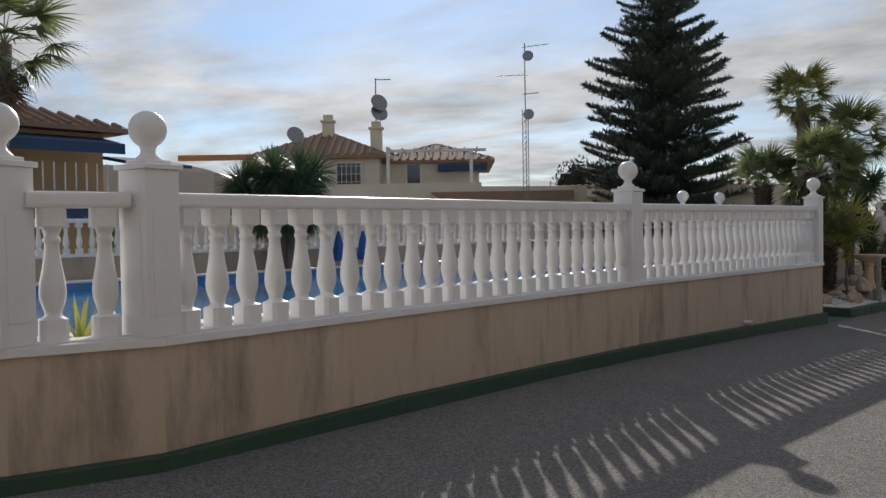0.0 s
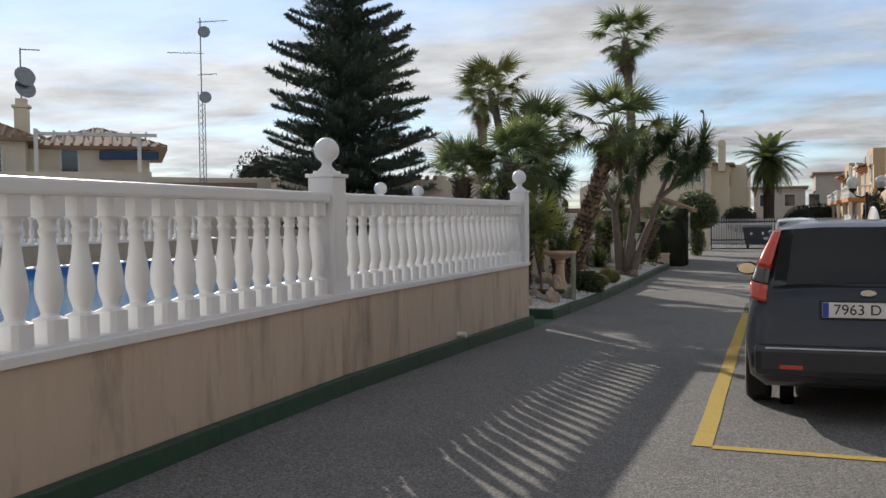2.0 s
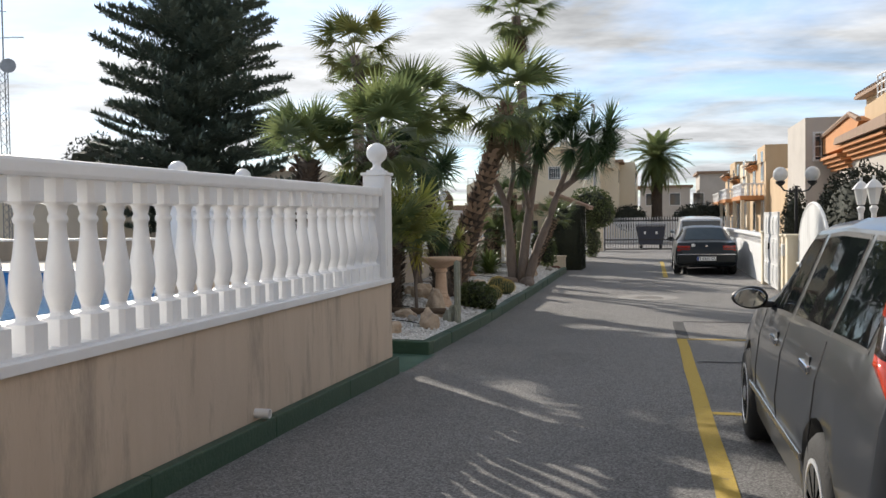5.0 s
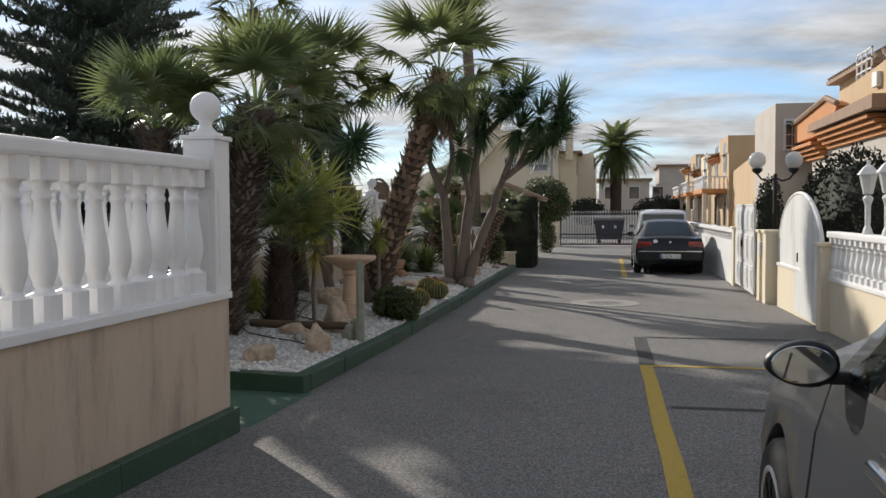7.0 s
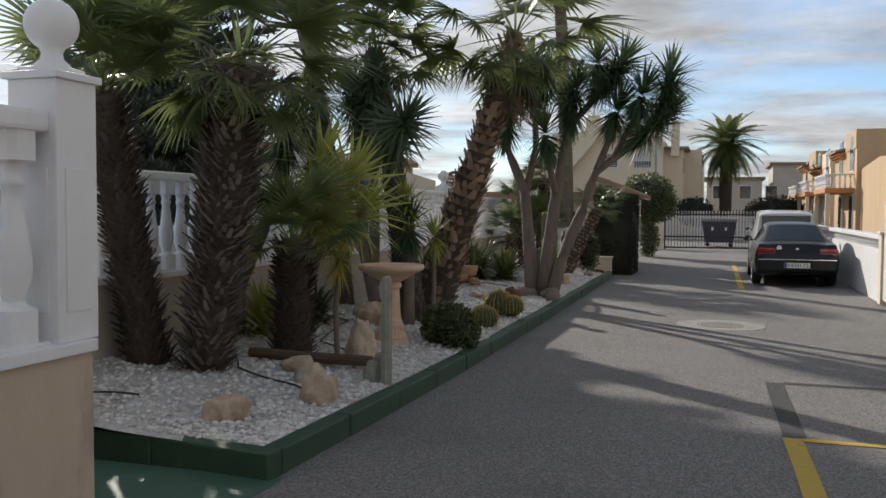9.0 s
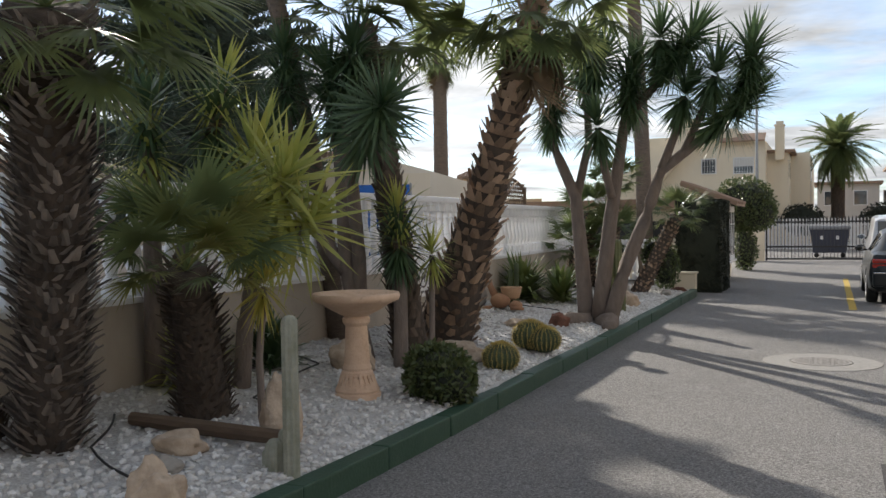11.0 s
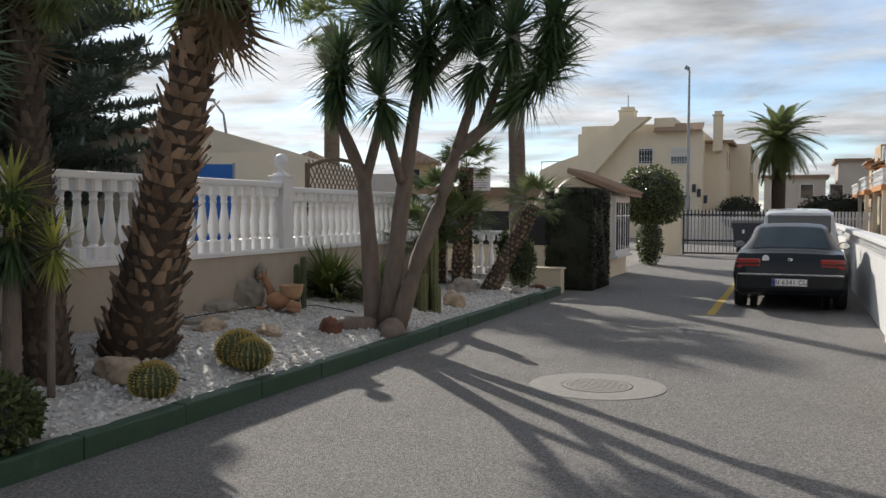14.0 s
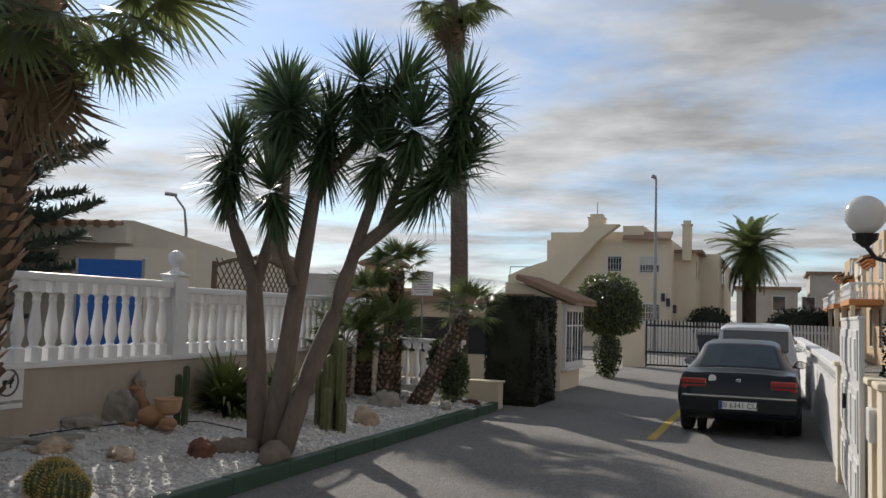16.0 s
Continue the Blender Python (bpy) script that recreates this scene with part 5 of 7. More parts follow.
part("handle", boxed(-0.075, -0.042, -1.40, -1.36, 0.92, 1.06, 0.008), M_BLACK, gt, "dark gate handle")
# arched white gate
ag = thing("arched_gate", pose(RX + 0.08, 23.45, ground_z(23.6), 0, 0, -1.2) @ Matrix.Diagonal((1, 1.12, 0.94, 1)), "white arched sheet-metal garden gate with rust streaks", "gate")
poly = [(-1.55, 0.06), (1.55, 0.06)] + [(1.55 * math.cos(a), 1.05 + 0.98 * math.sin(a)) for a in np.linspace(0, math.pi, 25)]
part("sheet", slab(bmesh.new(), poly, "x", -0.015, 0.015), mat("streaked_white_enamel", (0.74, 0.74, 0.73), (0.62, 0.62, 0.61), rough=0.45, scale=2, stain=(0.38, 0.36, 0.34), stain_scale=1.3, stain_pos=(0.55, 0.8), stretch=(1, 2.5, 0.35)), ag)
part("rim", tube(bmesh.new(), [(0, p, q) for p, q in poly[1:]], 0.03, 8), M_GATEW, ag)
part("bolt", boxed(-0.03, -0.015, -0.02, 0.02, 0.9, 1.05, 0.004), M_BLACK, ag)
# meter box and globe lamp
part("box", boxed(-0.05, 0.05, -0.12, 0.12, -0.12, 0.12, 0.01), M_GATEW, thing("letter_box", pose(RX - 0.10, 25.75, 0.62), "small white letter box on the gate pillar", "letter box"))


def globe_lamp(x, y, top):
    t = thing("globe_lamp", pose(x, y, ground_z(y)), "black lamp post carrying two white globes", "street lamp")
    g = ground_z(y)
    part("post", tube(bmesh.new(), [(0, 0, -0.1), (0, 0, 0.6), (0, 0, top - g - 0.25)], [0.06, 0.045, 0.035], 10), M_GATE, t)
    for s in (-1, 1):
        arm = part("scroll_arm", tube(bmesh.new(), [(0, 0, top - g - 0.32), (s * 0.12, 0, top - g - 0.38), (s * 0.25, 0, top - g - 0.34), (s * 0.32, 0, top - g - 0.24)], 0.018, 8), M_GATE, t)
        part("holder", lathe(bmesh.new(), [(0.02, top - g - 0.26), (0.09, top - g - 0.20), (0.10, top - g - 0.15)], 14, pose(s * 0.32, 0, 0)), M_GATE, arm)
        part("globe", ball(bmesh.new(), s * 0.32, 0, top - g, 0.155, 24, 16), M_GLOBE, arm, "white opal globe", True)


globe_lamp(1.06, 26.15, 2.22)


def lantern(x, y, z):
    t = thing("lantern", pose(x, y, z), "white hexagonal lantern on a short post", "lantern", "garden lanterns")
    part("post", lathe(bmesh.new(), [(0.06, 0), (0.05, 0.05), (0.03, 0.10), (0.035, 0.35), (0.06, 0.42), (0.03, 0.46)], 12), M_GATEW, t)
    part("lantern_body", lathe(bmesh.new(), [(0.055, 0.47), (0.10, 0.68), (0.10, 0.70)], 6), M_GLOBE, t)
    part("lantern_roof", lathe(bmesh.new(), [(0.13, 0.70), (0.06, 0.79), (0.02, 0.82), (0.02, 0.87)], 6), M_GATEW, t)


for x, y in ((1.05, 20.2), (1.065, 19.5)):
    lantern(x, y, 1.02)


# ---- leafy shapes ----
def leafy(name, label, category, spheres, n, leaf, material, seed, core=None, z0=None, kind=""):
    """A shrub: an uneven core, dark to imitate the shade inside, and thousands of small leaves on its surface. spheres:
    (x, y, z, rx, ry, rz).
    """
    rnd = np.random.default_rng(seed)
    cx, cy = spheres[0][0], spheres[0][1]
    base = z0 if z0 is not None else ground_z(cy)
    t = thing(name, pose(cx, cy, base), label, category, kind=kind)
    bm = bmesh.new()
    for x, y, z, rx, ry, rz in spheres:
        g = bmesh.ops.create_icosphere(bm, subdivisions=3, radius=1.0)
        for v in g["verts"]:
            d = 0.84 + 0.16 * noise.noise(v.co * 2.3 + Vector((x, y, z)))
            v.co = Vector((x - cx + v.co.x * rx * d, y - cy + v.co.y * ry * d, z - base + v.co.z * rz * d))
    # near-black filler: the shade between the leaves is put into its colour
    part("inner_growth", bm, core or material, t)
    vs, fs = [], []
    w = np.array([s[3] * s[5] for s in spheres])
    pick = rnd.choice(len(spheres), n, p=w / w.sum())
    for i in range(n):
        x, y, z, rx, ry, rz = spheres[pick[i]]
        d = rnd.normal(size=3)
        d /= np.linalg.norm(d)
        k = 0.86 + 0.18 * rnd.random() + 0.12 * noise.noise(Vector(d) * 3)
        p = np.array([x - cx + d[0] * rx * k, y - cy + d[1] * ry * k, z - base + d[2] * rz * k])
        if p[2] < 0:
            continue
        a = rnd.normal(size=3)
        a = a / np.linalg.norm(a) + d * 0.7
        a /= np.linalg.norm(a)
        b = np.cross(a, rnd.normal(size=3))
        b /= np.linalg.norm(b)
        s = leaf * (0.7 + 0.6 * rnd.random())
        o = len(vs)
        vs.extend([p, p + a * s * 0.5 + b * s * 0.26, p + a * s, p + a * s * 0.5 - b * s * 0.26])
        fs.append((o, o + 1, o + 2, o + 3))
    ob = new("foliage", raw_mesh("foliage", vs, fs, material))
    ob.parent = t
    return t


leafy("shrub", "large clipped dark green shrub behind the arched gate", "shrub", [(1.95, 24.4, 1.0, 0.75, 1.5, 1.25), (1.9, 25.6, 1.0, 0.6, 0.9, 1.0)], 9000, 0.075, M_HEDGE, 31)
leafy("shrub", "narrow clipped cypress column", "shrub", [(1.6, 29.9, 0.75, 0.33, 0.33, 1.25)], 4000, 0.06, M_HEDGE, 32)


# ---- end of the bed: low wall, hedge block, kiosk ----
pier = thing("low_pier", pose(-4.95, 33.95, ground_z(34)), "low cream rendered pier closing the bed", "pier")
part("shaft", boxed(-0.35, 0.38, -0.15, 0.15, -0.05, 0.46, 0.015), M_WALLC, pier)
part("pier_cap", boxed(-0.38, 0.41, -0.18, 0.18, 0.46, 0.50, 0.01), M_WALLC, pier)
balustrade("balustrade", (-6.95, 34.4), (-5.35, 34.1), 7, "low white balustrade beside the hedge", -0.05, 0.85, BAL)


def hedge_block(x0, x1, y0, y1, z0, z1, seed, label):
    t = thing("hedge", pose((x0 + x1) / 2, (y0 + y1) / 2, z0), label, "hedge")
    hx, hy, hz = (x1 - x0) / 2, (y1 - y0) / 2, z1 - z0
    bm = boxed(-hx, hx, -hy, hy, -0.05, hz, 0.12)
    bmesh.ops.subdivide_edges(bm, edges=bm.edges[:], cuts=5, use_grid_fill=True)
    for v in bm.verts:
        v.co += Vector((noise.noise(v.co * 3), noise.noise(v.co * 3 + Vector((9, 0, 0))), noise.noise(v.co * 3 + Vector((0, 9, 0))))) * 0.05
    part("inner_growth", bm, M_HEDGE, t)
    rnd = np.random.default_rng(seed)
    vs, fs = [], []
    for i in range(9000):
        f = rnd.integers(0, 5)
        u, v = rnd.random() * 2 - 1, rnd.random()
        p = [np.array([hx, u * hy, v * hz]), np.array([-hx, u * hy, v * hz]), np.array([u * hx, hy, v * hz]), np.array([u * hx, -hy, v * hz]), np.array([u * hx, (v * 2 - 1) * hy, hz])][f]
        a = rnd.normal(size=3)
        a /= np.linalg.norm(a)
        b = np.cross(a, rnd.normal(size=3))
        b /= np.linalg.norm(b)
        s = 0.05
        o = len(vs)
        vs.extend([p - a * s, p + b * s * 0.3, p + a * s, p - b * s * 0.3])
        fs.append((o, o + 1, o + 2, o + 3))
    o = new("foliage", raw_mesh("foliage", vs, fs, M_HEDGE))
    o.parent = t


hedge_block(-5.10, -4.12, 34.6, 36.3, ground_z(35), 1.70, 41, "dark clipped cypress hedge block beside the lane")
bo = thing("notice_kiosk", pose(-4.48, 38.3, ground_z(38)), "small cream kiosk with white glazed frames and a tiled lean-to roof", "kiosk")
part("wall", slab(bmesh.new(), [(-1.35, -0.1), (0.0, -0.1), (0.0, 2.05), (-1.0, 2.47), (-1.35, 2.47)], "y", 0.0, 2.1), M_WALLC, bo)
roof = part("roof", slab(bmesh.new(), [(-1.05, 2.52), (0.36, 1.97), (0.36, 2.06), (-1.05, 2.62)], "y", -0.16, 2.28), M_TILE, bo, "terracotta tiled lean-to roof")
for i in range(11):
    yy = -0.1 + i * 0.228
    part("roof_tile", tube(bmesh.new(), [(-1.05, yy, 2.62), (0.38, yy, 2.06)], 0.055, 8), M_TILE, roof)
fr = part("glazed_frame", boxed(-0.03, 0.10, 0.08, 2.02, 0.52, 1.98, 0.01), M_FRAME, bo, "white glazed frame")
part("sill", boxed(0.0, 0.16, 0.04, 2.06, 0.46, 0.52, 0.008), M_FRAME, fr)
for k in range(3):
    a = 0.08 + 1.94 * k / 3 + 0.07
    b = 0.08 + 1.94 * (k + 1) / 3 - 0.07
    part("pane", boxed(0.098, 0.104, a, b, 0.66, 1.82), M_GLASS, fr, "dark glass pane")
    part("glazing_bar", boxed(0.104, 0.114, (a + b) / 2 - 0.014, (a + b) / 2 + 0.014, 0.66, 1.82), M_FRAME, fr)
    part("glazing_bar", boxed(0.104, 0.113, a, b, 1.48, 1.51), M_FRAME, fr)
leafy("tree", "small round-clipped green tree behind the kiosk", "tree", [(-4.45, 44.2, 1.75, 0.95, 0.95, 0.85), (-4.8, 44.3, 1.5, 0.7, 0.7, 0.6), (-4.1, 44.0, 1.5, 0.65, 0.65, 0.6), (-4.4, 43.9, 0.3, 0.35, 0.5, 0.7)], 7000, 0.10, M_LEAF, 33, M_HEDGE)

# ---- gate across the lane ----
GY = 50.4
gz = ground_z(GY)
gp = thing("gate_pillar", pose(-4.55, GY + 0.1, gz), "beige gate pillar", "pillar", "gate pillars")
part("shaft", boxed(-0.45, 0.3, -0.15, 0.15, -0.05, 1.45, 0.015), M_WALLC, gp)
sg = thing("sliding_gate", pose(-4.2, GY, gz), "black barred sliding gate with pointed tops", "gate")
part("gate_frame", box(box(box(box(boxed(0, 0.06, -0.03, 0.03, 0.02, 1.66), 4.84, 4.90, -0.03, 0.03, 0.02, 1.66), 0.06, 4.84, -0.025, 0.025, 0.06, 0.12), 0.06, 4.84, -0.025, 0.025, 0.52, 0.58), 0.06, 4.84, -0.025, 0.025, 1.46, 1.52), M_GATE, sg)
bar = bmesh.new()
tube(bar, [(0, 0, 0.12), (0, 0, 1.52)], 0.010, 6)
lathe(bar, [(0.028, 1.42), (0.030, 1.62), (0.006, 1.70)], 6)
me_bar = bpy.data.meshes.new("bar")
bar.to_mesh(me_bar)
bar.free()
me_bar.materials.append(M_GATE)
for i in range(38):
    share("bar", me_bar, sg, pose(0.18 + i * 0.124, 0, 0))
fenc = thing("picket_fence", pose(-6, 63, -0.35), "white slatted street fence beyond the gate", "fence")
part("rail", box(boxed(0, 9, -0.02, 0.02, 0.25, 0.33), 0, 9, -0.02, 0.02, 1.25, 1.33), M_FRAME, fenc)
sl = bmesh.new()
box(sl, -0.05, 0.05, -0.035, -0.02, 0.05, 1.62, 0.01)
me_sl = bpy.data.meshes.new("slat")
sl.to_mesh(me_sl)
sl.free()
me_sl.materials.append(M_FRAME)
for i in range(60):
    share("slat", me_sl, fenc, pose(0.08 + i * 0.15, 0, 0))
bn = thing("waste_container", pose(-1.95, 54.2, ground_z(54)), "dark navy wheeled waste container with a grey lid", "waste container")
part("body", slab(bmesh.new(), [(-0.62, 0.2), (0.62, 0.2), (0.75, 1.15), (-0.75, 1.15)], "y", -0.45, 0.45), M_BIN, bn)
part("lid", boxed(-0.80, 0.80, -0.5, 0.5, 1.152, 1.30, 0.06), mat("grey_lid", (0.22, 0.23, 0.25), rough=0.5), bn, "grey lid")
for s in (-1, 1):
    part("caster", ball(bmesh.new(), s * 0.5, -0.3, 0.1, 0.1, 12, 8), M_RUBBER, bn)
    part("label_mark", boxed(0.3 * s - 0.05, 0.3 * s + 0.05, -0.462, -0.452, 0.75, 0.9), M_PLATE, bn)


# ---- things in the bed ----
def birdbath(x, y):
    t = thing("birdbath", pose(x, y, bz(x, y)), "peach cast-stone birdbath with a fluted column", "birdbath")
    bm = lathe(bmesh.new(), [(0.19, -0.03), (0.19, 0.02), (0.175, 0.03), (0.18, 0.05), (0.165, 0.08), (0.13, 0.14), (0.115, 0.15)], 32)
    for k in range(22):
        box(bm, 0.128, 0.176, -0.012, 0.012, 0.03, 0.12, 0.005, pose(0, 0, 0, 0, 0, 360 * k / 22) @ pose(0.0, 0, 0.012, 0, -18, 0))
    part("base", bm, M_BATH, t)
    column = part("column", lathe(bmesh.new(), [(0.115, 0.15), (0.128, 0.165), (0.128, 0.19), (0.112, 0.205), (0.118, 0.225), (0.112, 0.245), (0.104, 0.26), (0.088, 0.56), (0.100, 0.575), (0.112, 0.59), (0.112, 0.62), (0.095, 0.64)], 32), M_BATH, t, "fluted column")
    rib = part("fluting", boxed(0.084, 0.104, -0.009, 0.009, 0.27, 0.55, 0.006), M_BATH, column)
    for k in range(16):
        m = pose(0, 0, 0, 0, 0, 22.5 * k) @ pose(0, 0, 0, 0, -1.6, 0)
        if k:
            share("fluting", rib.data, column, m)
        else:
            rib.matrix_basis = m
    bm = lathe(bmesh.new(), [(0.09, 0.635), (0.12, 0.65), (0.20, 0.69), (0.27, 0.735), (0.315, 0.755), (0.345, 0.77), (0.355, 0.79), (0.355, 0.812), (0.345, 0.825), (0.325, 0.825), (0.30, 0.80), (0.20, 0.775), (0.0001, 0.765)], 48)
    basin = part("basin", bm, M_BATH, t, "shallow gadrooned basin", True)
    flute = part("flute", boxed(0.16, 0.30, -0.017, 0.017, -0.012, 0.010, 0.008), M_BATH, basin)
    for k in range(24):
        m = pose(0, 0, 0.695, 0, 0, 15 * k) @ pose(0, 0, -0.075, 0, -28, 0)
        if k:
            share("flute", flute.data, basin, m)
        else:
            flute.matrix_basis = m


birdbath(-5.40, 20.60)


def barrel_cactus(heads, label):
    x0, y0 = heads[0][0], heads[0][1]
    z0 = bz(x0, y0)
    t = thing("barrel_cactus", pose(x0, y0, z0), label, "cactus", "barrel cacti")
    for x, y, r, lift in heads:
        bm = bmesh.new()
        bmesh.ops.create_uvsphere(bm, u_segments=88, v_segments=22, radius=1.0)
        for v in bm.verts:
            a = math.atan2(v.co.y, v.co.x)
            q = 1 + 0.055 * math.cos(22 * a) * (1 - abs(v.co.z) ** 4)
            v.co = Vector((x - x0 + v.co.x * r * q, y - y0 + v.co.y * r * q, r * 0.86 * v.co.z + r * 0.8 + lift))
        h = part("ribbed_body", bm, M_CACTUS, t, "", True)
        vs, fs = [], []
        rnd = random.Random(int(x * 100))
        for k in range(22):
            a = 2 * math.pi * k / 22
            for j in range(15):
                ph = radians(-35 + 120 * j / 14)
                n = Vector((math.cos(a) * math.cos(ph), math.sin(a) * math.cos(ph), math.sin(ph)))
                p = Vector((x - x0 + n.x * r * 1.05, y - y0 + n.y * r * 1.05, r * 0.86 * n.z + r * 0.8 + lift))
                for s in range(6):
                    d = (n + Vector((rnd.uniform(-1, 1), rnd.uniform(-1, 1), rnd.uniform(-1, 1))) * 0.75).normalized()
                    e = d.cross(n + Vector((0.1, 0.2, 0))).normalized() * 0.0042
                    o = len(vs)
                    vs.extend([p - e, p + e, p + d * r * rnd.uniform(0.13, 0.22)])
                    fs.append((o, o + 1, o + 2))
        sp = new("spine_cover", raw_mesh("spine_cover", vs, fs, M_SPINE))
        sp.parent = h


barrel_cactus([(-4.97, 23.75, 0.19, 0.0), (-4.79, 23.68, 0.165, -0.01)], "double-headed golden barrel cactus with yellow spines")
barrel_cactus([(-4.86, 22.48, 0.165, -0.02)], "single golden barrel cactus with yellow spines")


def column_cactus(x, y, cols, label, lean=(0, 0), skin=None):
    z0 = bz(x, y)
    t = thing("column_cactus", pose(x, y, z0), label, "cactus", "column cacti")
    for dx, dy, h, r in cols:
        bm = bmesh.new()
        rows = []
        seg, n = 40, 12
        for i in range(n + 1):
            f = i / 5 * (1 - r / h) if i < 6 else 1 - r / h + r / h * math.sin((i - 5) / 7.2 * math.pi / 2)
            rr = r if i < 6 else r * math.cos((i - 5) / 7.2 * math.pi / 2)
            rows.append([bm.verts.new((dx + lean[0] * f * h + math.cos(2 * math.pi * k / seg) * rr * (1 + 0.14 * math.cos(8 * 2 * math.pi * k / seg)), dy + lean[1] * f * h + math.sin(2 * math.pi * k / seg) * rr * (1 + 0.14 * math.cos(8 * 2 * math.pi * k / seg)), -0.04 + f * h)) for k in range(seg)])
        for a, b in zip(rows, rows[1:]):
            for k in range(seg):
                bm.faces.new((a[k], a[(k + 1) % seg], b[(k + 1) % seg], b[k]))
        bm.faces.new(rows[-1])
        part("ribbed_column", bm, skin or M_CACTUS, t, "", True)


column_cactus(-5.2, 28.5, [(0, 0, 0.95, 0.075), (0.12, 0.06, 1.15, 0.075), (-0.13, 0.05, 0.75, 0.07), (0.05, -0.13, 0.55, 0.07), (0.22, -0.05, 0.40, 0.06), (-0.05, 0.16, 1.45, 0.065)], "clump of tall olive ribbed column cacti", skin=mat("olive_cactus_skin", (0.15, 0.16, 0.065), (0.095, 0.105, 0.045), rough=0.65, scale=9, bump=0.3, bump_scale=50))
column_cactus(-4.67, 18.56, [(0, 0, 0.95, 0.042)], "single grey-green column cactus beside the kerb", skin=M_CACTG)
column_cactus(-4.81, 18.60, [(0, 0, 0.22, 0.05), (0.05, 0.06, 0.28, 0.05), (-0.05, 0.02, 0.16, 0.04)], "clump of short column cacti", skin=M_CACTG)
column_cactus(-6.35, 27.0, [(0, 0, 0.62, 0.035), (0.09, 0.02, 0.72, 0.035)], "pair of slim column cacti by the wall")


def rock(x, y, sx, sy, sz, material, label, seed, sink=0.25):
    bm = bmesh.new()
    bmesh.ops.create_icosphere(bm, subdivisions=4, radius=1.0)
    off = Vector((seed * 3.7, seed * 1.3, seed * 0.7))
    for v in bm.verts:
        k = 1 + 0.35 * noise.noise(v.co * 1.3 + off) + 0.16 * noise.noise(v.co * 3.1 + off) + 0.06 * noise.noise(v.co * 8 + off)
        v.co = Vector((v.co.x * sx * k, v.co.y * sy * k, max(-0.5, v.co.z) * sz * k))
    ob = mesh_object("rock", bm, material, smooth=True)
    ob.matrix_basis = pose(x, y, bz(x, y) + sz * (0.5 - sink), 0, 0, seed * 50)
    tagged(ob, label, "rock", "garden rocks")


for i, (x, y, sx, sy, sz, m, lb) in enumerate([
    (-5.20, 16.96, 0.15, 0.12, 0.13, M_STONE, "pale honey-coloured rock lying on the gravel"),
    (-4.87, 17.70, 0.15, 0.13, 0.20, M_STONE, "pointed pitted honey-coloured rock on the gravel"),
    (-5.12, 19.12, 0.15, 0.13, 0.36, M_STONE, "tall weathered honey-coloured rock"),
    (-5.45, 18.55, 0.16, 0.12, 0.09, M_STONE, "flat honey-coloured rock on the gravel"),
    (-5.25, 18.2, 0.10, 0.08, 0.06, M_GSTONE, "small flat grey rock on the gravel"),
    (-5.30, 26.02, 0.17, 0.13, 0.14, M_REDST, "dark red lava rock on the gravel"),
    (-6.85, 26.6, 0.24, 0.15, 0.27, M_GSTONE, "rounded grey boulder against the wall"),
    (-6.80, 26.0, 0.20, 0.12, 0.10, M_GSTONE, "flat grey stone by the wall"),
    (-6.2, 25.0, 0.18, 0.12, 0.09, M_STONE, "flat tan stone on the gravel"),
    (-5.68, 25.3, 0.22, 0.12, 0.08, M_STONE, "flat tan stone on the gravel"),
    (-5.70, 31.35, 0.22, 0.18, 0.20, M_GSTONE, "pale grey boulder among the cycads"),
    (-5.05, 29.3, 0.17, 0.15, 0.17, M_STONE, "tan boulder beside the column cacti"),
    (-6.55, 28.9, 0.13, 0.10, 0.10, M_GSTONE, "small grey stone by the agave"),
    (-5.40, 22.75, 0.32, 0.16, 0.13, M_STONE, "long tan boulder beside the barrel cactus"),
    (-5.95, 21.45, 0.20, 0.16, 0.22, M_STONE, "knobbly tan rock behind the birdbath"),
    (-6.35, 22.05, 0.12, 0.1, 0.12, M_STONE, "small tan rock behind the shrub"),
    (-4.85, 31.8, 0.12, 0.1, 0.09, M_GSTONE, "small grey stone near the kerb"),
    (-4.78, 32.9, 0.16, 0.08, 0.06, M_REDST, "flat reddish stone near the kerb"),
]):
    rock(x, y, sx, sy, sz, m, lb, i + 1)

for x, y, turn in ((-6.52, 25.35, 12), (-6.72, 24.85, 20)):
    ob = mesh_object("stone_slab", boxed(-0.16, 0.16, -0.27, 0.27, -0.02, 0.03, 0.008), M_GSTONE)
    ob.matrix_basis = pose(x, y, bz(x, y) + 0.012, 0, 0, turn)
    tagged(ob, "flat grey stone slab lying on the gravel by the wall", "stone slab", "stone slabs")

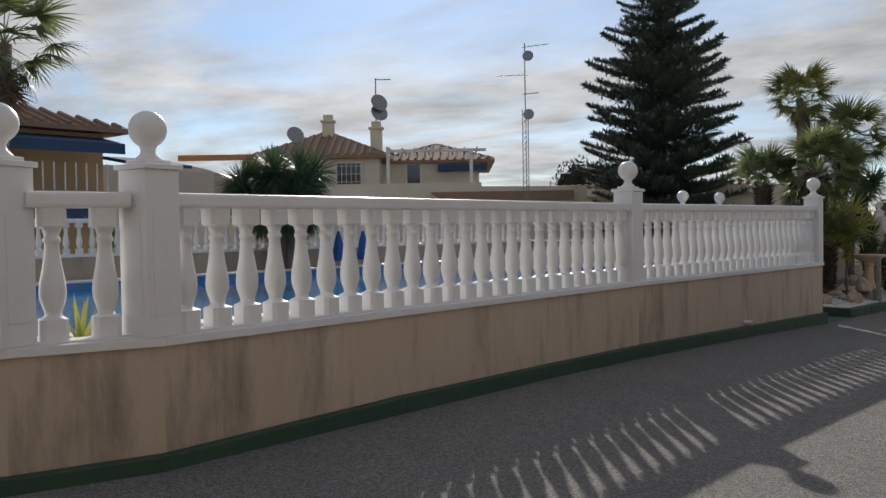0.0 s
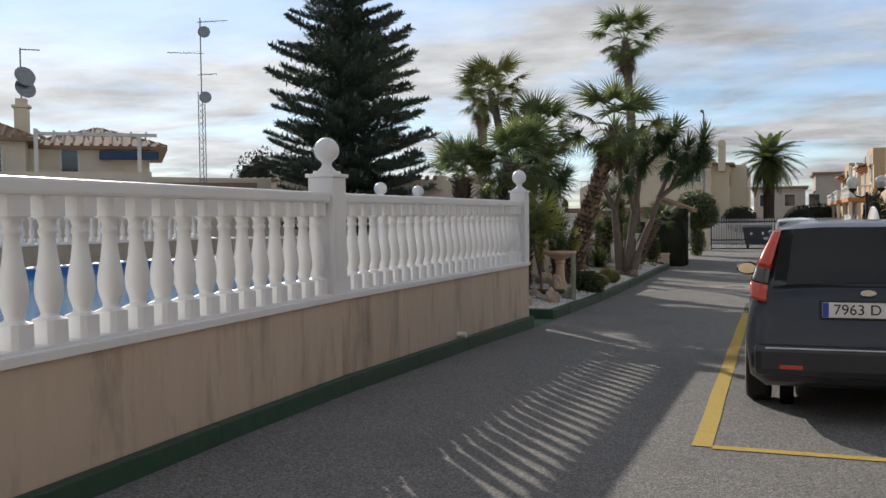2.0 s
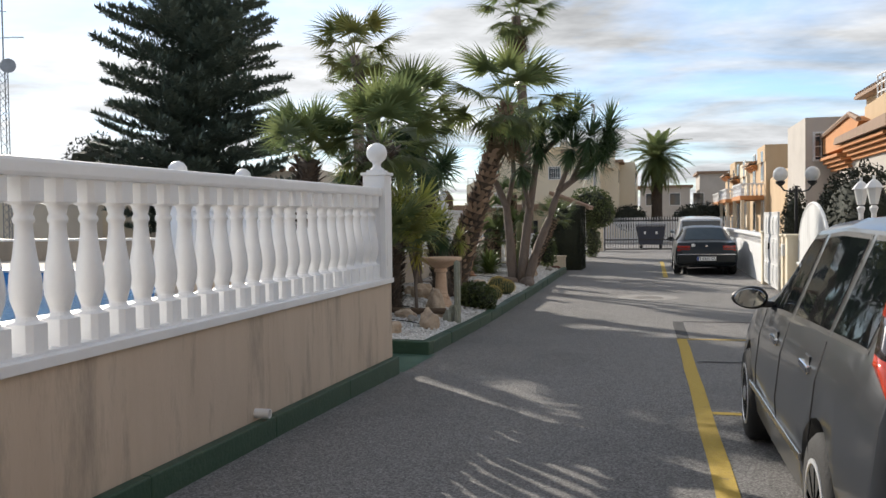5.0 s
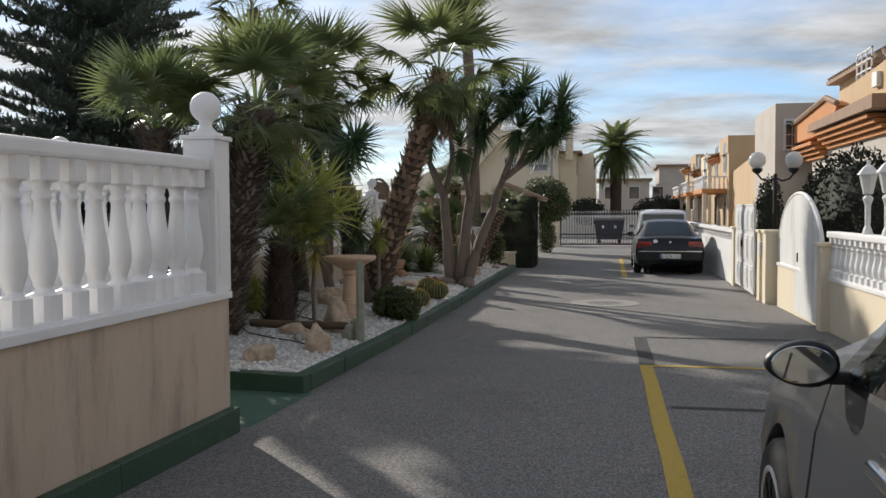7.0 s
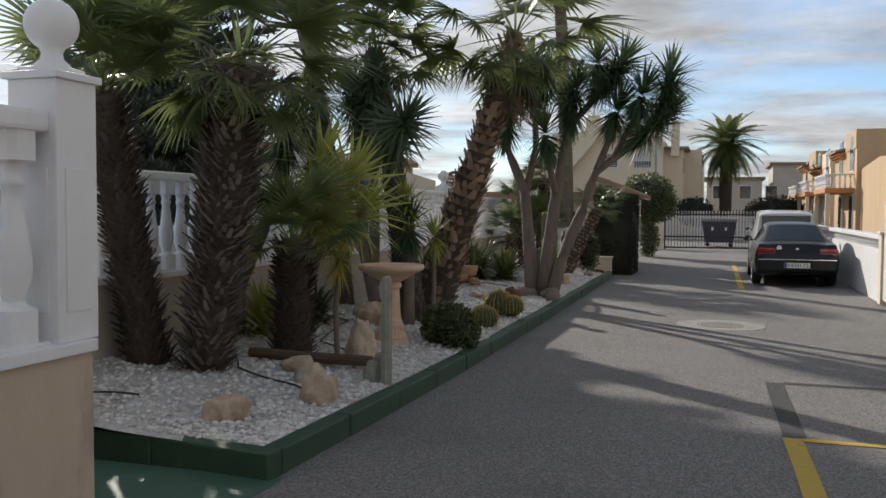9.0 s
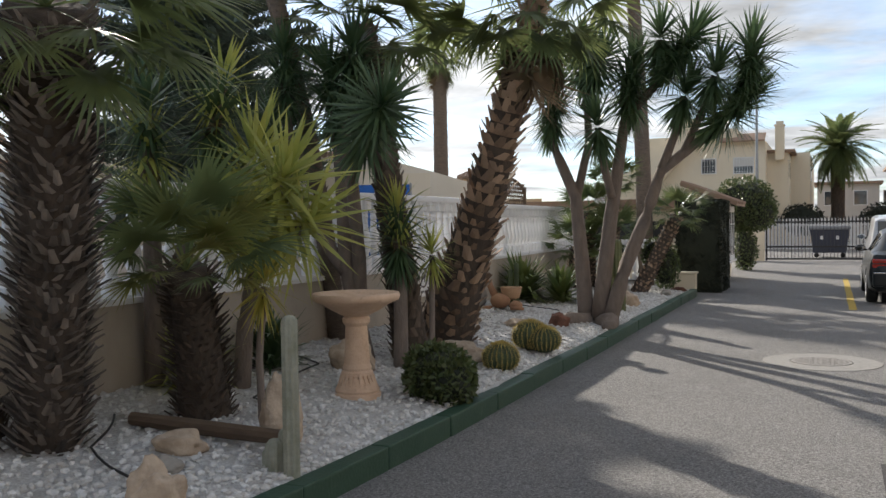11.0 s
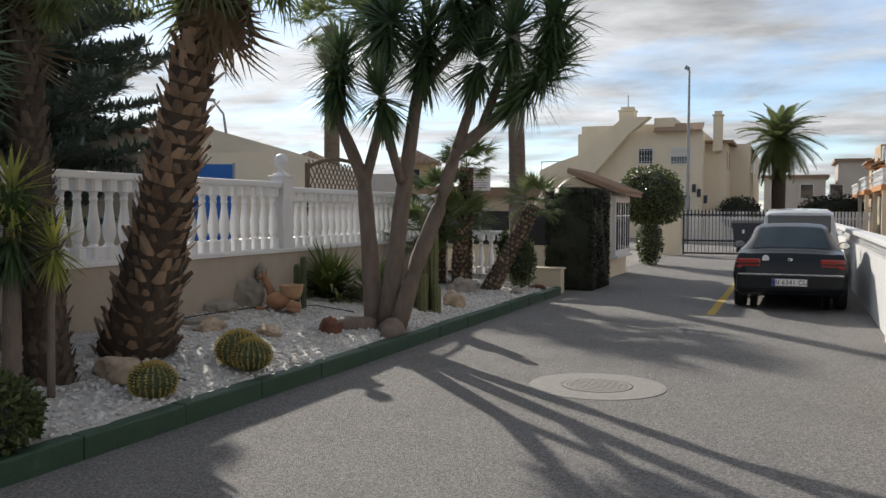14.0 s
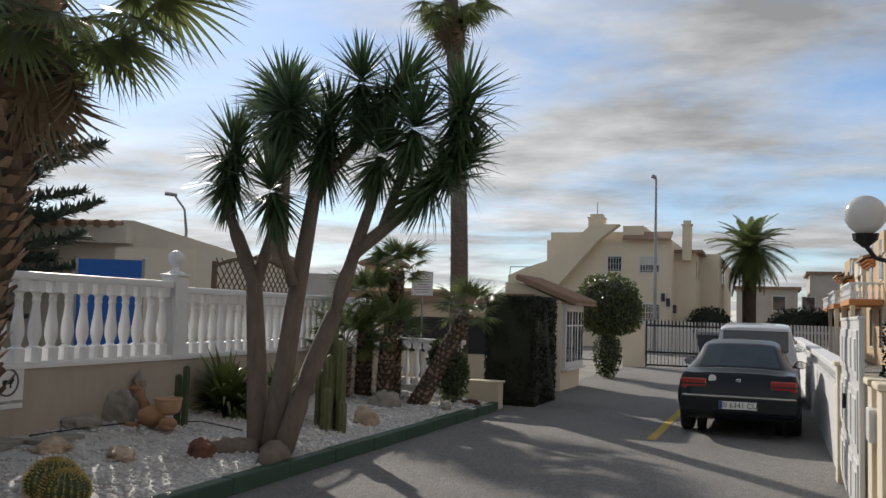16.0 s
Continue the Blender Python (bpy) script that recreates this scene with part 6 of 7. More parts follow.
lg = thing("log", pose(-5.85, 18.85, bz(-5.85, 18.85) + 0.05), "weathered dead branch lying on the gravel", "branch")
part("wood", tube(bmesh.new(), [(-0.25, 0, 0.02), (0.2, 0.03, 0.0), (0.55, 0.0, 0.0), (0.95, -0.05, 0.01)], [0.045, 0.05, 0.05, 0.045], 9), M_TIMBER, lg)
for pts in ([(-6.9, 17.3), (-6.75, 16.95), (-6.3, 16.95), (-5.95, 17.1)], [(-6.4, 19.0), (-5.9, 18.3), (-5.2, 17.95), (-4.9, 17.6)], [(-6.9, 21.6), (-6.2, 21.3), (-5.9, 19.9), (-5.2, 19.4)], [(-6.5, 24.6), (-6.0, 23.6), (-5.2, 22.9), (-4.9, 22.95)], [(-6.8, 25.3), (-6.6, 26.4), (-6.3, 27.4), (-5.6, 27.3)]):
    hs = thing("irrigation_hose", pose(pts[0][0], pts[0][1], 0), "thin black irrigation hose on the gravel", "hose", "irrigation hoses")
    fine = []
    for i in range(len(pts) - 1):
        for k in range(8):
            f = k / 8
            x, y = pts[i][0] + (pts[i + 1][0] - pts[i][0]) * f, pts[i][1] + (pts[i + 1][1] - pts[i][1]) * f + 0.05 * math.sin((i + f) * 3.1)
            fine.append((x - pts[0][0], y - pts[0][1], bz(x, y) + 0.022))
    part("tube", tube(bmesh.new(), fine, 0.008, 6), M_BLACK, hs)
cl = thing("hose_coil", pose(-6.75, 28.4, bz(-6.75, 28.4)), "coil of black hose by the wall", "hose")
part("tube", tube(bmesh.new(), [(0.28 * math.cos(a), 0.2 * math.sin(a), 0.03 + 0.13 * max(0, math.sin(a * 0.5)) ** 2) for a in np.linspace(0, 9, 40)], 0.014, 6), M_BLACK, cl)

# small lantern and figure with a planter
ln = thing("ceramic_lantern", pose(-6.86, 26.95, bz(-6.86, 26.95)), "pale pierced ceramic garden lantern", "lantern")
part("stand", lathe(bmesh.new(), [(0.07, -0.02), (0.06, 0.05), (0.035, 0.12), (0.04, 0.2), (0.07, 0.24)], 14), M_GSTONE, ln)
part("shade", lathe(bmesh.new(), [(0.07, 0.24), (0.075, 0.42), (0.085, 0.43), (0.03, 0.52), (0.005, 0.55)], 6), M_GSTONE, ln)
for k in range(6):
    for z in (0.29, 0.35):
        part("opening", boxed(0.058, 0.069, -0.014, 0.014, z, z + 0.045, 0.003), M_BLACK, ln).matrix_basis = pose(0, 0, 0, 0, 0, 60 * k + 30)
bm = bmesh.new()
ball(bm, 0, 0, 0.13, 0.15, 16, 10, 0.75)
ball(bm, 0.25, -0.03, 0.07, 0.10, 14, 8, 0.7)
tube(bm, [(-0.08, 0, 0.2), (-0.16, 0.02, 0.33), (-0.19, 0.02, 0.40)], [0.06, 0.045, 0.05], 10)
ball(bm, -0.24, 0.02, 0.42, 0.055, 12, 8, 0.8)
for s in (-1, 1):
    tube(bm, [(-0.19, s * 0.03, 0.45), (-0.20, s * 0.06, 0.53)], [0.015, 0.004], 6)
tube(bm, [(-0.1, -0.1, 0.04), (-0.3, -0.12, 0.03)], [0.03, 0.02], 8)
tube(bm, [(0.2, -0.1, 0.04), (0.4, -0.14, 0.03)], [0.035, 0.02], 8)
fg = mesh_object("garden_figure", bm, mat("terracotta_figure", (0.40, 0.22, 0.12), (0.28, 0.15, 0.09), rough=0.8, scale=6), smooth=True)
fg.matrix_basis = pose(-6.35, 26.55, bz(-6.35, 26.55))
tagged(fg, "terracotta reclining animal figure on the gravel", "figure")
pt = thing("planter", pose(-6.22, 26.66, bz(-6.22, 26.66) + 0.16), "small terracotta bowl planter on the figure", "planter")
part("bowl", lathe(bmesh.new(), [(0.07, 0), (0.12, 0.03), (0.145, 0.10), (0.15, 0.16), (0.16, 0.165), (0.16, 0.185), (0.14, 0.185), (0.12, 0.12), (0.0001, 0.12)], 24), mat("pale_terracotta", (0.50, 0.33, 0.20), (0.40, 0.25, 0.15), rough=0.8, scale=6), pt)

# signs
sgn = thing("notice_sign", pose(-6.925, 25.1, 0.50) @ Matrix.Scale(1.18, 4), "small white no-dogs notice on the bed wall", "sign")
part("plate", boxed(0.0, 0.008, -0.17, 0.17, -0.18, 0.18, 0.003), M_PLATE, sgn)
part("ring", annulus(bmesh.new(), 0.100, 0.118, 0.009, 0.012), M_LETTER, sgn).matrix_basis = pose(0, 0, 0.04, 0, 90, 0)
part("slash", boxed(0.009, 0.0125, -0.11, 0.11, -0.009, 0.009), M_LETTER, sgn).matrix_basis = pose(0, 0, 0.04, 42)
part("dog_mark", box(box(box(boxed(0.0085, 0.0115, -0.05, 0.05, -0.015, 0.02), 0.0085, 0.0115, 0.035, 0.065, 0.005, 0.04), 0.0085, 0.0115, -0.045, -0.03, -0.05, -0.01), 0.0085, 0.0115, 0.025, 0.04, -0.05, -0.01), M_BLACK, sgn).matrix_basis = pose(0, 0, 0.04)
text_part("notice_text", "PROHIBIDO PERROS", 0.036, pose(0.0095, 0, -0.125, 90, 0, 90), M_LETTER, sgn)
ns = thing("notice_board", pose(-7.12, 36.3, -0.30), "white notice board with lines of red print on a post", "sign")
part("post", tube(bmesh.new(), [(0, 0.02, -0.1), (0, 0.02, 2.4)], 0.025, 8), M_METAL, ns)
part("board", boxed(-0.25, 0.25, -0.012, 0.006, 2.02, 2.54, 0.004), M_PLATE, ns)
for k, w in enumerate((0.16, 0.19, 0.17, 0.20, 0.12, 0.19, 0.18, 0.15)):
    part("text_line", boxed(-w, w, -0.0145, -0.0122, 2.47 - k * 0.055, 2.485 - k * 0.055), M_RINGRED, ns)


# low plants
def leaf_clump(x, y, label, n, length, width, material, seed, low=25, droop=0.35, name="agave", cat="plant"):
    t = thing(name, pose(x, y, bz(x, y) - 0.02), label, cat)
    me = rosette("leaves", material, seed, n=n, length=length, width=width, low=low, droop=droop)
    rnd = random.Random(seed)
    for k in range(3):
        share("leaf_clump", me, t, pose(rnd.uniform(-0.15, 0.15), rnd.uniform(-0.15, 0.15), 0.05, 0, 0, 120 * k))
    return t


leaf_clump(-6.55, 28.35, "dense clump of dark strap leaves by the wall", 90, 1.0, 0.085, M_STRAP, 51, low=10, name="strap_leaf_plant")
leaf_clump(-6.15, 28.7, "clump of bright strap leaves by the wall", 50, 0.85, 0.075, M_STRAP, 52, low=20, name="strap_leaf_plant")
leaf_clump(-6.55, 20.9, "clump of dark strap leaves under the yucca", 50, 0.65, 0.06, M_YUC, 53, low=15, name="strap_leaf_plant")
leaf_clump(-6.7, 20.1, "clump of yellow-edged strap leaves", 40, 0.7, 0.06, M_YUCY, 54, low=15, name="strap_leaf_plant")
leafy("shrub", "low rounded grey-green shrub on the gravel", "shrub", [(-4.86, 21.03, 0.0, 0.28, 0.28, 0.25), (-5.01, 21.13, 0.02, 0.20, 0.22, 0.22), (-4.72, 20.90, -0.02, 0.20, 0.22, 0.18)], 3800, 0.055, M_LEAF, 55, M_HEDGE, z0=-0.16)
for i, (x, y, top, sc, n) in enumerate(((-6.0, 32.3, 2.05, 0.52, 26), (-6.45, 32.1, 1.45, 0.6, 24), (-5.95, 31.9, 0.95, 0.6, 26), (-6.6, 31.6, 0.75, 0.6, 22))):
    fan_palm((x, y, bz(x, y)), (x, y, top * 0.5), (x + 0.03, y, top), 0.15, 0.13, "small dwarf fan palm with a dark shaggy trunk", n, sc, 60 + i, rows=int(8 + top * 8), per=9, shaggy=0.09, dead=2, low=-20)
fan_palm((-5.45, 32.0, bz(-5.45, 32)), (-5.1, 32.2, 0.5), (-4.72, 32.4, 1.35), 0.17, 0.13, "leaning dwarf fan palm with a dark bristly trunk", 22, 0.55, 66, rows=20, per=11, shaggy=0.08, dead=0, low=-20)
leafy("shrub", "dark twiggy shrub near the kerb", "shrub", [(-4.95, 32.4, 0.35, 0.26, 0.26, 0.45), (-5.2, 32.6, 0.55, 0.25, 0.25, 0.35)], 1800, 0.07, M_LEAF, 56, M_HEDGE, z0=-0.2)
yucca((-5.45, 2.9, 0.55), [([(-5.45, 2.9, 0.5), (-5.45, 2.9, 0.62)], 0.05, 0.05, 1)], "small golden yucca beside the pool fence", 28, scale=0.72, meshes=YUCY)

# overflow pipe in the front wall
pp = thing("drain_pipe", pose(-4.52, 11.56, 0.10), "short white plastic drain pipe through the wall", "pipe")
part("pipe", lathe(bmesh.new(), [(0.032, 0), (0.032, 0.12), (0.026, 0.12), (0.026, 0.02)], 14, pose(0, 0, 0, 0, 90, 0)), M_PLATE, pp)

# sign at the pool corner
ps = thing("round_sign", pose(-5.0, 1.75, 0.55), "white board with a faded grey prohibition ring", "sign")
part("post", tube(bmesh.new(), [(0, 0, 0), (0, 0, 2.0)], 0.03, 8), M_METAL, ps)
part("board", boxed(-0.3, 0.3, -0.012, 0.012, 1.35, 1.95, 0.01), M_PLATE, ps)
part("ring", annulus(bmesh.new(), 0.17, 0.24, -0.015, 0.015), mat("faded_ring", (0.25, 0.21, 0.22), rough=0.6), ps).matrix_basis = pose(0, 0, 1.65, 90, 0, 0)
ps.matrix_basis = pose(-4.98, 1.78, 0.55, 0, 0, 50)


# ---- background houses ----
def window(parent, x0, x1, z0, z1, y, bars=True, shutter=0.0):
    w = part("window", box(box(box(boxed(x0 - 0.06, x0, y - 0.03, y + 0.05, z0 - 0.06, z1 + 0.06), x1, x1 + 0.06, y - 0.03, y + 0.05, z0 - 0.06, z1 + 0.06), x0, x1, y - 0.03, y + 0.05, z0 - 0.06, z0), x0, x1, y - 0.03, y + 0.05, z1, z1 + 0.06), M_FRAME, parent, "white framed window")
    part("pane", boxed(x0, x1, y + 0.0, y + 0.01, z0, z1), M_GLASS, w)
    if shutter:
        part("shutter", boxed(x0, x1, y - 0.022, y - 0.002, z1 - (z1 - z0) * shutter, z1), M_SHUT, w, "lowered roller shutter")
    if bars:
        bm = bmesh.new()
        n = max(3, int((x1 - x0) / 0.16))
        for i in range(n + 1):
            xx = x0 + (x1 - x0) * i / n
            box(bm, xx - 0.01, xx + 0.01, y - 0.07, y - 0.05, z0, z1)
        for zz in (z0 + 0.1, (z0 + z1) / 2, z1 - 0.1):
            box(bm, x0, x1, y - 0.075, y - 0.055, zz - 0.01, zz + 0.01)
        part("grille", bm, M_FRAME, w, "white window bars")


def house(name, m, label):
    return thing(name, m, label, "house", "houses")


def hip_roof(parent, x0, x1, y0, y1, z, h, over=0.35, step=0.3):
    bm = bmesh.new()
    a = [(x0 - over, y0 - over), (x1 + over, y0 - over), (x1 + over, y1 + over), (x0 - over, y1 + over)]
    k = min(x1 - x0, y1 - y0) / 2 + over
    r = [(x0 - over + k, (y0 + y1) / 2), (x1 + over - k, (y0 + y1) / 2)] if x1 - x0 >= y1 - y0 else [((x0 + x1) / 2, y0 - over + k), ((x0 + x1) / 2, y1 + over - k)]
    b = [bm.verts.new((*p, z)) for p in a]
    c = [bm.verts.new((*p, z - 0.12)) for p in a]
    t = [bm.verts.new((*p, z + h)) for p in r]
    if x1 - x0 >= y1 - y0:
        fs = [(b[0], b[1], t[1], t[0]), (b[1], b[2], t[1]), (b[2], b[3], t[0], t[1]), (b[3], b[0], t[0])]
    else:
        fs = [(b[0], b[1], t[0]), (b[1], b[2], t[1], t[0]), (b[2], b[3], t[1]), (b[3], b[0], t[0], t[1])]
    for f in fs:
        bm.faces.new(f)
    for i in range(4):
        bm.faces.new((c[i], c[(i + 1) % 4], b[(i + 1) % 4], b[i]))
    bm.faces.new(list(reversed(c)))
    rf = part("roof", bm, M_TILE, parent, "terracotta tiled roof")
    rows = bmesh.new()
    quads = [(a[0], a[1]), (a[1], a[2]), (a[2], a[3]), (a[3], a[0])]
    cx, cy = (x0 + x1) / 2, (y0 + y1) / 2
    for p, q in quads:
        d = Vector((q[0] - p[0], q[1] - p[1]))
        n = int(d.length / step)
        inn = Vector((-d.y, d.x)).normalized()
        for i in range(1, n):
            s = i / n * d.length
            run = min(s, d.length - s, k)
            u = Vector(p) + d.normalized() * s
            tube(rows, [(u.x, u.y, z + 0.02), (u.x + inn.x * run, u.y + inn.y * run, z + 0.02 + h * run / k)], 0.065, 5)
    part("roof_covering", rows, M_TILE, rf, "rows of curved roof tiles")
    return rf


def chimney(parent, x, y, z0, z1, w=0.35):
    c = part("chimney", boxed(x - w, x + w, y - w, y + w, z0, z1, 0.02), M_WALLC, parent)
    part("chimney_cap", box(boxed(x - w - 0.06, x + w + 0.06, y - w - 0.06, y + w + 0.06, z1, z1 + 0.08), x - w * 0.8, x + w * 0.8, y - w * 0.8, y + w * 0.8, z1 + 0.08, z1 + 0.3), M_WALLC, c)


# cream two-storey house beyond the gate
he = house("house", pose(-9.5, 71, -0.35) @ Matrix.Scale(0.95, 4), "cream two-storey house with an outside stair and small barred windows")
part("wall", boxed(-3.65, 4.2, 0, 9, 0, 6.7), M_WALLC, he)
part("stair_wall", slab(bmesh.new(), [(-6.3, 0), (-2.2, 0), (-2.2, 6.6), (-3.65, 6.6), (-3.65, 5.4), (-5.2, 4.9), (-6.3, 4.4)], "y", 0.3, 4), M_WALLC, he)
part("stair_parapet", slab(bmesh.new(), [(-3.8, 3.4), (-3.0, 3.4), (-0.2, 6.6), (1.1, 7.6), (-0.6, 7.6), (-3.8, 4.9)], "y", -0.9, -0.02), M_WALLC, he)
part("parapet", boxed(1.2, 2.45, 0.1, 5, 6.7, 7.6), M_WALLC, he)
part("parapet", boxed(-3.65, 1.2, 1.0, 5, 6.7, 7.3), M_WALLC, he)
part("tile_band", slab(bmesh.new(), [(-0.55, 6.75), (-0.55, 6.65), (0.8, 7.2), (0.8, 7.3)], "x", 1.25, 4.2), M_TILE, he, "sloping band of roof tiles")
chimney(he, -0.7, 1.5, 7.2, 8.2, 0.5)
chimney(he, 5.0, 1.2, 5.5, 7.7, 0.28)
window(he, 0.30, 1.15, 4.75, 5.65, -0.03)
window(he, 2.3, 3.45, 4.7, 5.65, -0.03, shutter=0.55)
window(he, 2.5, 3.5, 1.7, 2.7, -0.03)
part("wing", boxed(4.2, 5.5, 1.6, 10, 0, 6.0), M_WALLC, he)
part("wing", boxed(5.5, 6.7, 5.0, 22, 0, 6.2), M_WALLC, he)
part("eave", boxed(4.1, 5.9, 1.3, 9.5, 6.0, 6.2), M_TILE, he)
for xx, zz in ((3.9, 2.6), (4.3, 2.2), (3.6, 2.9)):
    part("meter_box", boxed(xx, xx + 0.22, -0.08, -0.005, zz, zz + 0.5), M_BIN, he)
for k in range(4):
    for zz in (1.5, 4.4):
        o = part("side_window", boxed(5.505, 5.52, 1.9 + k * 1.9, 2.5 + k * 1.9, zz, zz + 1.1) if k < 2 else boxed(6.705, 6.72, 2.0 + k * 3.0, 3.0 + k * 3.0, zz, zz + 1.1), M_GLASS, he)
part("roof_antenna", tube(bmesh.new(), [(-0.7, 1.5, 8.4), (-0.7, 1.5, 9.3)], 0.03, 6), M_METAL, he)
part("railing", box(boxed(-6.2, -4.7, 0.3, 0.34, 4.95, 5.0), -6.2, -6.16, 0.3, 0.34, 4.4, 5.0), M_METAL, he)
tagged(mesh_object("street_lamp", tube(tube(bmesh.new(), [(0, 0, 0), (0, 0, 4), (0, 0, 9.15)], [0.10, 0.08, 0.05], 10), [(0, 0, 9.1), (-0.06, 0, 9.3), (-0.2, 0, 9.36)], [0.05, 0.10, 0.12], 8), M_METAL), "tall slim grey street lamp", "street lamp").matrix_basis = pose(-5.37, 62.3, -0.35) @ Matrix.Diagonal((1, 1, 0.935, 1))
sl2 = mesh_object("street_lamp", tube(tube(bmesh.new(), [(0, 0, 0), (0, 0, 5.5), (-0.15, 0, 6.6), (-0.7, 0, 7.3)], [0.10, 0.08, 0.06, 0.05], 8), [(-0.6, 0, 7.32), (-1.2, 0, 7.4)], [0.09, 0.10], 8), M_METAL)
sl2.matrix_basis = pose(-28, 55.6, -0.35, 0, 0, 15)
tagged(sl2, "curved grey street lamp behind the houses", "street lamp")

# date palm beyond the gate
dp = thing("date_palm", pose(-1.45, 80, -0.35) @ Matrix.Scale(1.08, 4), "broad date palm with arching feather fronds", "palm tree")
part("trunk", tube(bmesh.new(), [(0, 0, 0), (0, 0, 2), (0, 0, 4), (0, 0, 5.8)], [0.45, 0.40, 0.42, 0.5], 12), M_BARK, dp, "", True)
rnd = random.Random(77)
for i in range(96):
    el = 85 - 140 * ((i + 0.5) / 96) ** 0.85
    share("frond", FEATHER[i % 2], dp, pose(0, 0, 5.9, 0, 0, i * 137.5) @ pose(0, 0, 0, rnd.uniform(-15, 15), -el + rnd.uniform(-6, 6), 0) @ Matrix.Scale(1.12 * rnd.uniform(0.85, 1.1), 4))
for x, y, s in ((-3.5, 72.5, 0.9), (1.0, 73, 0.9), (2.2, 75, 1.1)):
    leafy("shrub", "dark hedge shrub behind the street fence", "shrub", [(x, y, 1.2, 1.4 * s, 0.7, 1.0 * s)], 1500, 0.16, M_HEDGE, int(90 + x))


# houses along the right-hand side
def terrace(x, y0, y1, h, seed, colour, label, balcony=True):
    t = house("house", pose(x, y0, -0.35), label)
    L = y1 - y0
    part("wall", boxed(0, 7, 0, L, 0, h), colour, t)
    part("parapet", boxed(-0.05, 3.5, 0, L * 0.45, h, h + 0.9), colour, t)
    part("roof_slab", slab(bmesh.new(), [(-0.5, h + 0.02), (-0.5, h + 0.14), (3.0, h + 1.0), (3.0, h + 0.9)], "y", L * 0.5, L), M_TILE, t, "tiled roof edge")
    for k in range(3):
        part("cornice", boxed(-0.12 * (k + 1), 0, L * 0.5, L, h - 0.30 + k * 0.1, h - 0.2 + k * 0.1, 0.01), M_ORANGE, t, "orange moulded cornice")
    for k in range(2):
        for zz in (0.4, 3.3):
            a = 0.8 + k * L * 0.5
            w = part("window", boxed(-0.04, 0.02, a, a + 1.2, zz + 0.3, zz + 2.1), M_FRAME, t, "white framed window")
            part("pane", boxed(-0.055, -0.042, a + 0.08, a + 1.12, zz + 0.38, zz + 2.02), M_GLASS, w)
    w = part("window", boxed(2, 3.2, -0.04, 0.02, 3.6, 4.8), M_FRAME, t, "white framed window")
    part("pane", boxed(2.08, 3.12, -0.055, -0.042, 3.68, 4.72), M_GLASS, w)
    if balcony:
        b = part("balcony", boxed(-1.3, 0, L * 0.1, L * 0.75, 2.55, 2.8, 0.03), M_ORANGE, t, "projecting balcony")
        for i in range(int(L * 0.65 / 0.24)):
            share("baluster", BALFAR, b, pose(-1.2, L * 0.1 + 0.12 + i * 0.24, 2.8))
        for i in range(5):
            share("baluster", BALFAR, b, pose(-1.1 + i * 0.24, L * 0.1 + 0.1, 2.8))
        part("handrail", box(boxed(-1.29, -1.11, L * 0.1, L * 0.75, 3.42, 3.5, 0.01), -1.1, 0, L * 0.1, L * 0.1 + 0.18, 3.42, 3.5, 0.01), M_WHITE, b, "white balcony rail")
        for yy in (L * 0.12, L * 0.72):
            part("column", boxed(-1.25, -1.05, yy - 0.1, yy + 0.1, 0, 2.55, 0.02), M_WALLC, b)
    return t


terrace(4.3, 58, 66, 4.7, 1, M_WALLO, "ochre terraced house with a white balustraded balcony")
terrace(4.3, 68, 77, 4.3, 2, M_WALLC, "cream terraced house with a balcony on columns")
terrace(4.6, 79, 89, 5.0, 3, M_WALLO, "ochre terraced house at the end of the lane")
h4 = house("house", pose(-3, 100, -0.35), "distant cream houses closing the street")
part("wall", box(boxed(0, 5, 0, 8, 0, 4.6), 6, 14, 1, 9, 0, 6.0), M_WALLG, h4)
part("roof", box(boxed(-0.3, 5.3, -0.3, 8, 4.6, 4.85), 5.7, 14.3, 0.7, 9, 6.0, 6.25), M_TILE, h4)
for k in range(5):
    window(h4, 0.6 + k * 2.4, 1.6 + k * 2.4, 2.8, 4.0, -0.03 if k < 2 else 0.97, False)
# near house on the right: stepped roofs and orange soffits
hr = house("house", pose(4.2, 28.0, -0.35), "ochre house with stepped tiled roofs and orange soffits")
part("wall", slab(bmesh.new(), [(0, 0), (31, 0), (31, 3.6), (25, 4.0), (9.6, 3.3), (3.5, 3.6), (0, 3.6)], "x", 0.3, 7), M_WALLO, hr)
part("upper_wall", boxed(-0.9, 4, 11.0, 15.0, 0, 5.06), M_WALLG, hr, "pale grey-beige upper storey")
part("upper_wall", slab(bmesh.new(), [(-6, 3.4), (6.5, 3.4), (6.5, 4.85), (3.5, 5.0), (-6, 5.7)], "x", 0.02, 5), M_WALLO, hr)
part("soffit", slab(bmesh.new(), [(5.5, 4.35), (6.6, 4.6), (10.9, 4.3), (10.9, 3.75), (6.6, 3.75)], "x", -0.35, 0.30), M_ORANGE, hr, "orange painted soffit")
part("roof_edge", tube(bmesh.new(), [(-0.38, 5.4, 4.40), (-0.38, 6.6, 4.68), (-0.38, 10.9, 4.36)], 0.08, 6), M_TILE, hr, "tiled roof edge")
for k in range(4):
    part("cornice", boxed(-0.12 * (k + 1), 0.3, 2.0 + 0.1 * k, 7.6, 3.35 + k * 0.12, 3.45 + k * 0.12, 0.01), M_ORANGE, hr, "orange moulded cornice")
    part("cornice", boxed(-0.12 * (k + 1), 0.3, 7.9, 10.8, 3.15 + k * 0.12, 3.25 + k * 0.12, 0.01), M_ORANGE, hr, "orange moulded cornice")
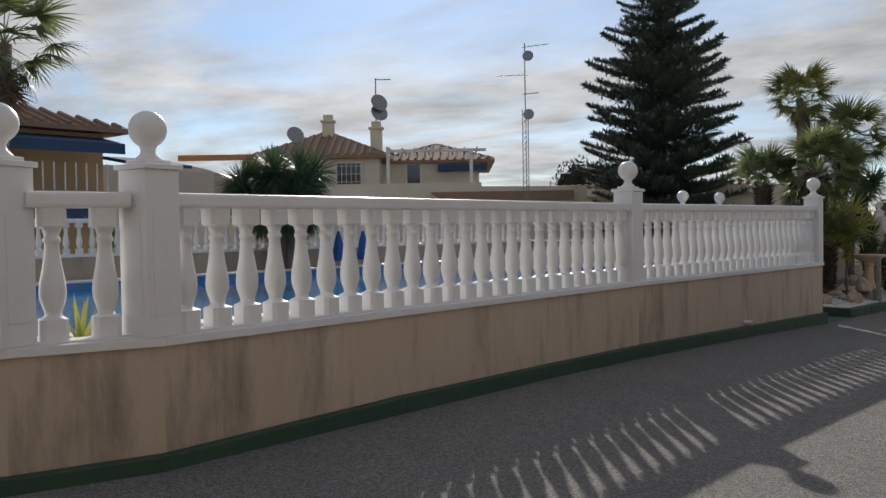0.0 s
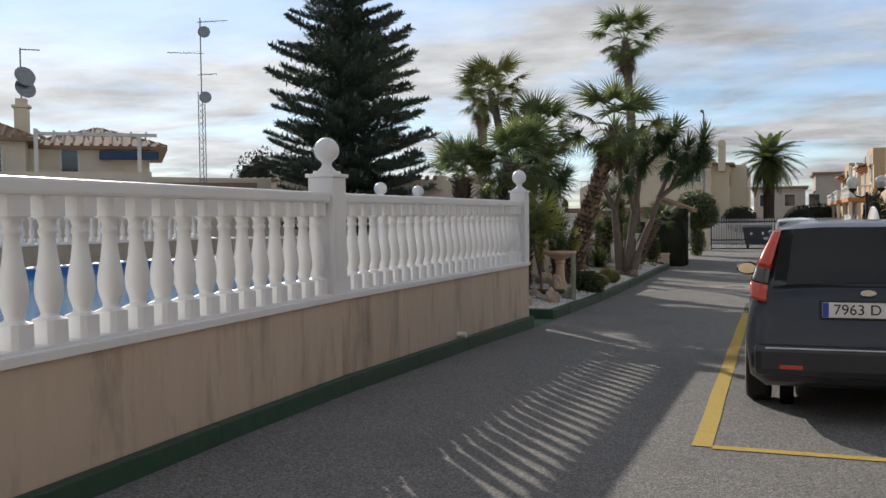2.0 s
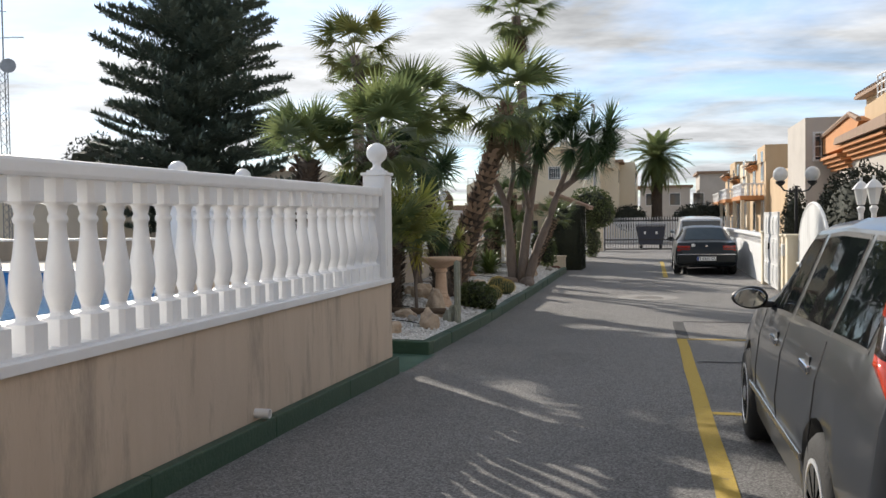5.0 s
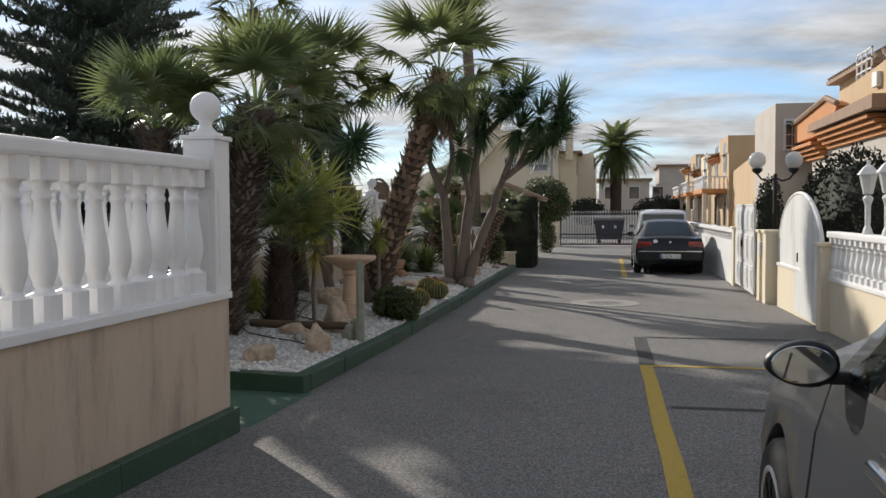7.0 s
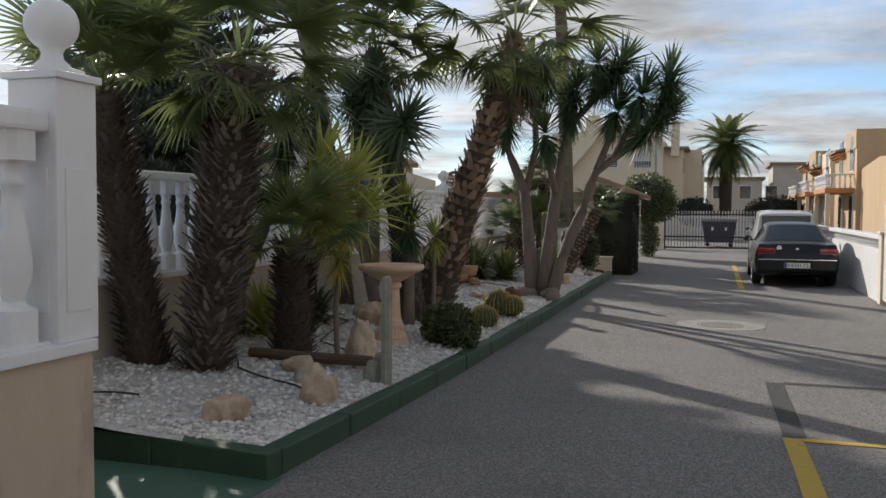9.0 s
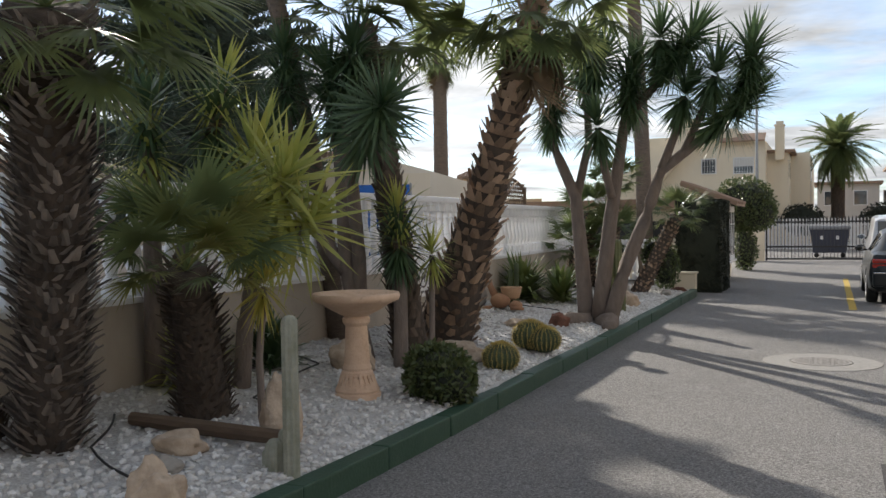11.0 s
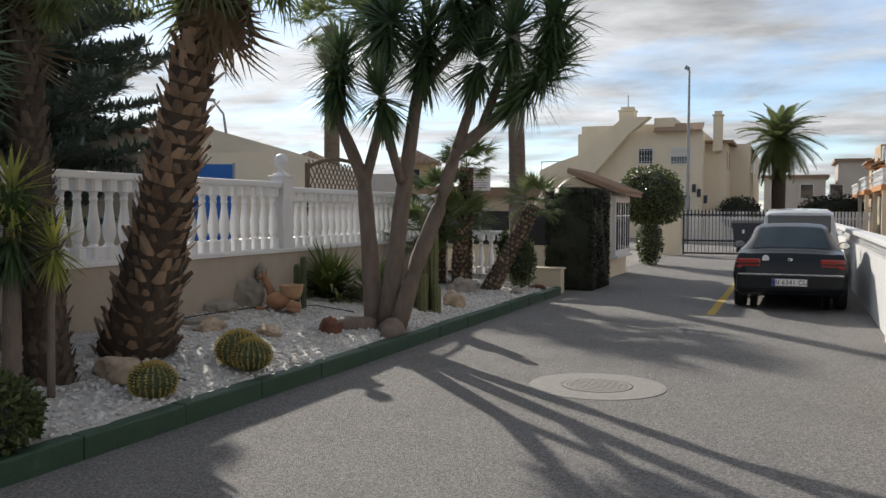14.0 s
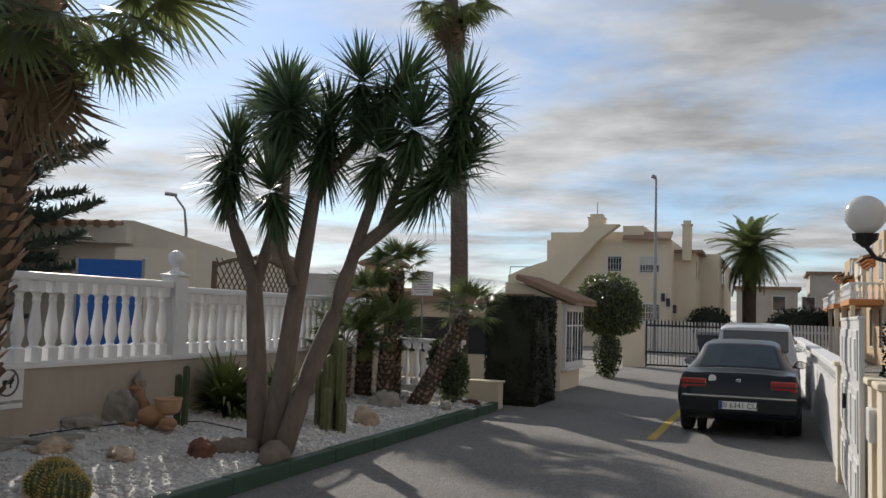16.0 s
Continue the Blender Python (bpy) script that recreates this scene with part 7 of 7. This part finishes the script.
part("roof_edge", slab(bmesh.new(), [(1.5, 3.85), (7.8, 3.85), (7.6, 4.05), (1.5, 4.15)], "x", -0.6, 0.3), M_TILE, hr, "tiled eave")
part("garden_wall", slab(bmesh.new(), [(-12, 0), (9.8, 0), (9.8, 3.2), (3.4, 4.2 - 0.6), (-12, 3.6)], "x", -0.02, 0.28), M_WALLG, hr)
part("alarm_box", boxed(-0.1, 0.02, 3.0, 3.4, 4.5, 4.85, 0.02), M_PLATE, hr, "white alarm box")
window(hr, -0.6, 0.0, 3.6, 4.5, 10.97, True)
fr = bmesh.new()
for i in range(4):
    box(fr, 0.3, 0.34, 4.9 + i * 0.45, 4.94 + i * 0.45, 4.85, 5.75)
    box(fr, 0.3, 0.34, 4.9, 6.3, 4.95 + i * 0.25, 4.99 + i * 0.25)
part("roof_lattice", fr, M_FRAME, hr, "white lattice on the roof terrace")
part("tower", boxed(1.5, 4, 9, 13, 5.0, 6.0), M_WALLO, hr)
hip_roof(hr, 1.5, 4, 9, 13, 6.0, 0.9)

# unseen houses added behind the start and on the right, blocking reflected open sky
for k, (hxx, hyy, hh, mm) in enumerate(((-14, -22, 5.6, M_WALLC), (-5, -24, 6.2, M_WALLO), (4.5, -23, 5.8, M_WALLC))):
    t = house("house", pose(hxx, hyy, 0.05), "unseen plain cream terraced house added to block sky reflections")
    part("wall", boxed(0, 8.6, 0, 7, 0, hh), mm, t)
    hip_roof(t, 0, 8.6, 0, 7, hh, 1.2, 0.4, 0.5)
    for q in range(3):
        for zz in (0.9, 3.6):
            w = part("window", boxed(1 + q * 2.6, 2.2 + q * 2.6, 6.98, 7.04, zz, zz + 1.3), M_FRAME, t, "white framed window")
            part("pane", boxed(1.08 + q * 2.6, 2.12 + q * 2.6, 7.042, 7.05, zz + 0.08, zz + 1.22), M_GLASS, w)
terrace(5.0, -14, -4, 4.9, 5, M_WALLC, "unseen cream terraced house added beside the start of the lane")
terrace(5.0, -2, 8, 4.6, 6, M_WALLO, "unseen ochre terraced house added beside the lane")

# houses beyond the pool
ha = house("house", pose(-27, 6, 0.0), "two-storey house with a brown tiled roof and blue awnings")
part("wall", boxed(0, 6.2, 0, 5.2, 0, 4.0), M_WALLO, ha)
hip_roof(ha, 0, 6.2, 0, 5.2, 4.05, 1.0, 0.5)
for z in (2.15, 3.75):
    part("awning", slab(bmesh.new(), [(6.2, z), (6.2, z + 0.08), (7.3, z - 0.15), (7.3, z - 0.4), (7.28, z - 0.4), (7.28, z - 0.2)], "y", 0.2, 5.2), M_AWN, ha, "blue cloth awning")
part("balcony", boxed(6.2, 7.2, 0, 5.2, 2.3, 2.45), M_WALLG, ha)
for i in range(20):
    part("railing_bar", boxed(7.15, 7.18, 0.1 + i * 0.26, 0.13 + i * 0.26, 2.45, 3.1), M_FRAME, ha)
part("shutter", boxed(6.2, 6.23, 0.8, 2.6, 2.5, 3.5), M_SHUT, ha, "white vertical blinds")
part("awning", slab(bmesh.new(), [(6.2, 3.3), (6.2, 3.38), (8.0, 3.1), (8.0, 3.02)], "y", 5.2, 6.6), M_AWN, ha, "blue cloth awning")
hb = house("house", pose(-27.3, 27.6, 0.0, 0, 0, 40) @ Matrix.Scale(1.13, 4), "low cream house with hipped brown tiled roofs and a white pergola")
part("wall", boxed(-5.2, 3.8, 0, 6, 0, 3.95), M_PALE, hb)
part("wall", boxed(-5.2, 0.0, -1.0, 6, 0, 4.1), M_PALE, hb)
hip_roof(hb, -4.6, 0.0, -1.0, 5, 4.1, 1.15, 0.3)
hip_roof(hb, 0.2, 4.0, 0.2, 6, 3.95, 0.8, 0.4)
chimney(hb, -2.2, 1.0, 4.8, 5.6, 0.22)
chimney(hb, -0.2, 0.2, 4.2, 5.2, 0.22)
window(hb, -1.6, -0.7, 3.0, 3.8, -1.03)
window(hb, 1.0, 1.5, 2.9, 3.8, -0.03, False)
pg = part("pergola", box(box(box(boxed(0.4, 4.0, -2.6, -2.48, 4.05, 4.15), 0.4, 0.52, -2.6, -2.48, 2.4, 4.05), 3.4, 3.52, -2.6, -2.48, 2.4, 4.05), 0.4, 0.5, -2.6, 0, 4.15, 4.25), M_FRAME, hb, "white pergola frame")
for i in range(8):
    part("pergola_slat", boxed(0.5 + i * 0.45, 0.55 + i * 0.45, -2.7, 0, 4.15, 4.2), M_FRAME, pg)
part("garden_wall", slab(bmesh.new(), [(-9.5, 0), (7.5, 0), (7.5, 2.7), (3.8, 2.75), (3.8, 2.9), (-3, 2.9), (-6.5, 2.3), (-9.5, 2.3)], "y", -3.2, -3.0), M_PALE, hb)
part("tiled_canopy", slab(bmesh.new(), [(2.0, 2.55), (2.4, 2.25), (7.0, 2.25), (7.0, 2.55)], "y", -3.6, -3.2), M_TILE, hb)
part("wall", boxed(-11, -7.5, -1, 3, 0, 3.9), M_WALLG, hb)
part("orange_beam", boxed(-7.6, -4.8, -1.2, -0.9, 4.0, 4.2), M_ORANGE, hb)
part("awning", boxed(2.2, 4.1, -0.5, 0, 3.5, 3.75), M_AWN, hb)
for x, z in ((-3.4, 5.0), (-0.1, 6.2), (-0.1, 5.8)):
    d = part("satellite_dish", lathe(bmesh.new(), [(0.0001, 0), (0.2, 0.03), (0.34, 0.10), (0.35, 0.11)], 16), M_METAL, hb, "grey satellite dish")
    d.matrix_basis = pose(x, 0.1, z, 70, 0, 30)
part("aerial", tube(tube(bmesh.new(), [(-0.2, 0.2, 5.3), (-0.2, 0.2, 7.2)], 0.025, 6), [(-0.2, 0.2, 7.15), (0.4, 0.2, 7.15)], 0.02, 6), M_METAL, hb)
hx = house("house", pose(-33, 20.5, 0, 0, 0, 40), "grey flat-roofed block behind the pool")
part("wall", boxed(-3.5, 2.0, 0, 5, 0, 4.0), M_WALLG, hx)

# communications mast
an = thing("antenna_mast", pose(-18.5, 26.2, 0.2), "thin guyed steel aerial mast with yagi aerials", "antenna")
bm = bmesh.new()
for k in range(3):
    a = 2 * math.pi * k / 3
    tube(bm, [(0.12 * math.cos(a), 0.12 * math.sin(a), 0), (0.12 * math.cos(a), 0.12 * math.sin(a), 5.5)], 0.014, 5)
for i in range(27):
    z = 0.2 * i
    for k in range(3):
        a, b = 2 * math.pi * k / 3, 2 * math.pi * (k + 1) / 3
        tube(bm, [(0.12 * math.cos(a), 0.12 * math.sin(a), z), (0.12 * math.cos(b), 0.12 * math.sin(b), z + 0.2)], 0.008, 4)
tube(bm, [(0, 0, 5.4), (0, 0, 7.9)], 0.022, 6)
part("lattice", bm, M_METAL, an)
for z, ang, L in ((7.75, 20, 0.9), (6.75, 200, 1.1), (6.05, 30, 0.5)):
    bm = tube(bmesh.new(), [(-0.1, 0, 0), (L, 0, 0.05)], 0.012, 5)
    for i in range(7):
        tube(bm, [(0.05 + i * L / 7, -0.18, 0.03), (0.05 + i * L / 7, 0.18, 0.03)], 0.006, 4)
    part("yagi_aerial", bm, M_METAL, an).matrix_basis = pose(0, 0, z, 0, 0, ang)
for z in (7.4, 5.3):
    part("dish", lathe(bmesh.new(), [(0.0001, 0), (0.16, 0.04), (0.2, 0.08)], 14), M_METAL, an, "small dish").matrix_basis = pose(0.15, 0, z, 80, 0, 30)

# low bungalow behind the bed wall
hc = house("house", pose(-13.4, 34.0, -0.1, 0, 0, 20), "cream bungalow with a tiled parapet edge")
part("wall", boxed(-9, 0.0, 0, 8, 0, 2.75), M_PALE, hc)
part("gable", slab(bmesh.new(), [(0, 0), (4.0, 0), (4.0, 2.2), (2.2, 2.75), (0.3, 3.28), (0, 3.28)], "y", 0.0, 0.4), M_PALE, hc)
part("fascia", boxed(-9, 0.3, -0.4, 0.05, 2.75, 3.12), M_PALE, hc)
for i in range(30):
    part("edge_tile", tube(bmesh.new(), [(-9 + i * 0.31, -0.5, 3.15), (-9 + i * 0.31, 0.6, 3.25)], 0.09, 8), M_TILE, hc)
part("vent_block", boxed(-2.9, -1.3, -0.03, 0.02, 2.25, 2.6), M_WALLG, hc)
for i in range(7):
    part("vent_opening", boxed(-2.8 + i * 0.21, -2.68 + i * 0.21, -0.04, -0.028, 2.32, 2.52), M_BLACK, hc)
tp = thing("screen_sheet", pose(-9.95, 30.0, 0.085, 0, 0, 20), "blue mesh privacy sheet on a frame", "screen")
part("sheet", boxed(-0.62, 0.42, -0.01, 0.01, 0.4, 1.975), M_TARP, tp)
part("frame_post", boxed(-0.66, -0.62, -0.02, 0.02, 0, 2.0), M_METAL, tp)
part("frame_post", boxed(0.42, 0.46, -0.02, 0.02, 0, 2.0), M_METAL, tp)
pb = thing("glass_screen", pose(-10.9, 31.9, 0.3, 0, 0, 20), "pale opaque wind screen", "screen")
part("sheet", boxed(-0.6, 0.9, -0.02, 0.02, 0.2, 2.1), M_WALLC, pb)
ht = house("house", pose(-28, 71, -0.35, 0, 0, 18), "distant terracotta-roofed houses with pyramid turrets")
part("wall", boxed(-8, 8, 0, 6, 0, 3.3), M_WALLO, ht)
part("terrace_wall", boxed(-3.2, 2.5, -0.5, 0, 2.2, 4.1), M_WALLG, ht)
for x in (-3.8, 3.7):
    part("turret", boxed(x - 1.2, x + 1.2, -0.3, 2.2, 0, 4.9), M_WALLO, ht)
    hip_roof(ht, x - 1.2, x + 1.2, -0.3, 2.2, 4.9, 0.8, 0.4)
    part("arch_window", boxed(x - 0.3, x + 0.3, -0.33, -0.28, 3.6, 4.4), M_GLASS, ht)
lw = thing("bar_kiosk", pose(-9.6, 38.5, -0.3), "low pale building with a dark opening behind the garden wall", "building")
part("wall", boxed(0, 4.2, 0, 3, 0, 1.9), M_WALLC, lw)
part("roof", boxed(-0.3, 4.5, -0.4, 3.2, 1.9, 2.15), M_TILE, lw)
part("opening", boxed(0.6, 3.6, -0.02, 0.02, 0.7, 1.55), M_BLACK, lw)
tr = thing("trellis", pose(-7.6, 30.5, 0.7, 0, 0, 95), "dark arched timber lattice panel", "trellis")
bm = bmesh.new()
for i in range(-8, 18):
    for s in (-1, 1):
        x0 = i * 0.16
        pts = []
        for f in np.linspace(0, 1, 6):
            xx = x0 + s * 0.5 * f
            if -1.3 <= xx <= 1.3:
                pts.append((xx, 0.01 * s, 0.85 + 0.5 * f))
        if len(pts) > 1:
            tube(bm, pts, 0.012, 4)
part("lattice", bm, M_TIMBER, tr)
part("arch", tube(bmesh.new(), [(x, 0, 1.42 - 0.18 * (x / 1.3) ** 2) for x in np.linspace(-1.3, 1.3, 9)], 0.035, 6), M_TIMBER, tr)
part("frame_post", boxed(-1.34, -1.28, -0.03, 0.03, 0.0, 1.3), M_TIMBER, tr)
part("frame_post", boxed(1.28, 1.34, -0.03, 0.03, 0.0, 1.3), M_TIMBER, tr)


# ---- araucaria and hedges beyond the pool ----
def araucaria(x, y, z, h, r, label):
    t = thing("araucaria_tree", pose(x, y, z), label, "tree")
    part("trunk", tube(bmesh.new(), [(0, 0, 0), (0, 0, h * 0.5), (0, 0, h)], [0.28, 0.16, 0.03], 10), M_BARK, t)
    meshes = []
    for sd in (1, 2, 3):
        rn = random.Random(sd)
        v, f = [], []
        for i in range(30):
            u = (i + 1) / 30
            p = Vector((u, 0, -0.10 * u + 0.20 * u * u))
            for s in (-1, 1):
                L = (0.34 * (1 - u) ** 0.8 + 0.07) * rn.uniform(0.8, 1.15)
                d = Vector((0.62, s * 0.78, rn.uniform(0.10, 0.40))).normalized()
                for k in range(3):
                    q = p + d * (L * k / 3)
                    for a in range(3):
                        e = (d * 0.9 + Vector((rn.uniform(-1, 1), rn.uniform(-1, 1), rn.uniform(-0.5, 1))) * 0.8).normalized()
                        blade(v, f, q, e, Vector((0.1, 0.2, 1)).normalized(), 0.085 + 0.03 * (1 - u), 0.026, 0.0, 2)
        meshes.append(raw_mesh("branch", v, f, M_PINE))
    rn = random.Random(9)
    lv = 35
    for i in range(lv):
        zz = h * (0.04 + 0.95 * i / lv)
        L = r * min(1.0, (1 - i / lv) * 1.55 + 0.06) * (0.78 + 0.22 * min(1, i / 4))
        for k in range(7):
            m = pose(0, 0, zz + rn.uniform(-0.12, 0.12), 0, 0, 360 * (k + 0.5 * (i % 2)) / 7 + rn.uniform(-10, 10)) @ pose(0, 0, 0, 0, rn.uniform(-8, 8) - 14 * i / lv, 0) @ Matrix.Scale(L * rn.uniform(0.8, 1.1), 4)
            share("branch", meshes[(i + k) % 3], t, m)


araucaria(-15.6, 31.0, 0.6, 12.9, 2.9, "tall dark araucaria with tiered upturned branches")
leafy("hedge", "dark clipped hedge beneath the araucaria", "hedge", [(-21.2, 34.0, 2.5, 1.4, 1.2, 2.0), (-19.8, 34.6, 2.5, 1.3, 1.2, 2.0), (-18.4, 34.9, 2.4, 1.3, 1.2, 1.9), (-17.0, 34.4, 2.2, 1.2, 1.1, 1.8)], 8000, 0.12, M_HEDGE, 71, z0=0.2)
t = thing("yucca_tree", pose(-15.7, 12.7, 0.3), "dark bushy yucca clump beyond the pool", "yucca", "yuccas")
rnd = random.Random(5)
for i in range(26):
    a, rr, zz = i * 2.4, 0.75 * math.sqrt(rnd.random()), rnd.uniform(1.4, 2.6)
    share("leaf_rosette", YUCS[i % 3], t, pose(rr * math.cos(a) * 1.3, rr * math.sin(a) * 1.3, zz - 0.25 * rr, rnd.uniform(-30, 30), rnd.uniform(-30, 30), 0) @ Matrix.Scale(1.05, 4))
for i in range(4):
    part("stem", tube(bmesh.new(), [(0.2 * i - 0.3, 0, 0), (0.3 * i - 0.45, 0.1, 1.6)], [0.12, 0.08], 8), M_YBARK, t)
fan_palm((-17.8, 7.4, 0.3), (-17.8, 7.4, 2.5), (-17.8, 7.6, 5.2), 0.2, 0.16, "slim palm with drooping fronds beyond the pool", 26, 1.2, 18, shaggy=0.05, rows=40, per=8, material=M_SLIM, dead=8)
yucca((-16.8, 9.2, 0.3), [([(-16.8, 9.2, 0.3), (-16.8, 9.2, 1.8)], 0.1, 0.1, 2), ([(-16.3, 9.5, 0.3), (-16.3, 9.5, 1.6)], 0.1, 0.1, 1)], "yellow-green yucca beyond the pool", 29, meshes=YUCY)
# blue parasol closed by the pool
for x, y in ((-15.4, 14.2), (-15.4, 15.0)):
    pr = thing("parasol", pose(x, y, DZ), "short folded blue parasol on a pole", "parasol", "parasols")
    part("pole", tube(bmesh.new(), [(0, 0, 0), (0, 0, 0.82)], 0.02, 8), M_METAL, pr)
    part("canopy", lathe(bmesh.new(), [(0.12, 0.15), (0.16, 0.25), (0.10, 0.6), (0.03, 0.85)], 10), M_TARP, pr, "folded blue canopy")
